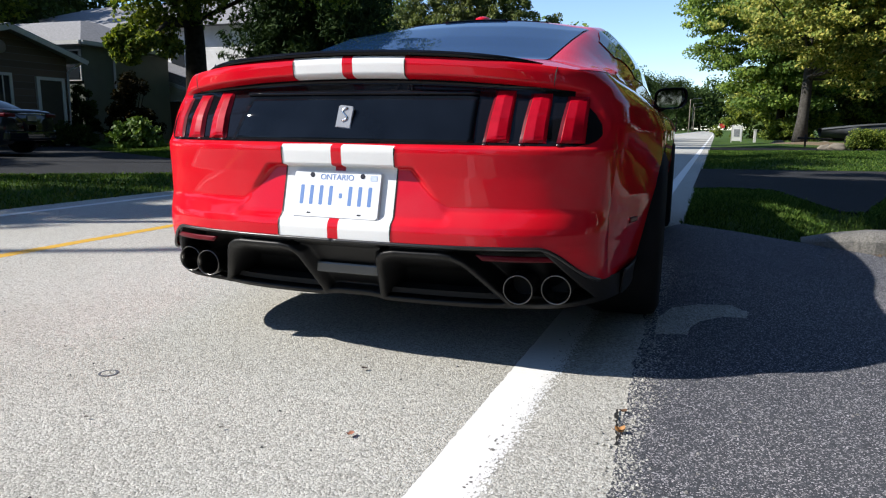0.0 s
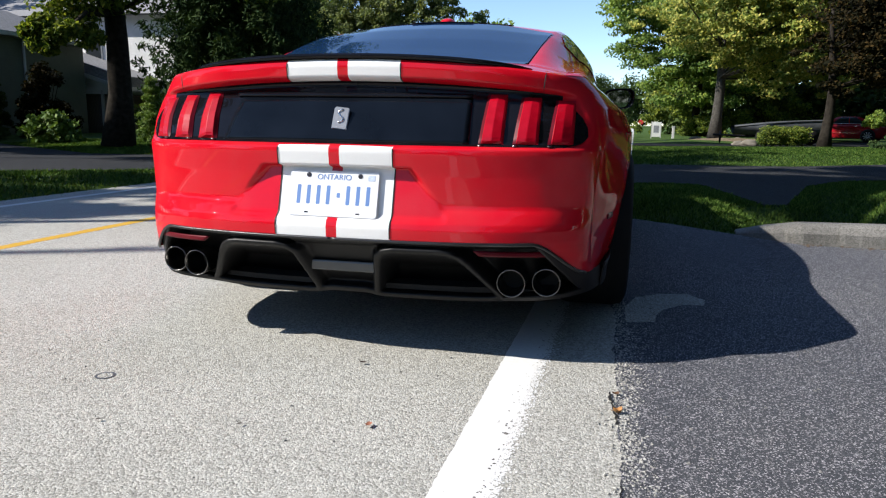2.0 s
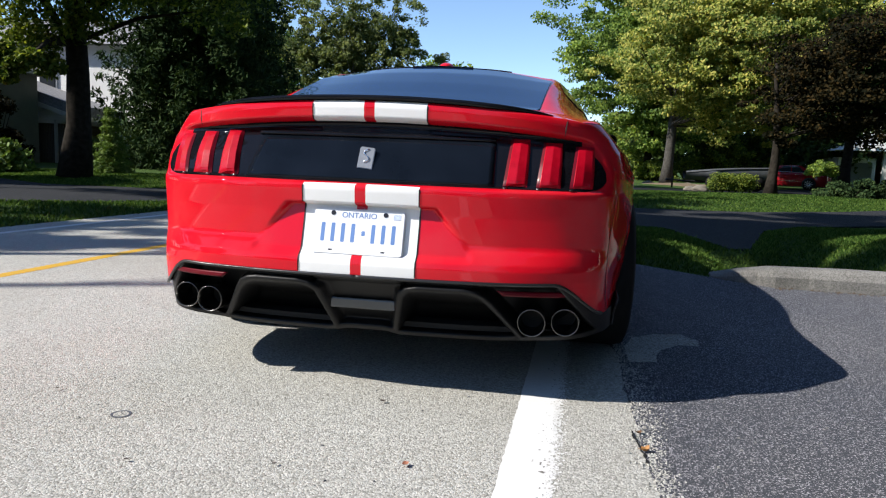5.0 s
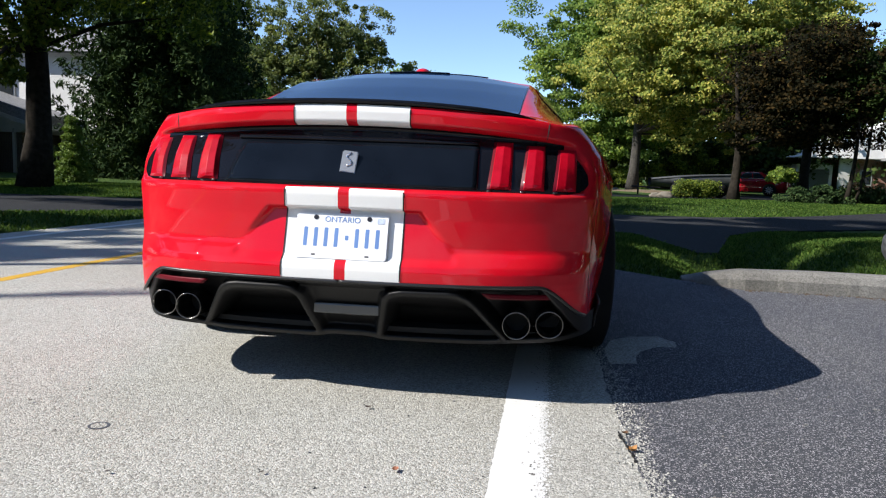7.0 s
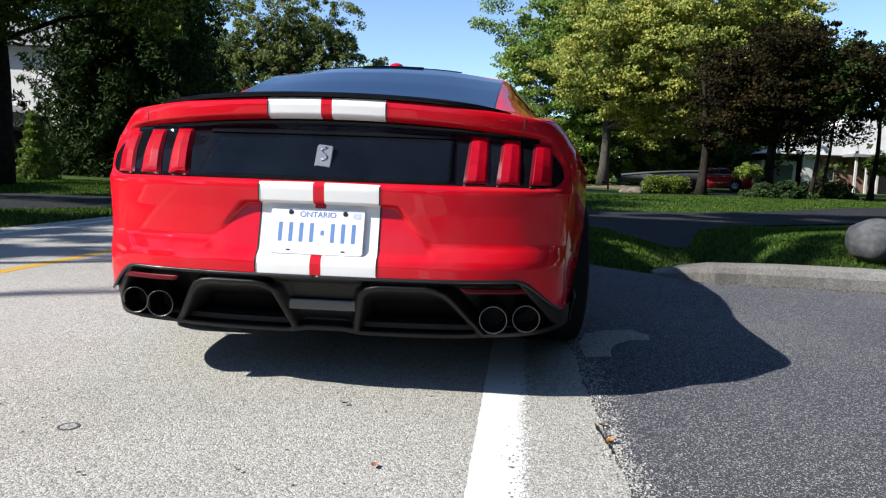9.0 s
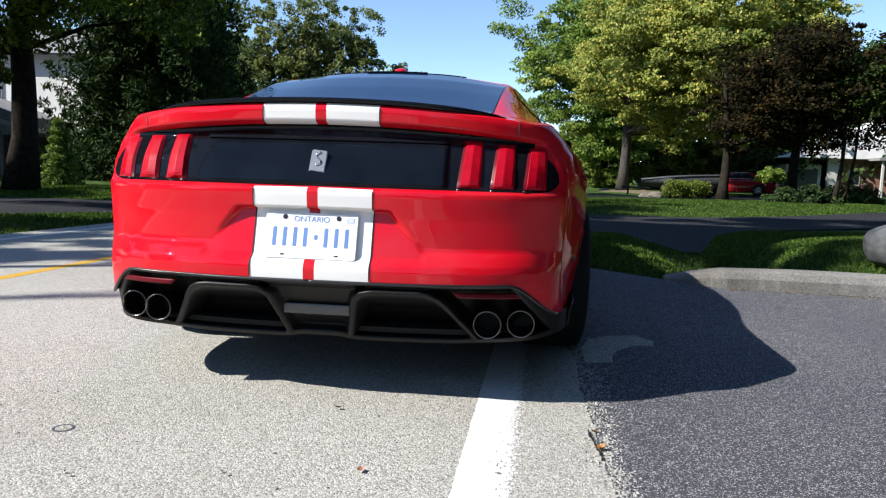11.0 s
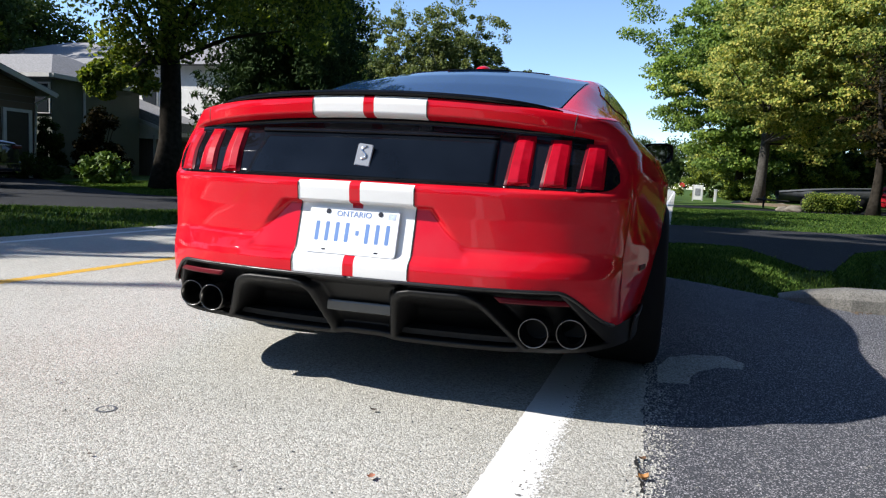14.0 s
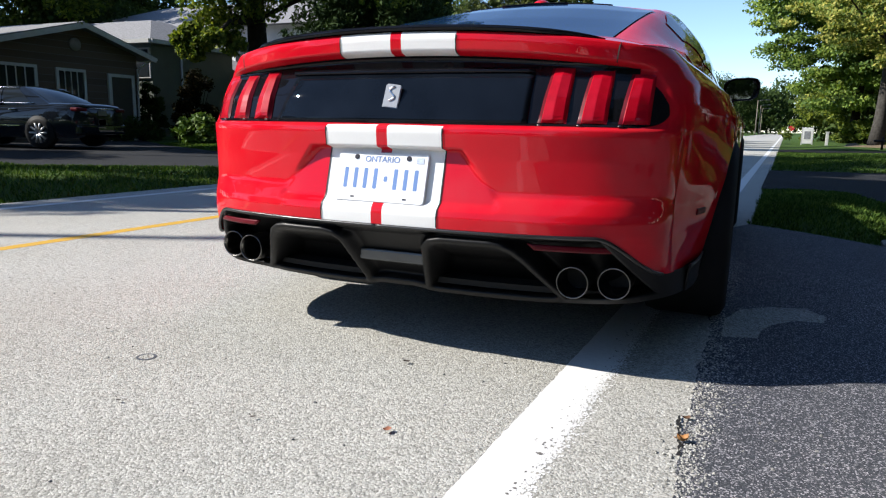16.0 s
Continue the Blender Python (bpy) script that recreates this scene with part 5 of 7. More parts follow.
# unseen trees west of the camera, added to cast shade on the street ahead
broad_tree((-16.8, -0.5, 0.05), 11, 0.14, (-16.4, -0.8, 10.0), (3.3, 3.0, 3.6), 150, 13000, 0.20, M_LEAFDARK, "unseen tall tree added to shade the far lane", 59, clump=(0.3, 0.75), skirt=5)
broad_tree((-13.4, -0.3, 0.05), 14, 0.13, (-13.0, 0.2, 12.0), (3.2, 2.7, 6.5), 286, 22000, 0.20, M_LEAFDARK, "unseen tall narrow tree added to shade the road", 51, clump=(0.3, 0.75), skirt=5)
broad_tree((-17.5, 5.4, 0.05), 14, 0.13, (-17.0, 5.4, 12.5), (3.6, 3.6, 6.0), 286, 22000, 0.20, M_LEAFDARK, "unseen tall tree added to shade the lawns", 52, clump=(0.3, 0.75), skirt=6)
broad_tree((-25.0, 4.0, 0.05), 10, 0.34, (-25.0, 4.5, 8.5), (5.5, 5.0, 4.0), 110, 22000, 0.28, M_LEAFDARK, "unseen broad tree added to shade the driveway", 53, skirt=4)
broad_tree((-30.0, 8.0, 0.05), 11, 0.34, (-29.0, 9.0, 9.5), (5.5, 5.0, 4.2), 110, 22000, 0.28, M_LEAFDARK, "unseen broad tree added to shade the brick house", 54, skirt=5)
broad_tree((-14.2, -4.0, 0.05), 15, 0.13, (-13.6, -3.2, 17.0), (2.8, 2.3, 3.2), 154, 11000, 0.20, M_LEAFDARK, "unseen tall tree added to shade the verge", 55, clump=(0.3, 0.75), skirt=8)
broad_tree((-9.8, 3.2, 0.05), 13, 0.13, (-8.7, 4.9, 14.0), (3.2, 3.2, 3.6), 176, 13000, 0.20, M_LEAFDARK, "unseen tall tree added to shade the far lawns", 56, clump=(0.3, 0.75), skirt=8)
broad_tree((-21.4, 7.6, 0.05), 10, 0.34, (-20.6, 8.3, 9.2), (4.6, 4.2, 4.0), 110, 22000, 0.27, M_LEAFDARK, "unseen broad tree added to shade the driveway and trunk", 57, skirt=5)
broad_tree((-12.0, 2.0, 0.05), 11, 0.13, (-11.3, 3.0, 12.4), (2.7, 2.5, 3.2), 176, 13000, 0.20, M_LEAFDARK, "unseen tall tree added to shade the second driveway", 58, clump=(0.3, 0.75), skirt=8)
for i, (x, y, h) in enumerate([(-35, 9, 12), (-35, 18, 13), (-36, 27, 13), (-42, 36, 14), (-33, 2, 12)]):
    broad_tree((x, y, 0), h * 0.7, 0.3, (x, y, h * 0.58), (h * 0.40, h * 0.40, h * 0.42), 160, 24000, 0.30, M_LEAFDARK, "dark leafy garden tree behind the houses", 100 + i, group="garden trees", limbs=10, clump=(0.06 * h, 0.11 * h), skirt=1.5)
# unseen trees to the east, over the apron, added to dim skylight and reflections
for i, (x, y, h) in enumerate([(9.0, -5.0, 15), (10.5, 2.0, 15), (9.5, -12.0, 16)]):
    broad_tree((x, y, 0), h * 0.7, 0.26, (x, y, h * 0.58), (h * 0.34, h * 0.34, h * 0.42), 190, 26000, 0.34, M_LEAFDARK, "unseen leafy tree added beside the asphalt apron", 140 + i, group="apron trees", limbs=10, clump=(0.06 * h, 0.11 * h), skirt=1.6)
# crown out of view, added to throw shade ahead of the car
broad_tree((-9.8, -0.6, 0.05), 8.5, 0.13, (-8.6, 2.2, 9.2), (2.3, 3.2, 2.2), 200, 17000, 0.19, M_LEAFDARK, "unseen tree added to shade the road ahead of the car", 144, clump=(0.35, 0.8), skirt=5.5)
# overhead canopy out of view, added to keep skylight off the apron
broad_tree((8.6, -2.0, 0.05), 11.5, 0.3, (6.4, 1.4, 11.6), (4.4, 4.8, 3.0), 260, 26000, 0.26, M_LEAFDARK, "unseen tall tree added over the apron to block the sky", 145, clump=(0.5, 1.1), skirt=7.5, limbs=16)
# a second unseen crown, added for dappled shade on the road
broad_tree((-10.8, 2.4, 0.05), 8.5, 0.13, (-9.6, 5.4, 9.4), (2.0, 3.8, 2.0), 210, 19000, 0.19, M_LEAFDARK, "unseen tree added to dapple the road ahead", 146, clump=(0.3, 0.75), skirt=5.5)
# trees behind and beside the camera, added to block sky and darken reflections
for i, (x, y, h) in enumerate([(9, -30, 9), (15, -27, 12), (2, -44, 10), (-7.5, -34, 9), (-13, -30, 10), (-19, -30, 12), (16, -9, 21), (14.5, -2, 19), (18, 4, 20), (20, 12, 18), (16, 9, 16), (26, 17, 17), (-3, -52, 12), (-24, -14, 13)]):
    broad_tree((x, y, 0), h * 0.7, 0.3, (x, y, h * 0.56), (h * 0.36, h * 0.36, h * 0.44), 150, 24000, 0.46, M_LEAFDARK, "leafy tree added round the camera to block the sky", 80 + i, group="street trees", limbs=6, clump=(0.09 * h, 0.15 * h), skirt=0.5)


# far road end
for i, (x, y, h, w, m) in enumerate([(10, 95, 9, 7, M_LEAFY), (8.5, 72, 5.5, 3.6, M_LEAFY), (14, 130, 14, 10, M_LEAF), (-8, 120, 12, 9, M_LEAFDARK), (-14, 90, 11, 8, M_LEAFDARK),
                                     (7, 285, 18, 20, M_LEAFMID), (20, 190, 13, 14, M_LEAF), (-1, 205, 17, 9, M_LEAFDARK), (-7, 190, 16, 11, M_LEAFDARK), (24, 270, 17, 18, M_LEAFMID), (-16, 170, 16, 14, M_LEAFDARK), (-34, 70, 15, 12, M_LEAFDARK), (-26, 60, 14, 8, M_LEAF)]):
    broad_tree((x, y, 0), h * 0.7, 0.25, (x, y, h * 0.55), (w * 0.55, w * 0.5, h * 0.45), 120, 14000, 0.018 * h + 0.1, m, "distant leafy tree along the street", 60 + i, group="distant trees", limbs=6, clump=(0.09 * h, 0.16 * h), skirt=0.4)


# far woods close the street's end and the horizon
def far_woods(name, x0, x1, y0, y1, n, hmin, hmax, seed, label):
    rng = np.random.default_rng(seed)
    c, r = [], []
    for k in range(n):
        x, y, h = rng.uniform(x0, x1), rng.uniform(y0, y1), rng.uniform(hmin, hmax)
        for q in range(9):
            c.append((x + rng.normal() * h * 0.22, y + rng.normal() * 2, h * rng.uniform(0.12, 0.92)))
            r.append(h * rng.uniform(0.14, 0.24))
    o = quad_mesh(name, leaf_cloud(c, r, n * 420, hmax * 0.055, rng), M_LEAFDARK)
    return tagged(o, label, "woods", kind="stuff")


far_woods("understorey", 7, 46, 52, 62, 60, 5, 8, 90, "dense dark understorey at the woods edge")
# the next four are unseen, added to darken what the car's paint reflects
far_woods("far_woods_southwest", -48, -27, -45, -3, 40, 4, 8, 95, "unseen low woods added southwest to darken reflections")
far_woods("far_woods_southeast", 20, 46, -45, 6, 60, 4, 11, 96, "unseen low woods added southeast to darken reflections")
far_woods("far_woods_southeast_back", 27, 44, 7, 40, 60, 8, 14, 97, "unseen woods added east to darken reflections")
far_woods("far_woods_south", -70, 70, -90, -55, 60, 8, 13, 94, "unseen woods added to close off the southern sky")
far_woods("far_woods", -260, 260, 250, 300, 120, 10, 20, 91, "distant dark woods along the horizon")
far_woods("street_end_woods", -30, 70, 235, 255, 60, 11, 18, 98, "dark woods closing the far end of the street")
far_woods("far_woods_east", 44, 80, 40, 200, 40, 9, 15, 92, "distant leafy woods behind the eastern gardens")
far_woods("far_woods_west", -80, -44, 20, 200, 46, 9, 15, 93, "distant leafy woods behind the western gardens")


# ---- houses ----
def window(parent, x, y0, y1, z0, z1, bars=3):
    w = empty("window")
    w.parent = parent
    f = 0.09
    box("window_frame", (x, y0 - f, z0 - f), (x + 0.06, y0, z1 + f), M_TRIM, w)
    box("window_frame", (x, y1, z0 - f), (x + 0.06, y1 + f, z1 + f), M_TRIM, w)
    box("window_frame", (x, y0, z1), (x + 0.06, y1, z1 + f), M_TRIM, w)
    box("window_sill", (x, y0, z0 - f), (x + 0.09, y1, z0), M_TRIM, w)
    box("pane", (x + 0.005, y0, z0), (x + 0.02, y1, z1), M_WINDOW, w)
    for k in range(1, bars):
        y = y0 + (y1 - y0) * k / bars
        box("glazing_bar", (x + 0.02, y - 0.015, z0), (x + 0.04, y + 0.015, z1), M_TRIM, w)
    return w


def gable_house():
    h = empty("house")
    x0, x1, ya, yb, ea, eb, ym, pz = -31, -19.0, 10.9, 16.55, 2.74, 2.92, 14.20, 3.62
    bm = bmesh.new()
    vs = [bm.verts.new(p) for x in (x0, x1) for p in ((x, ya, 0), (x, yb, 0), (x, yb, eb), (x, ym, pz), (x, ya, ea))]
    for f in ((0, 1, 2, 3, 4), (9, 8, 7, 6, 5), (0, 5, 6, 1), (1, 6, 7, 2), (2, 7, 8, 3), (3, 8, 9, 4), (4, 9, 5, 0)):
        bm.faces.new([vs[i] for i in f])
    part("wall", bm, M_BROWN, h, "dark brown brick wall")
    for sgn, ye, ez in ((1, yb, eb), (-1, ya, ea)):
        bm = bmesh.new()
        oy = 0.45 * sgn
        dz = (pz - ez) / abs(ye - ym) * 0.45
        low, top = [], []
        for x in (x0 - 0.3, x1 + 0.45):
            top.append([(x, ym, pz + 0.14), (x, ye + oy, ez - dz + 0.14)])
            low.append([(x, ym, pz + 0.01), (x, ye + oy, ez - dz + 0.01)])
        v = [bm.verts.new(p) for p in (top[0] + top[1] + low[0] + low[1])]
        for f in ((0, 1, 3, 2), (4, 6, 7, 5), (0, 4, 5, 1), (2, 3, 7, 6), (1, 5, 7, 3), (0, 2, 6, 4)):
            bm.faces.new([v[i] for i in f])
        part("roof", bm, M_SHINGLE, h, "pale grey shingle roof")
        # rake board under the roof's edge
        bm = bmesh.new()
        q = [(ym, pz + 0.10), (ye + oy, ez - dz + 0.10), (ye + oy, ez - dz - 0.06), (ym, pz - 0.06)]
        vs = [[bm.verts.new((x, y, z)) for y, z in q] for x in (x1 + 0.452, x1 + 0.482)]
        bm.faces.new(vs[0])
        bm.faces.new(vs[1][::-1])
        for i in range(4):
            bm.faces.new([vs[0][i], vs[0][(i + 1) % 4], vs[1][(i + 1) % 4], vs[1][i]])
        part("rake_board", bm, M_TRIM, h, "white painted rake board")
        tube("gutter", [(x0, ye + oy * 1.08, ez - dz + 0.05), (x1 + 0.45, ye + oy * 1.08, ez - dz + 0.05)], [0.06, 0.06], M_TRIM, h, seg=8)
    tube("gable_vent", [(x1, ym - 0.07, 3.06), (x1 + 0.05, ym - 0.07, 3.06)], [0.2, 0.2], M_VENT, h, "round pale louvred gable vent", seg=20)
    tube("downpipe", [(x1 + 0.30, yb + 0.40, eb - 0.10), (x1 + 0.06, yb - 0.02, eb - 0.45), (x1 + 0.06, yb - 0.10, 0.1)], [0.04] * 3, M_TRIM, h, seg=8)
    window(h, x1, 11.5, 12.65, 1.0, 2.22, bars=4)
    window(h, x1, 13.46, 14.34, 1.0, 2.20, bars=4)
    box("door", (x1, 15.40, 0.05), (x1 + 0.05, 16.24, 2.14), M_DOOR, h, "dark front door")
    for y0, y1, z0, z1 in ((15.28, 15.40, 0.0, 2.24), (16.24, 16.36, 0.0, 2.24), (15.40, 16.24, 2.14, 2.24)):
        box("door_frame", (x1, y0, z0), (x1 + 0.08, y1, z1), M_TRIM, h)
    return tagged(h, "low brown brick house with a gabled shingle roof", "house")


def hip_house(name, x0, x1, ya, yb, ez, pz, wallm, roofm, label, over=0.28):
    h = empty(name)
    box("wall", (x0, ya, 0), (x1, yb, ez), wallm, h)
    bm = bmesh.new()
    d = min(x1 - x0, yb - ya) / 2 * 0.8
    lo = [(x0 - over, ya - over), (x1 + over, ya - over), (x1 + over, yb + over), (x0 - over, yb + over)]
    hi = [(x0 + d, ya + d), (x1 - d, ya + d), (x1 - d, yb - d), (x0 + d, yb - d)]
    v = [bm.verts.new((*p, ez)) for p in lo] + [bm.verts.new((*p, ez + 0.18)) for p in lo] + [bm.verts.new((*p, pz)) for p in hi]
    bm.faces.new([v[i] for i in (3, 2, 1, 0)])
    for i in range(4):
        j = (i + 1) % 4
        bm.faces.new([v[i], v[j], v[4 + j], v[4 + i]])
        bm.faces.new([v[4 + i], v[4 + j], v[8 + j], v[8 + i]])
    bm.faces.new([v[i] for i in (8, 9, 10, 11)])
    part("roof", bm, roofm, h)
    box("gutter", (x1 + over, ya - over, ez + 0.02), (x1 + over + 0.1, yb + over, ez + 0.16), M_TRIM, h)
    box("gutter", (x0 - over, ya - over - 0.1, ez + 0.02), (x1 + over, ya - over, ez + 0.16), M_TRIM, h)
    tube("downpipe", [(x1 + 0.06, ya + 1.45, 0.3), (x1 + 0.06, ya + 1.45, ez)], [0.045, 0.045], M_TRIM, h, seg=8)
    w = empty("window")
    w.parent = h
    box("window_frame", (x1 - 1.55, ya - 0.06, ez - 1.25), (x1 - 0.04, ya, ez - 0.12), M_TRIM, w)
    box("pane", (x1 - 1.48, ya - 0.08, ez - 1.18), (x1 - 0.12, ya - 0.05, ez - 0.19), M_WINDOW, w)
    return tagged(h, label, "house")


gable_house()
hip_house("house", -32, -20.0, 18.2, 22.7, 3.55, 4.75, M_SIDINGGREEN, M_SHINGLE, "grey-green sided house with a low hip roof")


def white_house():
    """Two-storey white house with a garage wing before it."""
    h = empty("house")
    box("wall", (-36, 26.0, 0), (-15.5, 36, 5.3), M_SIDINGWHITE, h)
    bm = bmesh.new()
    v = [bm.verts.new(p) for p in ((-36.4, 25.5, 5.3), (-15.1, 25.5, 5.3), (-15.1, 36.5, 5.3), (-36.4, 36.5, 5.3), (-32, 31, 7.4), (-19, 31, 7.4))]
    for f in ((3, 2, 1, 0), (0, 1, 5, 4), (1, 2, 5), (2, 3, 4, 5), (3, 0, 4)):
        bm.faces.new([v[i] for i in f])
    part("roof", bm, M_SHINGLE, h)
    for x0 in (-22.6, -18.0):
        w = empty("window")
        w.parent = h
        box("window_frame", (x0, 25.93, 3.2), (x0 + 0.9, 26.0, 4.6), M_TRIM, w)
        box("pane", (x0 + 0.08, 25.9, 3.28), (x0 + 0.82, 25.94, 4.52), M_WINDOW, w)
    # garage wing: its shed roof falls to the east
    box("garage_wall", (-24.0, 23.6, 0), (-19.6, 26.0, 1.75), M_BROWN, h, "dark brown brick garage wall")
    bm = bmesh.new()
    pr = [(-24.2, 3.75), (-24.2, 1.75), (-19.7, 1.75), (-18.9, 2.02), (-18.9, 2.12)]
    vs = [[bm.verts.new((x, y, z)) for x, z in pr] for y in (23.5, 26.0)]
    bm.faces.new(vs[0])
    bm.faces.new(vs[1][::-1])
    for i in range(5):
        bm.faces.new([vs[0][i], vs[0][(i + 1) % 5], vs[1][(i + 1) % 5], vs[1][i]])
    part("gable", bm, M_SIDINGWHITE, h, "white sided gable end")
    for a, b, name, mt, dy in ((0.0, 0.42, "roof", M_SHINGLE, 0.0), (-0.16, 0.0, "rake_board", M_TRIM, -0.05)):
        bm = bmesh.new()
        q = [(-24.3, 3.78 + a), (-18.75, 2.06 + a), (-18.75, 2.06 + b), (-24.3, 3.78 + b)]
        vs = [[bm.verts.new((x, y, z)) for x, z in q] for y in (23.3 + dy, 26.0)]
        bm.faces.new(vs[0])
        bm.faces.new(vs[1][::-1])
        for i in range(4):
            bm.faces.new([vs[0][i], vs[0][(i + 1) % 4], vs[1][(i + 1) % 4], vs[1][i]])
        part(name, bm, mt, h)
    box("downpipe", (-19.95, 23.5, 0.1), (-19.85, 23.6, 1.9), M_TRIM, h)
    return tagged(h, "sunlit white sided house with a garage wing", "house")


white_house()

def porch_house():
    """Low brick house with a white gable, a porch and a pale garage."""
    h = empty("house")
    box("wall", (23.96, 50.0, 0), (33.0, 58.0, 2.76), M_REDBRICK, h, "red brick wall")
    box("garage", (20.28, 50.4, 0), (22.76, 57.0, 2.31), M_SIDINGWHITE, h, "pale sided garage")
    box("garage_door", (20.58, 50.33, 0), (22.51, 50.4, 1.96), M_SILVER, h, "grey garage door")
    box("corner_post", (22.96, 49.8, 0), (23.81, 50.0, 2.85), M_TRIM, h)
    bm = bmesh.new()
    x0, x1, xm, y0, y1, e, p = 19.88, 33.5, 26.64, 49.3, 58.5, 2.78, 5.66
    v = [bm.verts.new(q) for q in ((x0, y0, e), (x1, y0, e), (xm, y0 + 0.3, p), (x0, y1, e), (x1, y1, e), (xm, y1, p))]
    for f in ((0, 1, 2), (5, 4, 3), (0, 2, 5, 3), (1, 4, 5, 2), (0, 3, 4, 1)):
        bm.faces.new([v[k] for k in f])
    part("gable", bm, M_SIDINGWHITE, h, "white sided gable")
    for k in range(3):
        x = 25.74 + 0.75 * k
        box("porch_post", (x, 48.0, 0), (x + 0.14, 48.14, 2.66), M_TRIM, h)
    box("porch_roof", (25.44, 47.8, 2.66), (27.92, 50.0, 2.84), M_SHINGLE, h)
    w = empty("window")
    w.parent = h
    box("window_frame", (24.46, 49.94, 0.9), (25.26, 50.0, 2.0), M_TRIM, w)
    box("pane", (24.54, 49.92, 0.98), (25.18, 49.95, 1.92), M_WINDOW, w)
    return tagged(h, "low red brick house with a white gable and porch", "house")


porch_house()


# ---- parked vehicles ----
def patch(c, b, u0=0.0, u1=1.0, v0=0.0, v1=1.0, lift=0.0, rows=9, cols=9):
    """Points of a bulged four-cornered panel, or of a part of it lifted clear."""
    c = [Vector(p) for p in c]
    nrm = (c[1] - c[0]).cross(c[3] - c[0]).normalized()
    pts = []
    for i in range(rows):
        v = v0 + (v1 - v0) * i / (rows - 1)
        for j in range(cols):
            u = u0 + (u1 - u0) * j / (cols - 1)
            p = (c[0] * (1 - u) + c[1] * u) * (1 - v) + (c[3] * (1 - u) + c[2] * u) * v
            pts.append(tuple(p + nrm * (lift + 16 * b * u * (1 - u) * v * (1 - v))))
    return pts


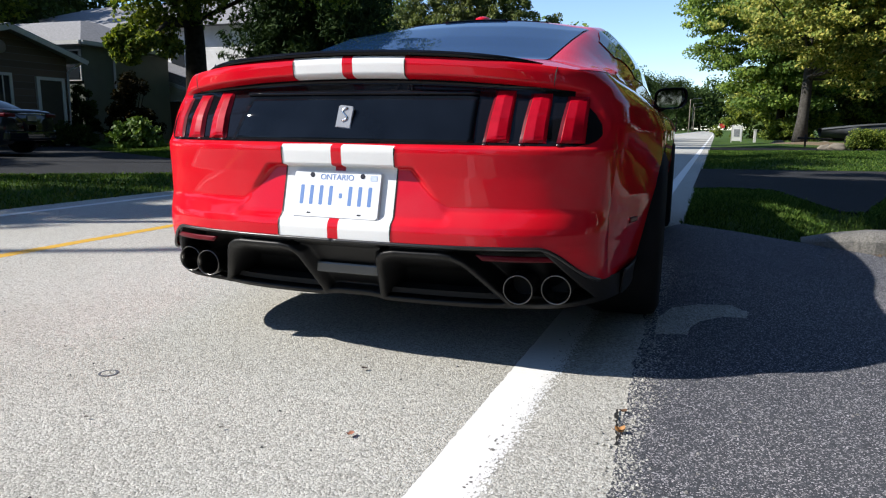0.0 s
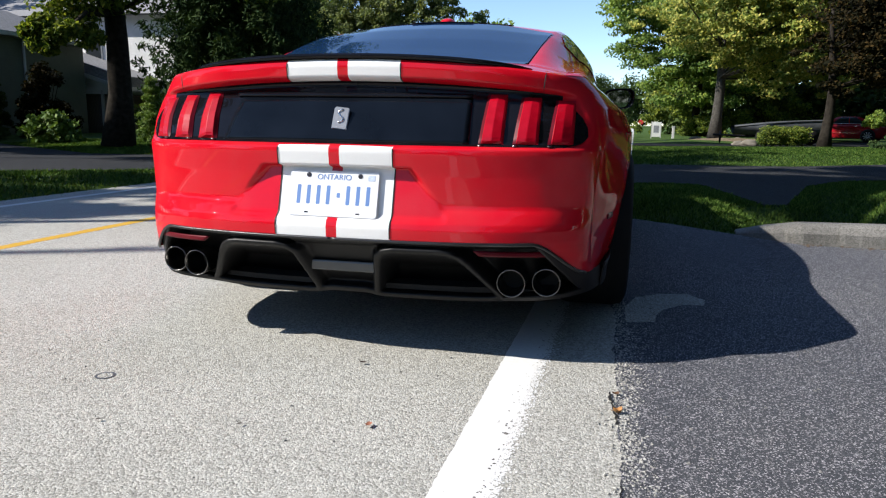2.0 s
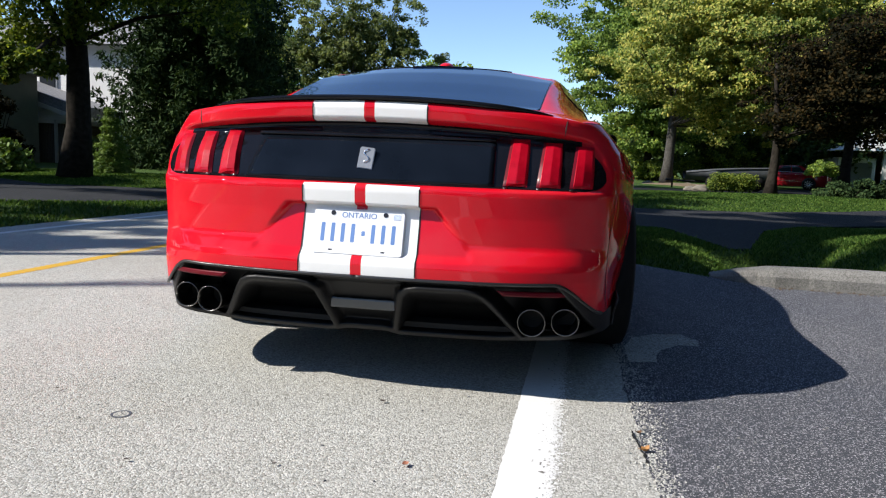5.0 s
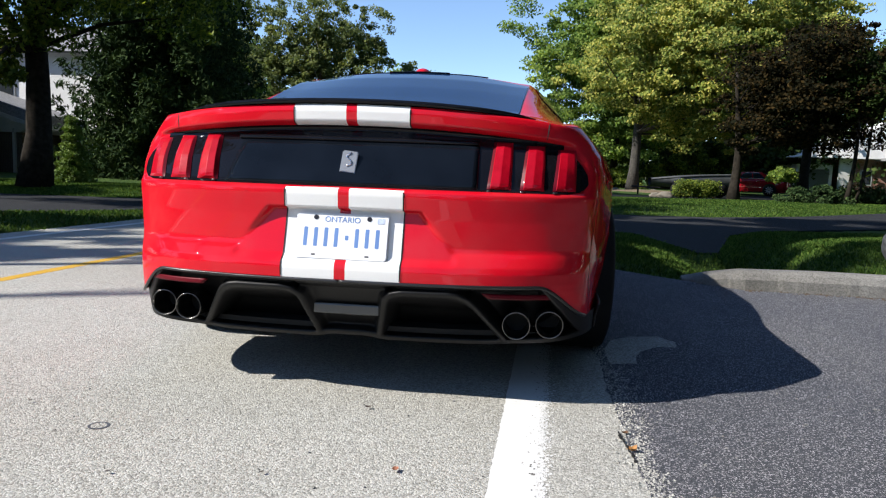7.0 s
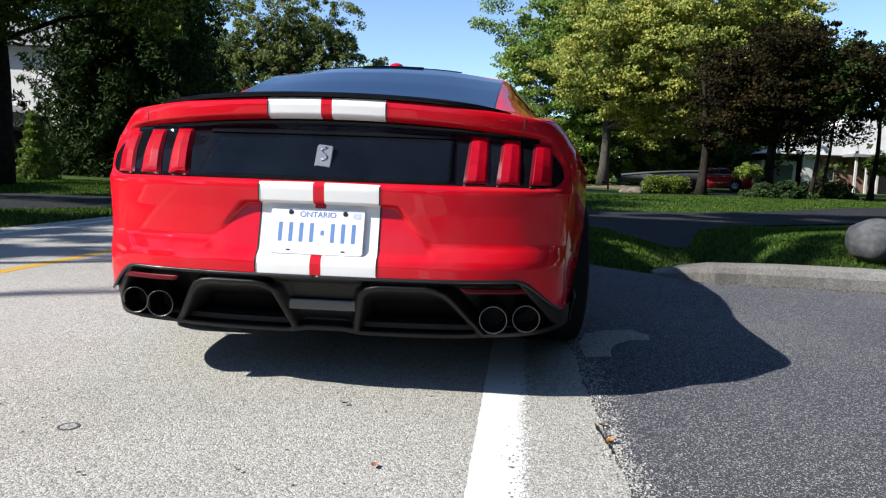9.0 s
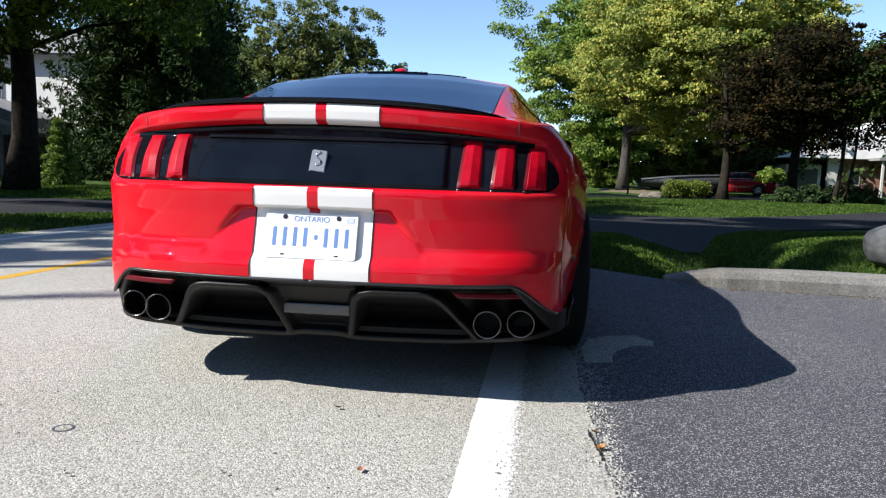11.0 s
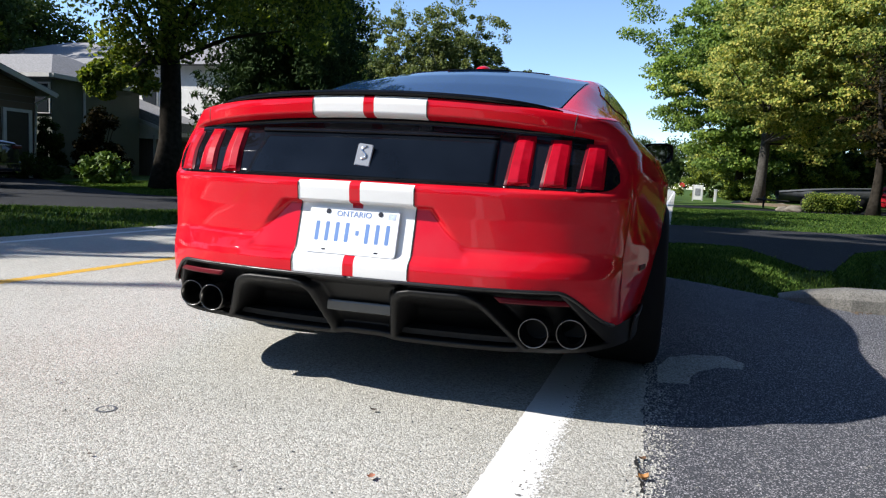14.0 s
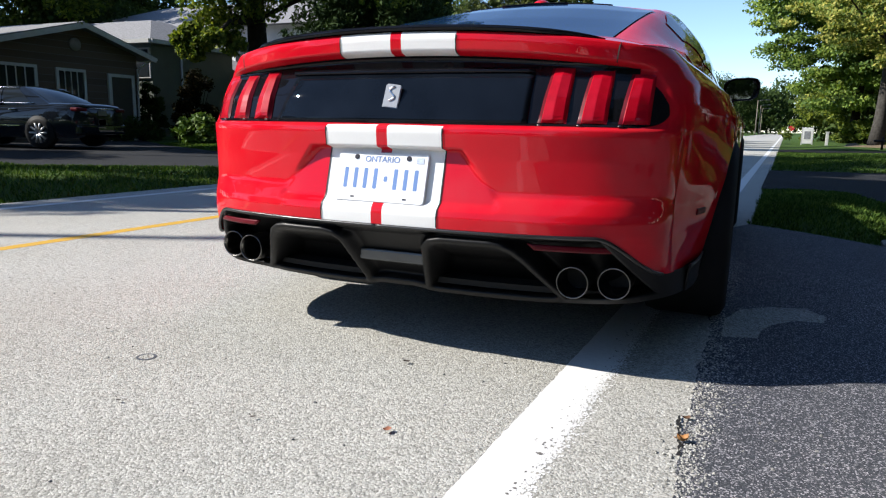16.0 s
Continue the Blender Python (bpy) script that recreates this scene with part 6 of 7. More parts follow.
def side_car(name, m, length, width, height, paintm, label, wheel_r=0.33):
    """A parked saloon, nose along +y of its own frame."""
    car = empty(name)
    L, W, k = length, width / 2, height / 1.46
    rows = [(0.0, 0.15), (0.0, 0.90), (0.012, 0.965), (0.035, 1.0)] + [(t, 1.0) for t in np.linspace(0.06, 0.94, 30)] + [(0.975, 0.99), (0.993, 0.93), (1.0, 0.8), (1.0, 0.15)]
    pts = []
    for t, q in rows:
        deck = float(np.interp(t, [0, 0.03, 0.16, 0.3, 0.66, 0.78, 0.93, 1.0], [1.00, 1.04, 1.05, 1.01, 0.98, 0.95, 0.83, 0.69])) * k
        end = 0.86 + 0.14 * min(1.0, 7 * min(t, 1 - t)) ** 0.6
        for a, z in ((0.90, 0.22), (0.975, 0.38), (1.0, 0.60), (0.985, 0.76), (0.955, 0.87), (0.90, 0.955), (0.80, 1.0), (0.4, 1.015), (0.0, 1.02), (-0.4, 1.015), (-0.80, 1.0), (-0.90, 0.955), (-0.955, 0.87), (-0.985, 0.76), (-1.0, 0.60), (-0.975, 0.38), (-0.90, 0.22)):
            zz = 0.22 + (deck - 0.22) * (z - 0.22) / 0.78
            pts.append((a * W * end * q, (t - 0.5) * L, 0.60 + (zz - 0.60) * q))
    sheet("body", pts, len(rows), 17, paintm, car, flip=True)
    zb, zt = 1.0 * k, 1.43 * k
    br, bf, tr, tf = -0.345 * L, 0.27 * L, -0.165 * L, 0.09 * L
    P = {(i, j): Vector(((0.78 if j < 2 else 0.60) * W / 0.92 * i, (br, bf, tr, tf)[j], (zb, zb, zt, zt)[j])) for i in (-1, 1) for j in range(4)}
    panels = {"rear": ([P[-1, 0], P[1, 0], P[1, 2], P[-1, 2]], 0.05), "front": ([P[1, 1], P[-1, 1], P[-1, 3], P[1, 3]], 0.06),
              "east": ([P[1, 0], P[1, 1], P[1, 3], P[1, 2]], 0.05), "west": ([P[-1, 1], P[-1, 0], P[-1, 2], P[-1, 3]], 0.05)}
    for c, b in panels.values():
        sheet("pillar_panel", patch(c, b), 9, 9, paintm, car)
    sheet("roof", patch([P[-1, 2], P[1, 2], P[1, 3], P[-1, 3]], 0.055), 9, 9, paintm, car)
    sheet("rear_window", patch(*panels["rear"], 0.05, 0.95, 0.06, 0.95, 0.006), 9, 9, M_WINDOW, car)
    sheet("windscreen", patch(*panels["front"], 0.05, 0.95, 0.06, 0.95, 0.006), 9, 9, M_WINDOW, car)
    for side in ("east", "west"):
        c, b = panels[side]
        for u0, u1 in ((0.17, 0.45), (0.475, 0.80)):
            if side == "west":
                u0, u1 = 1 - u1, 1 - u0
            sheet("side_window", patch(c, b, u0, u1, 0.10, 0.90, 0.007), 9, 9, M_WINDOW, car)
        u0, u1 = (0.14, 0.83) if side == "east" else (0.17, 0.86)
        edge = patch(c, b, u0, u1, 0.07, 0.07, 0.012, 2, 12)[:12]
        tube("belt_trim", edge, [0.012] * 12, M_CHROME, car, "chrome strip under the side windows", seg=6)
        edge = patch(c, b, u0, u1, 0.93, 0.93, 0.012, 2, 12)[:12]
        tube("window_trim", edge, [0.010] * 12, M_CHROME, car, "chrome strip over the side windows", seg=6)
    for sgn in (1, -1):
        for y in (-0.29 * L, 0.31 * L):
            tube("wheel_arch", [(sgn * (W - 0.2), y, wheel_r + 0.02), (sgn * (W + 0.006), y, wheel_r + 0.02)], [wheel_r * 1.12] * 2, M_DARK, car, seg=28)
            prof2 = [(-0.1, wheel_r * 0.68), (-0.11, wheel_r * 0.92), (-0.07, wheel_r), (0.07, wheel_r), (0.11, wheel_r * 0.92), (0.10, wheel_r * 0.68)]
            p2 = [(sgn * (W - 0.09) + dx, y + r * math.cos(2 * math.pi * i / 28), wheel_r + r * math.sin(2 * math.pi * i / 28)) for dx, r in prof2 for i in range(29)]
            w = empty("wheel")
            w.parent = car
            sheet("tyre", p2, 6, 29, M_RUBBER, w)
            p3 = [(sgn * (W - 0.09 + dx), y + r * math.cos(2 * math.pi * i / 28), wheel_r + r * math.sin(2 * math.pi * i / 28)) for dx, r in ((0.09, 0.02), (0.10, wheel_r * 0.2), (0.10, wheel_r * 0.62), (0.105, wheel_r * 0.72)) for i in range(29)]
            sheet("rim", p3, 4, 29, M_DARK, w)
            for i in range(10):
                t = 2 * math.pi * i / 10
                tube("spoke", [(sgn * (W + 0.015), y + 0.03 * math.cos(t), wheel_r + 0.03 * math.sin(t)), (sgn * (W + 0.022), y + wheel_r * 0.70 * math.cos(t), wheel_r + wheel_r * 0.70 * math.sin(t))], [0.026, 0.022], M_ALLOY, w, seg=5)
        box("tail_lamp", (sgn * W * 0.70 - 0.17, -0.5 * L - 0.010, 0.86 * k), (sgn * W * 0.70 + 0.16, -0.5 * L + 0.18, 0.95 * k), M_LENSDARK, car, bevel=0.025)
        box("door_handle", (sgn * W * 0.975 - 0.02, -0.16 * L, 0.88 * k), (sgn * W * 0.975 + 0.02, -0.12 * L, 0.91 * k), M_CHROME, car, bevel=0.006)
        box("door_trim", (sgn * W - 0.012, -0.18 * L, 0.50 * k), (sgn * W + 0.008, 0.22 * L, 0.52 * k), M_CHROME, car, "thin chrome strip along the doors")
    box("boot_trim", (-W * 0.45, -0.5 * L - 0.014, 0.93 * k), (W * 0.45, -0.5 * L + 0.02, 0.95 * k), M_CHROME, car, "chrome strip over the number plate", bevel=0.004)
    # grey in place of white: the plate's shade is put into its colour
    box("number_plate", (-0.14, -0.5 * L - 0.014, 0.75), (0.14, -0.5 * L + 0.02, 0.87), M_SILVER, car)
    box("bumper", (-W * 0.86, -0.5 * L - 0.03, 0.30), (W * 0.86, -0.5 * L + 0.14, 0.54), paintm, car, bevel=0.06, seg=4)
    car.matrix_world = m
    return tagged(car, label, "car")


side_car("parked_car", pose(-15.40, 9.63, 0.05, 0, 0, 101), 4.6, 1.84, 1.41, M_SEDAN, "slate blue saloon parked on the driveway")
side_car("parked_car", pose(14.45, 41.8, 0.06, 0, 0, 60), 4.3, 1.74, 1.42, M_CARRED, "dark red hatchback parked behind the hedge")


def boat_trailer():
    """Long low grey hull on a trailer behind the hedge."""
    t = empty("trailer")
    pts, rows = [], 14
    for i in range(rows):
        u = i / (rows - 1)
        x = 6.4 + 3.6 * u
        w = 0.95 * min(1.0, 0.35 + 2.2 * u) ** 0.7
        top = 0.86 + 0.28 * u + 0.05 * math.sin(3 * u)
        keel = 0.52 - 0.10 * smooth01(0.0, 0.4, u)
        for dy, z in ((-0.25, keel), (-0.75, keel + 0.10), (-1.0, keel + 0.26), (-1.04, top - 0.06), (-0.98, top), (0.98, top), (1.04, top - 0.06), (1.0, keel + 0.26), (0.75, keel + 0.10), (0.25, keel)):
            pts.append((x, 30.5 + dy * w, z))
    sheet("hull", pts, rows, 10, M_HULL, t, "dull grey hull darkened for shade")
    tube("rub_rail", [(6.4 + 3.6 * u, 30.5 - 1.05 * 0.95 * min(1.0, 0.35 + 2.2 * u) ** 0.7, 0.82 + 0.28 * u + 0.05 * math.sin(3 * u)) for u in np.linspace(0, 1, 10)], [0.03] * 10, M_HULL, t, seg=6)
    tube("drawbar", [(5.6, 30.5, 0.45), (7.0, 30.5, 0.42), (9.9, 30.5, 0.42)], [0.05] * 3, M_DARK, t, seg=6)
    tube("jack", [(5.9, 30.5, 0.1), (5.9, 30.5, 0.6)], [0.04, 0.04], M_DARK, t, seg=6)
    for x in (7.5, 9.3):
        tube("wheel", [(x, 29.55, 0.40), (x, 29.75, 0.40)], [0.31, 0.31], M_RUBBER, t, seg=20)
    return tagged(t, "long low grey boat hull on a trailer in shade", "trailer")


boat_trailer()


# ---- hedges and bushes ----
def hedge(lo, hi, leaves, leaf, material, label, seed):
    rng = np.random.default_rng(seed)
    h = empty("hedge")
    lo, hi = np.array(lo, float), np.array(hi, float)
    c = lo + (hi - lo) * rng.random((90, 3))
    quad_mesh("foliage", leaf_cloud(c, np.full(90, 0.26), leaves, leaf, rng), material, h)
    for k in range(6):
        x = lo[0] + (hi[0] - lo[0]) * (k + 0.5) / 6
        tube("stem", [(x, (lo[1] + hi[1]) / 2, 0), (x + 0.05, (lo[1] + hi[1]) / 2, hi[2] * 0.8)], [0.03, 0.012], M_BARK, h, seg=5)
    return tagged(h, label, "hedge")


bush((18.30, 30.0, 1.31), (1.1, 1.0, 1.1), 6000, 0.12, M_LEAF, "sunlit bright green shrub beyond the slim trees", 79)
hedge((7.0, 26.9, 0.22), (8.55, 27.8, 0.72), 14000, 0.07, M_LEAFMID, "clipped low box hedge on the lawn edge", 71)
bush((11.55, 28.5, 0.95), (0.72, 0.6, 0.62), 7000, 0.09, M_LEAF, "round clipped green shrub on a bare stem", 72)

# dark needle colour on these two shrubs stands in for shade
bush((11.2, 24.6, 0.1), (1.5, 0.9, 0.75), 6000, 0.10, M_NEEDLEDARK, "spreading shrub given dark needles for shade", 73)
bush((13.8, 26.6, 0.1), (1.8, 0.9, 0.8), 6000, 0.10, M_NEEDLEDARK, "spreading shrub given dark needles for shade", 74)
bush((-14.5, 14.68, 0.1), (0.8, 0.8, 0.85), 2600, 0.17, M_NEEDLE, "pale green hydrangea bush by the house", 75)
bush((-18.0, 15.6, 0.1), (0.7, 1.1, 0.7), 4000, 0.09, M_LEAFDARK, "dark low shrub under the house wall", 76)
# shrub added over a sunlit wall strip that should lie in shade
bush((-19.2, 17.25, 0.1), (0.6, 0.6, 2.5), 8000, 0.10, M_LEAFDARK, "tall dark shrub added to cover a wall between two houses", 81)
bush((-18.0, 18.3, 0.25), (1.0, 1.2, 2.5), 9000, 0.12, M_LEAFRED, "dark bronze shrub against the green wall", 77)
for i, (x, y, w, h) in enumerate([(8, 48, 3.0, 4.2), (12, 49, 3.4, 4.6), (15.0, 52, 2.6, 4.6), (40, 60, 4.0, 4.5), (6.0, 56, 3.0, 4.6), (43, 54, 5.0, 5.0)]):
    bush((x, y, 0.1), (w, 1.4, h), 7000, 0.2, M_LEAFMID, "dark understorey shrub at the woods edge", 180 + i, 60)
bush((7.4, 46.0, 0.1), (1.6, 1.0, 1.9), 7000, 0.14, M_LEAFMID, "leafy green shrub under the maple", 78)


# ---- street furniture ----
def street_lamp(x, y, h):
    p = empty("street_lamp")
    tube("pole", [(x, y, 0), (x, y, h * 0.5), (x, y, h)], [0.11, 0.09, 0.06], M_WOODPOLE, p)
    tube("arm", [(x, y, h - 0.2), (x + 0.9, y, h + 0.1), (x + 1.7, y, h + 0.12)], [0.05, 0.04, 0.035], M_STEEL, p, seg=6)
    box("lamp_head", (x + 1.5, y - 0.14, h + 0.03), (x + 2.3, y + 0.14, h + 0.18), M_STEEL, p, bevel=0.04)
    return tagged(p, "slim street lamp with a curved arm", "street lamp", "street lamps")


for x, y in ((2.2, 165), (3.2, 195), (4.0, 225)):
    street_lamp(x, y, 7.5)


def sign_board():
    s = empty("sign_board")
    for dx in (-0.27, 0.27):
        box("post", (4.00 + dx - 0.025, 42, 0), (4.00 + dx + 0.025, 42.05, 1.03), M_TRIM, s)
    box("panel", (3.75, 42.005, 0.12), (4.25, 42.035, 1.00), M_SIDINGWHITE, s, "white sign panel", 0.008)
    box("notice", (3.85, 41.992, 0.38), (4.15, 42.0, 0.80), simple("notice_grey", (0.22, 0.23, 0.25), 0.5, var=0.4, scale=9), s)
    return tagged(s, "white framed sign board at the roadside", "sign")


def marker_post():
    p = empty("marker_post")
    box("post", (4.65, 38.95, 0), (4.79, 39.07, 0.75), M_TRIM, p, "", 0.015)
    box("cap", (4.63, 38.93, 0.75), (4.81, 39.09, 0.79), M_TRIM, p, "", 0.01)
    return tagged(p, "short pale wooden post at the edge of the lawn", "post")


marker_post()
sign_board()


def stop_sign():
    s = empty("stop_sign")
    tube("post", [(6.3, 105, 0), (6.3, 105, 1.5)], [0.04, 0.04], M_STEEL, s, seg=6)
    slab("plate", [(0.38 * math.cos(radians(22.5 + 45 * k)), 0.38 * math.sin(radians(22.5 + 45 * k))) for k in range(8)], 0.01, M_SIGNRED, s, pose(6.3, 104.9, 1.3))
    return tagged(s, "red octagonal traffic sign on a post", "sign")


stop_sign()


# ---- ground cover and small things ----
def grass_patch(name, n, x0, x1, y0, y1, h, seed, label):
    """Single blades on the lawn, thick enough to hide the soil."""
    rng = np.random.default_rng(seed)
    x, y = rng.uniform(x0, x1, n), rng.uniform(y0, y1, n)
    d = lawn_amount(x, y)
    ok = d > rng.uniform(-0.03, 0.06, n)
    behind = np.where((x > 1.8) & (x < 5.6), np.interp(x, [1.84, 2.2, 3.3, 4.2, 5.2], [3.36, 3.22, 3.13, 2.98, 2.76]), -99)
    ok &= y > behind
    x, y = x[ok], y[ok]
    z = ground_z(x, y)
    k = len(x)
    ang, hh = rng.uniform(0, 2 * np.pi, k), h * rng.uniform(0.5, 1.35, k)
    dx, dy = np.cos(ang), np.sin(ang)
    w = 0.0045 + 0.0012 * np.hypot(x, y) * 0.5
    bend = rng.normal(size=(k, 2)) * (0.4 * hh)[:, None]
    p = np.stack([x, y, z - 0.01], 1)
    side = np.stack([dx * w, dy * w, 0 * w], 1)
    mid = p + np.stack([bend[:, 0] * 0.35, bend[:, 1] * 0.35, hh * 0.6], 1)
    tip = p + np.stack([bend[:, 0], bend[:, 1], hh], 1)
    verts = np.stack([p - side, p + side, mid + side * 0.7, tip], 1).reshape(-1, 3)
    o = quad_mesh(name, verts, M_GRASSBLADE)
    return tagged(o, label, "grass", kind="stuff")


grass_patch("verge_grass", 150000, 0.95, 9.0, 2.7, 9.5, 0.040, 201, "ragged green verge grass beside the apron")
grass_patch("lawn_grass", 90000, 1.2, 16.0, 12.3, 27.0, 0.045, 202, "mown green lawn grass beyond the driveway")
grass_patch("west_grass", 120000, -16.0, -4.2, 1.5, 16.0, 0.05, 203, "shaded green lawn grass along the west verge")


def crumbs(name, pts, size, material, seed, label):
    """Loose chips and grit lying on the paving."""
    rng = np.random.default_rng(seed)
    verts, faces = [], []
    tet = np.array([(-1, -0.8, 0), (1, -0.7, 0), (0.7, 0.9, 0), (-0.8, 0.8, 0), (-0.4, -0.3, 0.8), (0.5, -0.2, 0.9), (0.1, 0.4, 0.7)])
    fs = [(0, 1, 5, 4), (1, 2, 6, 5), (2, 3, 6), (3, 0, 4, 6), (4, 5, 6)]
    for x, y, z in pts:
        s = size * rng.uniform(0.4, 1.5)
        a = rng.uniform(0, 6.28)
        rot = np.array([[math.cos(a), -math.sin(a), 0], [math.sin(a), math.cos(a), 0], [0, 0, 1]])
        base = len(verts)
        verts += list((tet * rng.uniform(0.7, 1.2, 3) * s) @ rot.T + (x, y, z))
        faces += [[base + i for i in f] for f in fs]
    o = ob_from(name, verts, faces, material)
    return tagged(o, label, "grit", kind="stuff")


_g = np.random.default_rng(7)
crumbs("edge_grit", [(0.912 + _g.normal() * 0.022, y, 0.002) for y in _g.uniform(-1.2, 3.0, 600)], 0.0036, M_ROAD, 7, "pale loose grit along the asphalt edge")
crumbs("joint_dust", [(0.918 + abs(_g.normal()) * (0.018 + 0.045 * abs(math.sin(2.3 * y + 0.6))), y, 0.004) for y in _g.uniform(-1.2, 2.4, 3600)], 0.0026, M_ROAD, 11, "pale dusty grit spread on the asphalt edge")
crumbs("apron_chips", [(_g.uniform(0.95, 3.2), _g.uniform(-1.0, 2.6), 0.004) for _ in range(700)], 0.0035, M_CONCRETE, 8, "pale stone chips on the dark asphalt")
# pale grit laid in the outline of a reflected patch of light
LIGHT_PATCH = [(0.965, 0.71), (1.08, 0.74), (1.09, 0.84), (1.13, 0.95), (1.22, 1.06), (1.31, 1.07), (1.33, 1.17), (1.26, 1.27), (1.13, 1.23), (1.02, 1.13), (0.97, 0.95)]
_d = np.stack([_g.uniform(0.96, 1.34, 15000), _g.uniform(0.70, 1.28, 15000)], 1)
_d = _d[inside(LIGHT_PATCH, _d[:, 0], _d[:, 1])]
crumbs("light_patch_grit", [(x, y, 0.004) for x, y in _d[:6500]], 0.0030, M_ROAD, 12, "pale grit standing in for a light patch beside the wheel")
crumbs("road_chips", [(_g.uniform(-2.2, 0.9), _g.uniform(-1.1, 2.2), 0.0) for _ in range(150)], 0.0028, M_ASPHALT, 9, "dark loose chips on the pale road")
crumbs("kerb_litter", [(x, np.interp(x, [2.2, 2.7, 3.3, 4.2, 5.2], [2.98, 2.93, 2.89, 2.74, 2.5]) - abs(_g.normal()) * 0.05, 0.005) for x in _g.uniform(2.2, 5.0, 200)], 0.008, M_LITTER, 10, "brown leaf litter along the kerb foot")


def edge_crack(pts, width, seed, label, z=0.0065):
    """An open crack: a dark jagged strip sunk between paving edges."""
    rng = random.Random(seed)
    verts = []
    for x, y in pts:
        w = width * rng.uniform(0.3, 1.3)
        verts += [(x - w, y, z), (x + w, y, z)]
    o = ob_from("crack", verts, [[2 * i, 2 * i + 1, 2 * i + 3, 2 * i + 2] for i in range(len(pts) - 1)], M_DARK)
    return tagged(o, label, "crack", kind="structure")


_r = random.Random(4)
edge_crack([(0.905 + 0.010 * math.sin(9 * y) + _r.uniform(-0.006, 0.006), y) for y in np.arange(-1.1, -0.62, 0.012)], 0.0020, 1, "dark open crack along the asphalt joint")
edge_crack([(0.903 + 0.008 * math.sin(17 * y) + _r.uniform(-0.004, 0.004), y) for y in np.arange(-0.30, -0.06, 0.012)], 0.004, 2, "short dark crack by the asphalt joint")


def dry_leaf(x, y, size, rz, curl, label, material=None):
    """A curled fallen leaf with a stalk."""
    leaf = empty("fallen_leaf")
    verts, n = [], 7
    for i in range(n):
        t = i / (n - 1)
        w = size * 0.42 * math.sin(math.pi * (0.08 + 0.84 * t)) * (1 + 0.25 * math.sin(9 * t))
        for u in (-1, -0.4, 0.4, 1):
            verts.append(((t - 0.5) * size, u * w, 0.004 + curl * size * (u * u * 0.35 + (t - 0.5) ** 2)))
    sheet("blade", verts, n, 4, material or M_DRYLEAF, leaf)
    tube("stalk", [(-0.5 * size, 0, 0.01), (-0.75 * size, 0.02 * size, 0.014)], [0.0014, 0.001], material or M_DRYLEAF, leaf, seg=5)
    leaf.matrix_world = pose(x, y, 0.004, 0, 0, rz)
    return tagged(leaf, label, "leaf")


dry_leaf(0.913, -0.225, 0.027, 20, 1.1, "curled orange-brown fallen leaf on the asphalt joint")
dry_leaf(0.912, -0.09, 0.020, 35, 0.6, "narrow brown fallen leaf on the asphalt joint", simple("brown_leaf", (0.12, 0.06, 0.03), 0.8, var=0.4, scale=70))
dry_leaf(0.276, -0.47, 0.022, 80, 0.3, "small reddish fallen leaf on the road", simple("red_leaf", (0.30, 0.12, 0.07), 0.8))
dry_leaf(0.104, -0.03, 0.020, 10, 0.3, "tiny dark fallen leaf on the road", simple("dark_leaf", (0.05, 0.035, 0.03), 0.8))
dry_leaf(1.45, -0.62, 0.022, 60, 0.5, "small reddish fallen leaf on the asphalt", simple("rust_leaf", (0.30, 0.13, 0.07), 0.8))
for k, (x, y) in enumerate([(-0.42, -0.62), (-0.05, -0.55), (-0.95, -0.20)]):
    dry_leaf(x, y, 0.013, 50 * k, 0.2, "speck of dark leaf on the road", simple("speck", (0.09, 0.08, 0.07), 0.8))


def survey_cap():
    """A small metal marker set in the road, with a dark tar ring."""
    cap = empty("survey_marker")
    for name, r0, r1, z, mt in (("tar_ring", 0.0215, 0.030, 0.0016, M_RING), ("cap", 0.0, 0.022, 0.0014, M_ROAD)):
        n = 28
        verts = [(-0.63 + r * math.cos(2 * math.pi * i / n), -0.335 + r * math.sin(2 * math.pi * i / n), z) for j, r in enumerate((r0 + 0.0005, r1)) for i in range(n + 1)]
        sheet(name, verts, 2, n + 1, mt, cap)
    return tagged(cap, "small round survey marker ringed with tar in the road", "marker")


survey_cap()


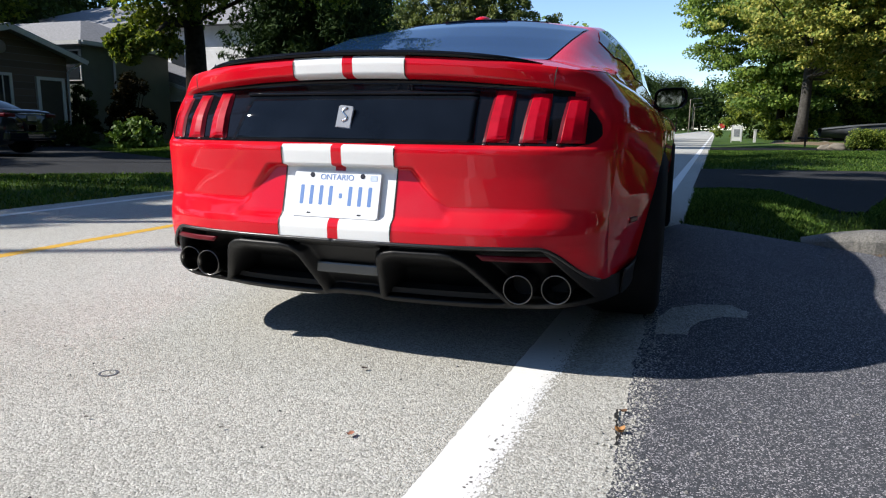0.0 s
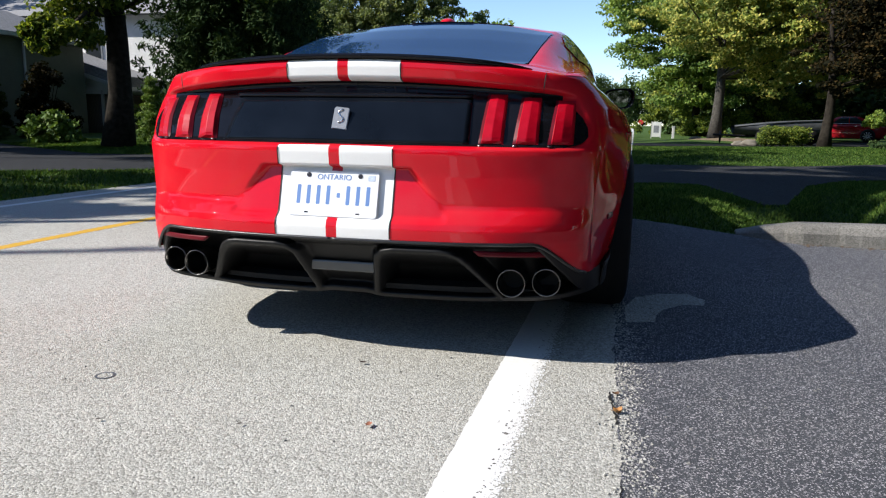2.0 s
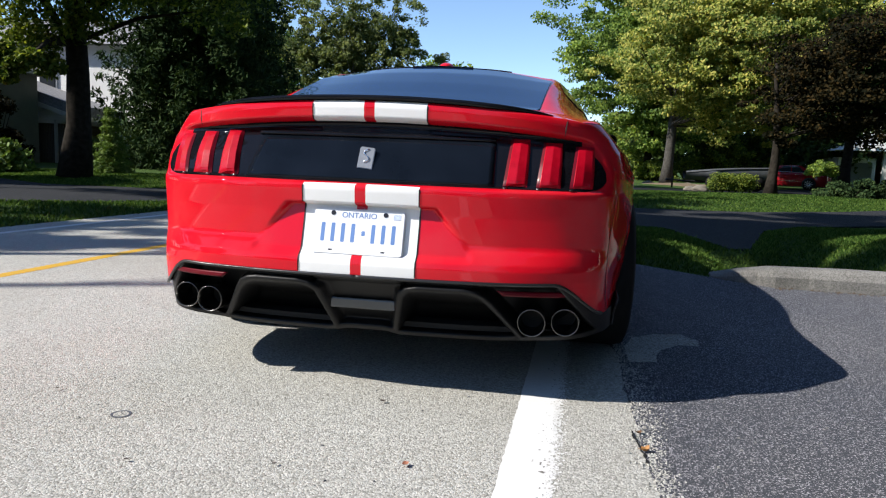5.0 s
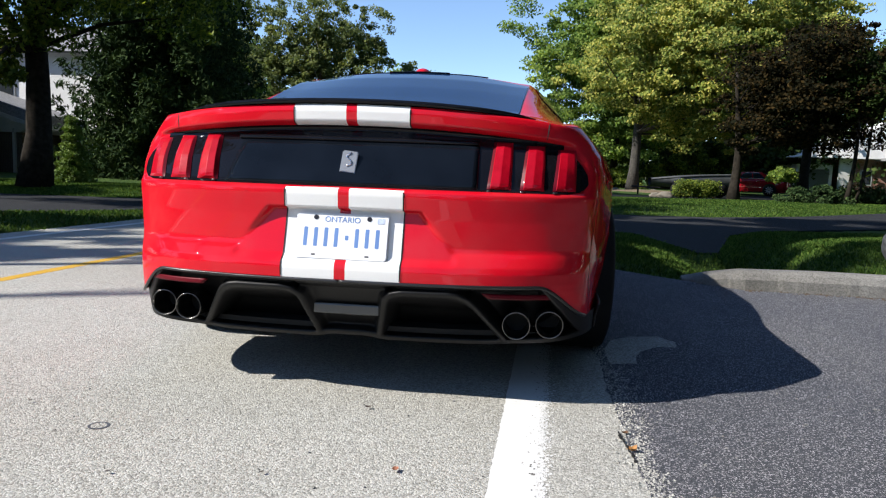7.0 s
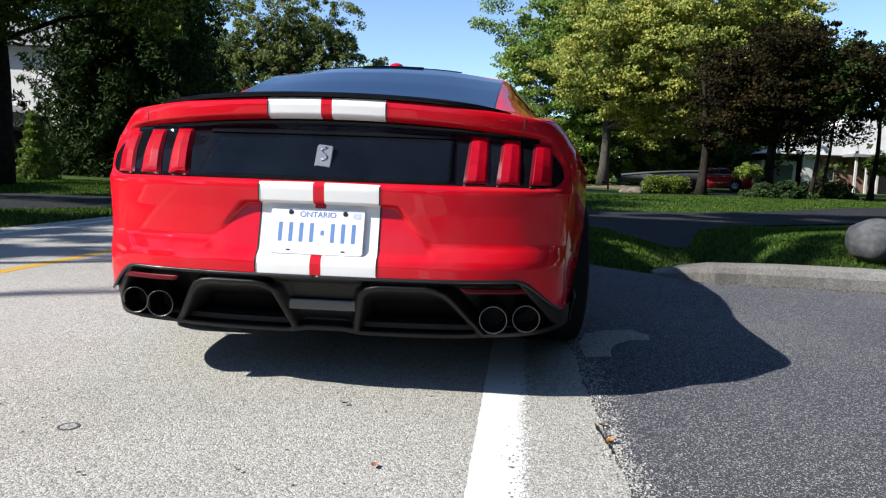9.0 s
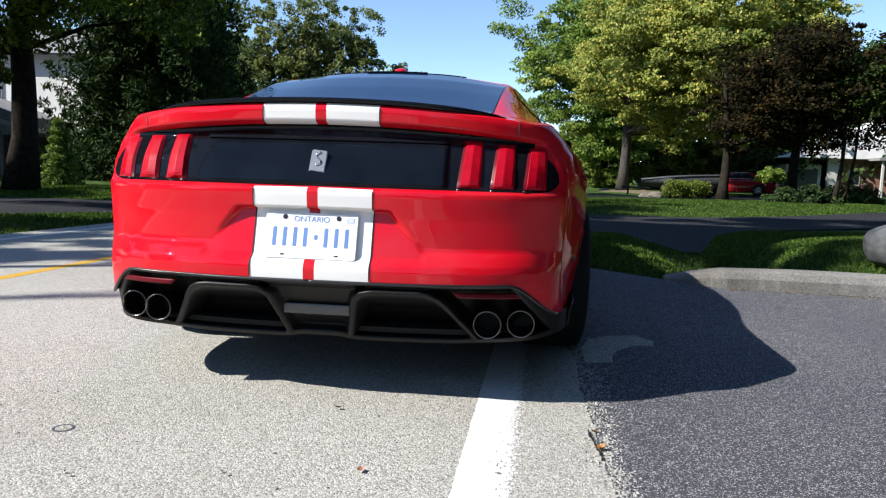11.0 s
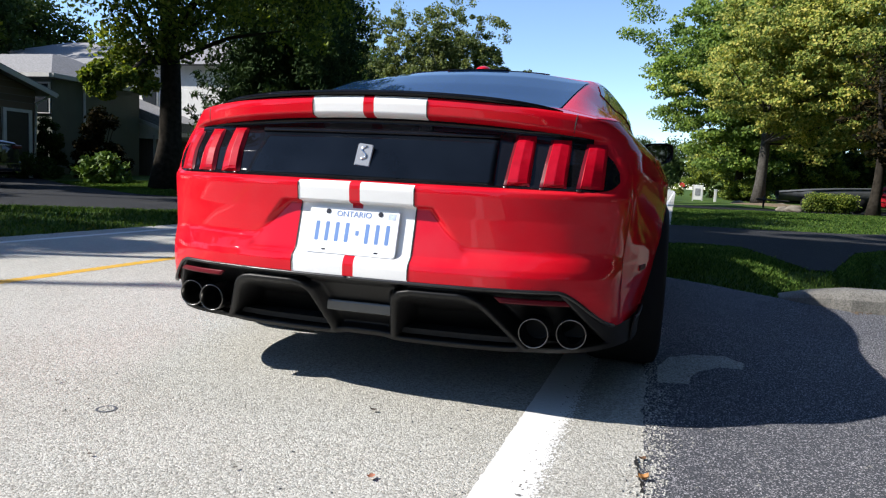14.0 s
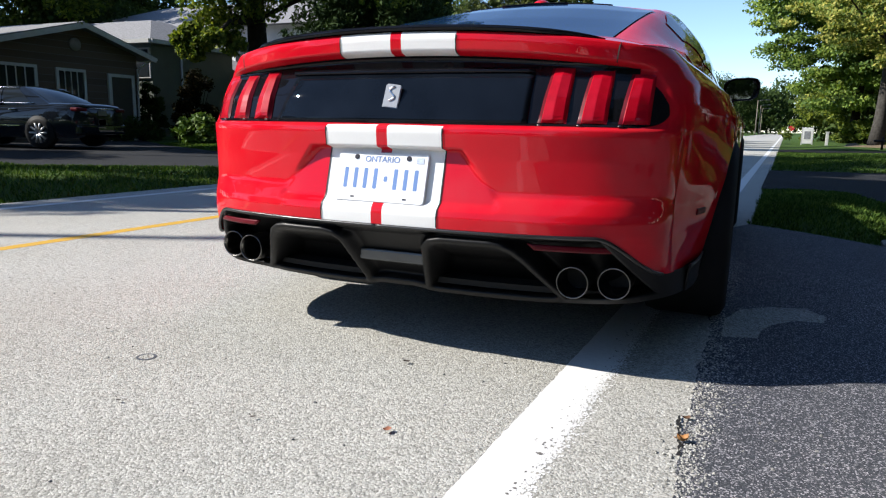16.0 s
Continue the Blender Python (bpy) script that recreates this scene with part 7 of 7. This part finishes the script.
def soil_bed(x, y, rx, ry, seed, label):
    """Low uneven mound of soil and leaf litter round a trunk."""
    verts, n, m = [], 9, 40
    for i in range(n):
        r = i / (n - 1)
        for k in range(m + 1):
            a = 2 * math.pi * (k % m) / m
            q = r * (1 + 0.16 * noise.noise((math.cos(a) * 1.4 + seed, math.sin(a) * 1.4, 0)))
            px, py = x + rx * q * math.cos(a), y + ry * q * math.sin(a)
            verts.append((px, py, 0.06 + 0.17 * (1 - r * r) + 0.03 * noise.noise((px * 2, py * 2, 1))))
    o = ob_from("soil_bed", verts, grid_faces(n, m + 1), M_SOIL, None, "", True)
    return tagged(o, label, "soil", kind="structure")


soil_bed(7.3, 35.4, 3.0, 2.0, 3, "tan soil and leaf litter round the maple trunk")


def scatter_rocks():
    for k, (x, y, s) in enumerate([(6.6, 27.6, 0.26), (6.2, 27.9, 0.18), (5.6, 36.2, 0.24), (7.6, 36.0, 0.2)]):
        bm = bmesh.new()
        bmesh.ops.create_icosphere(bm, subdivisions=3, radius=1.0)
        for v in bm.verts:
            q = 1 + 0.35 * noise.noise(v.co * 1.3 + Vector((k * 5, 0, 0)))
            v.co = Vector((v.co.x * s * 1.3 * q + x, v.co.y * s * q + y, v.co.z * s * 0.7 * q + 0.12))
        tagged(part("rock", bm, simple("field_stone", (0.17, 0.15, 0.12), 0.9, var=0.35, scale=5, bumps=0.6, bscale=30), None, "", True), "tan weathered field stone on the lawn edge", "rock", group="field stones")


scatter_rocks()


def boulder():
    """Rounded grey boulder sunk a little into the verge."""
    bm = bmesh.new()
    bmesh.ops.create_icosphere(bm, subdivisions=4, radius=1.0)
    for v in bm.verts:
        q = 1 + 0.10 * noise.noise(v.co * 1.6 + Vector((3, 1, 0))) + 0.03 * noise.noise(v.co * 5)
        v.co = Vector((v.co.x * 0.24 * q + 3.81, v.co.y * 0.22 * q + 3.88, v.co.z * 0.19 * q + 0.29))
    o = part("boulder", bm, simple("grey_granite", (0.075, 0.08, 0.085), 0.85, var=0.45, scale=14, bumps=0.6, bscale=70), None, "", True)
    return tagged(o, "round grey granite boulder on the grass verge", "rock")


boulder()
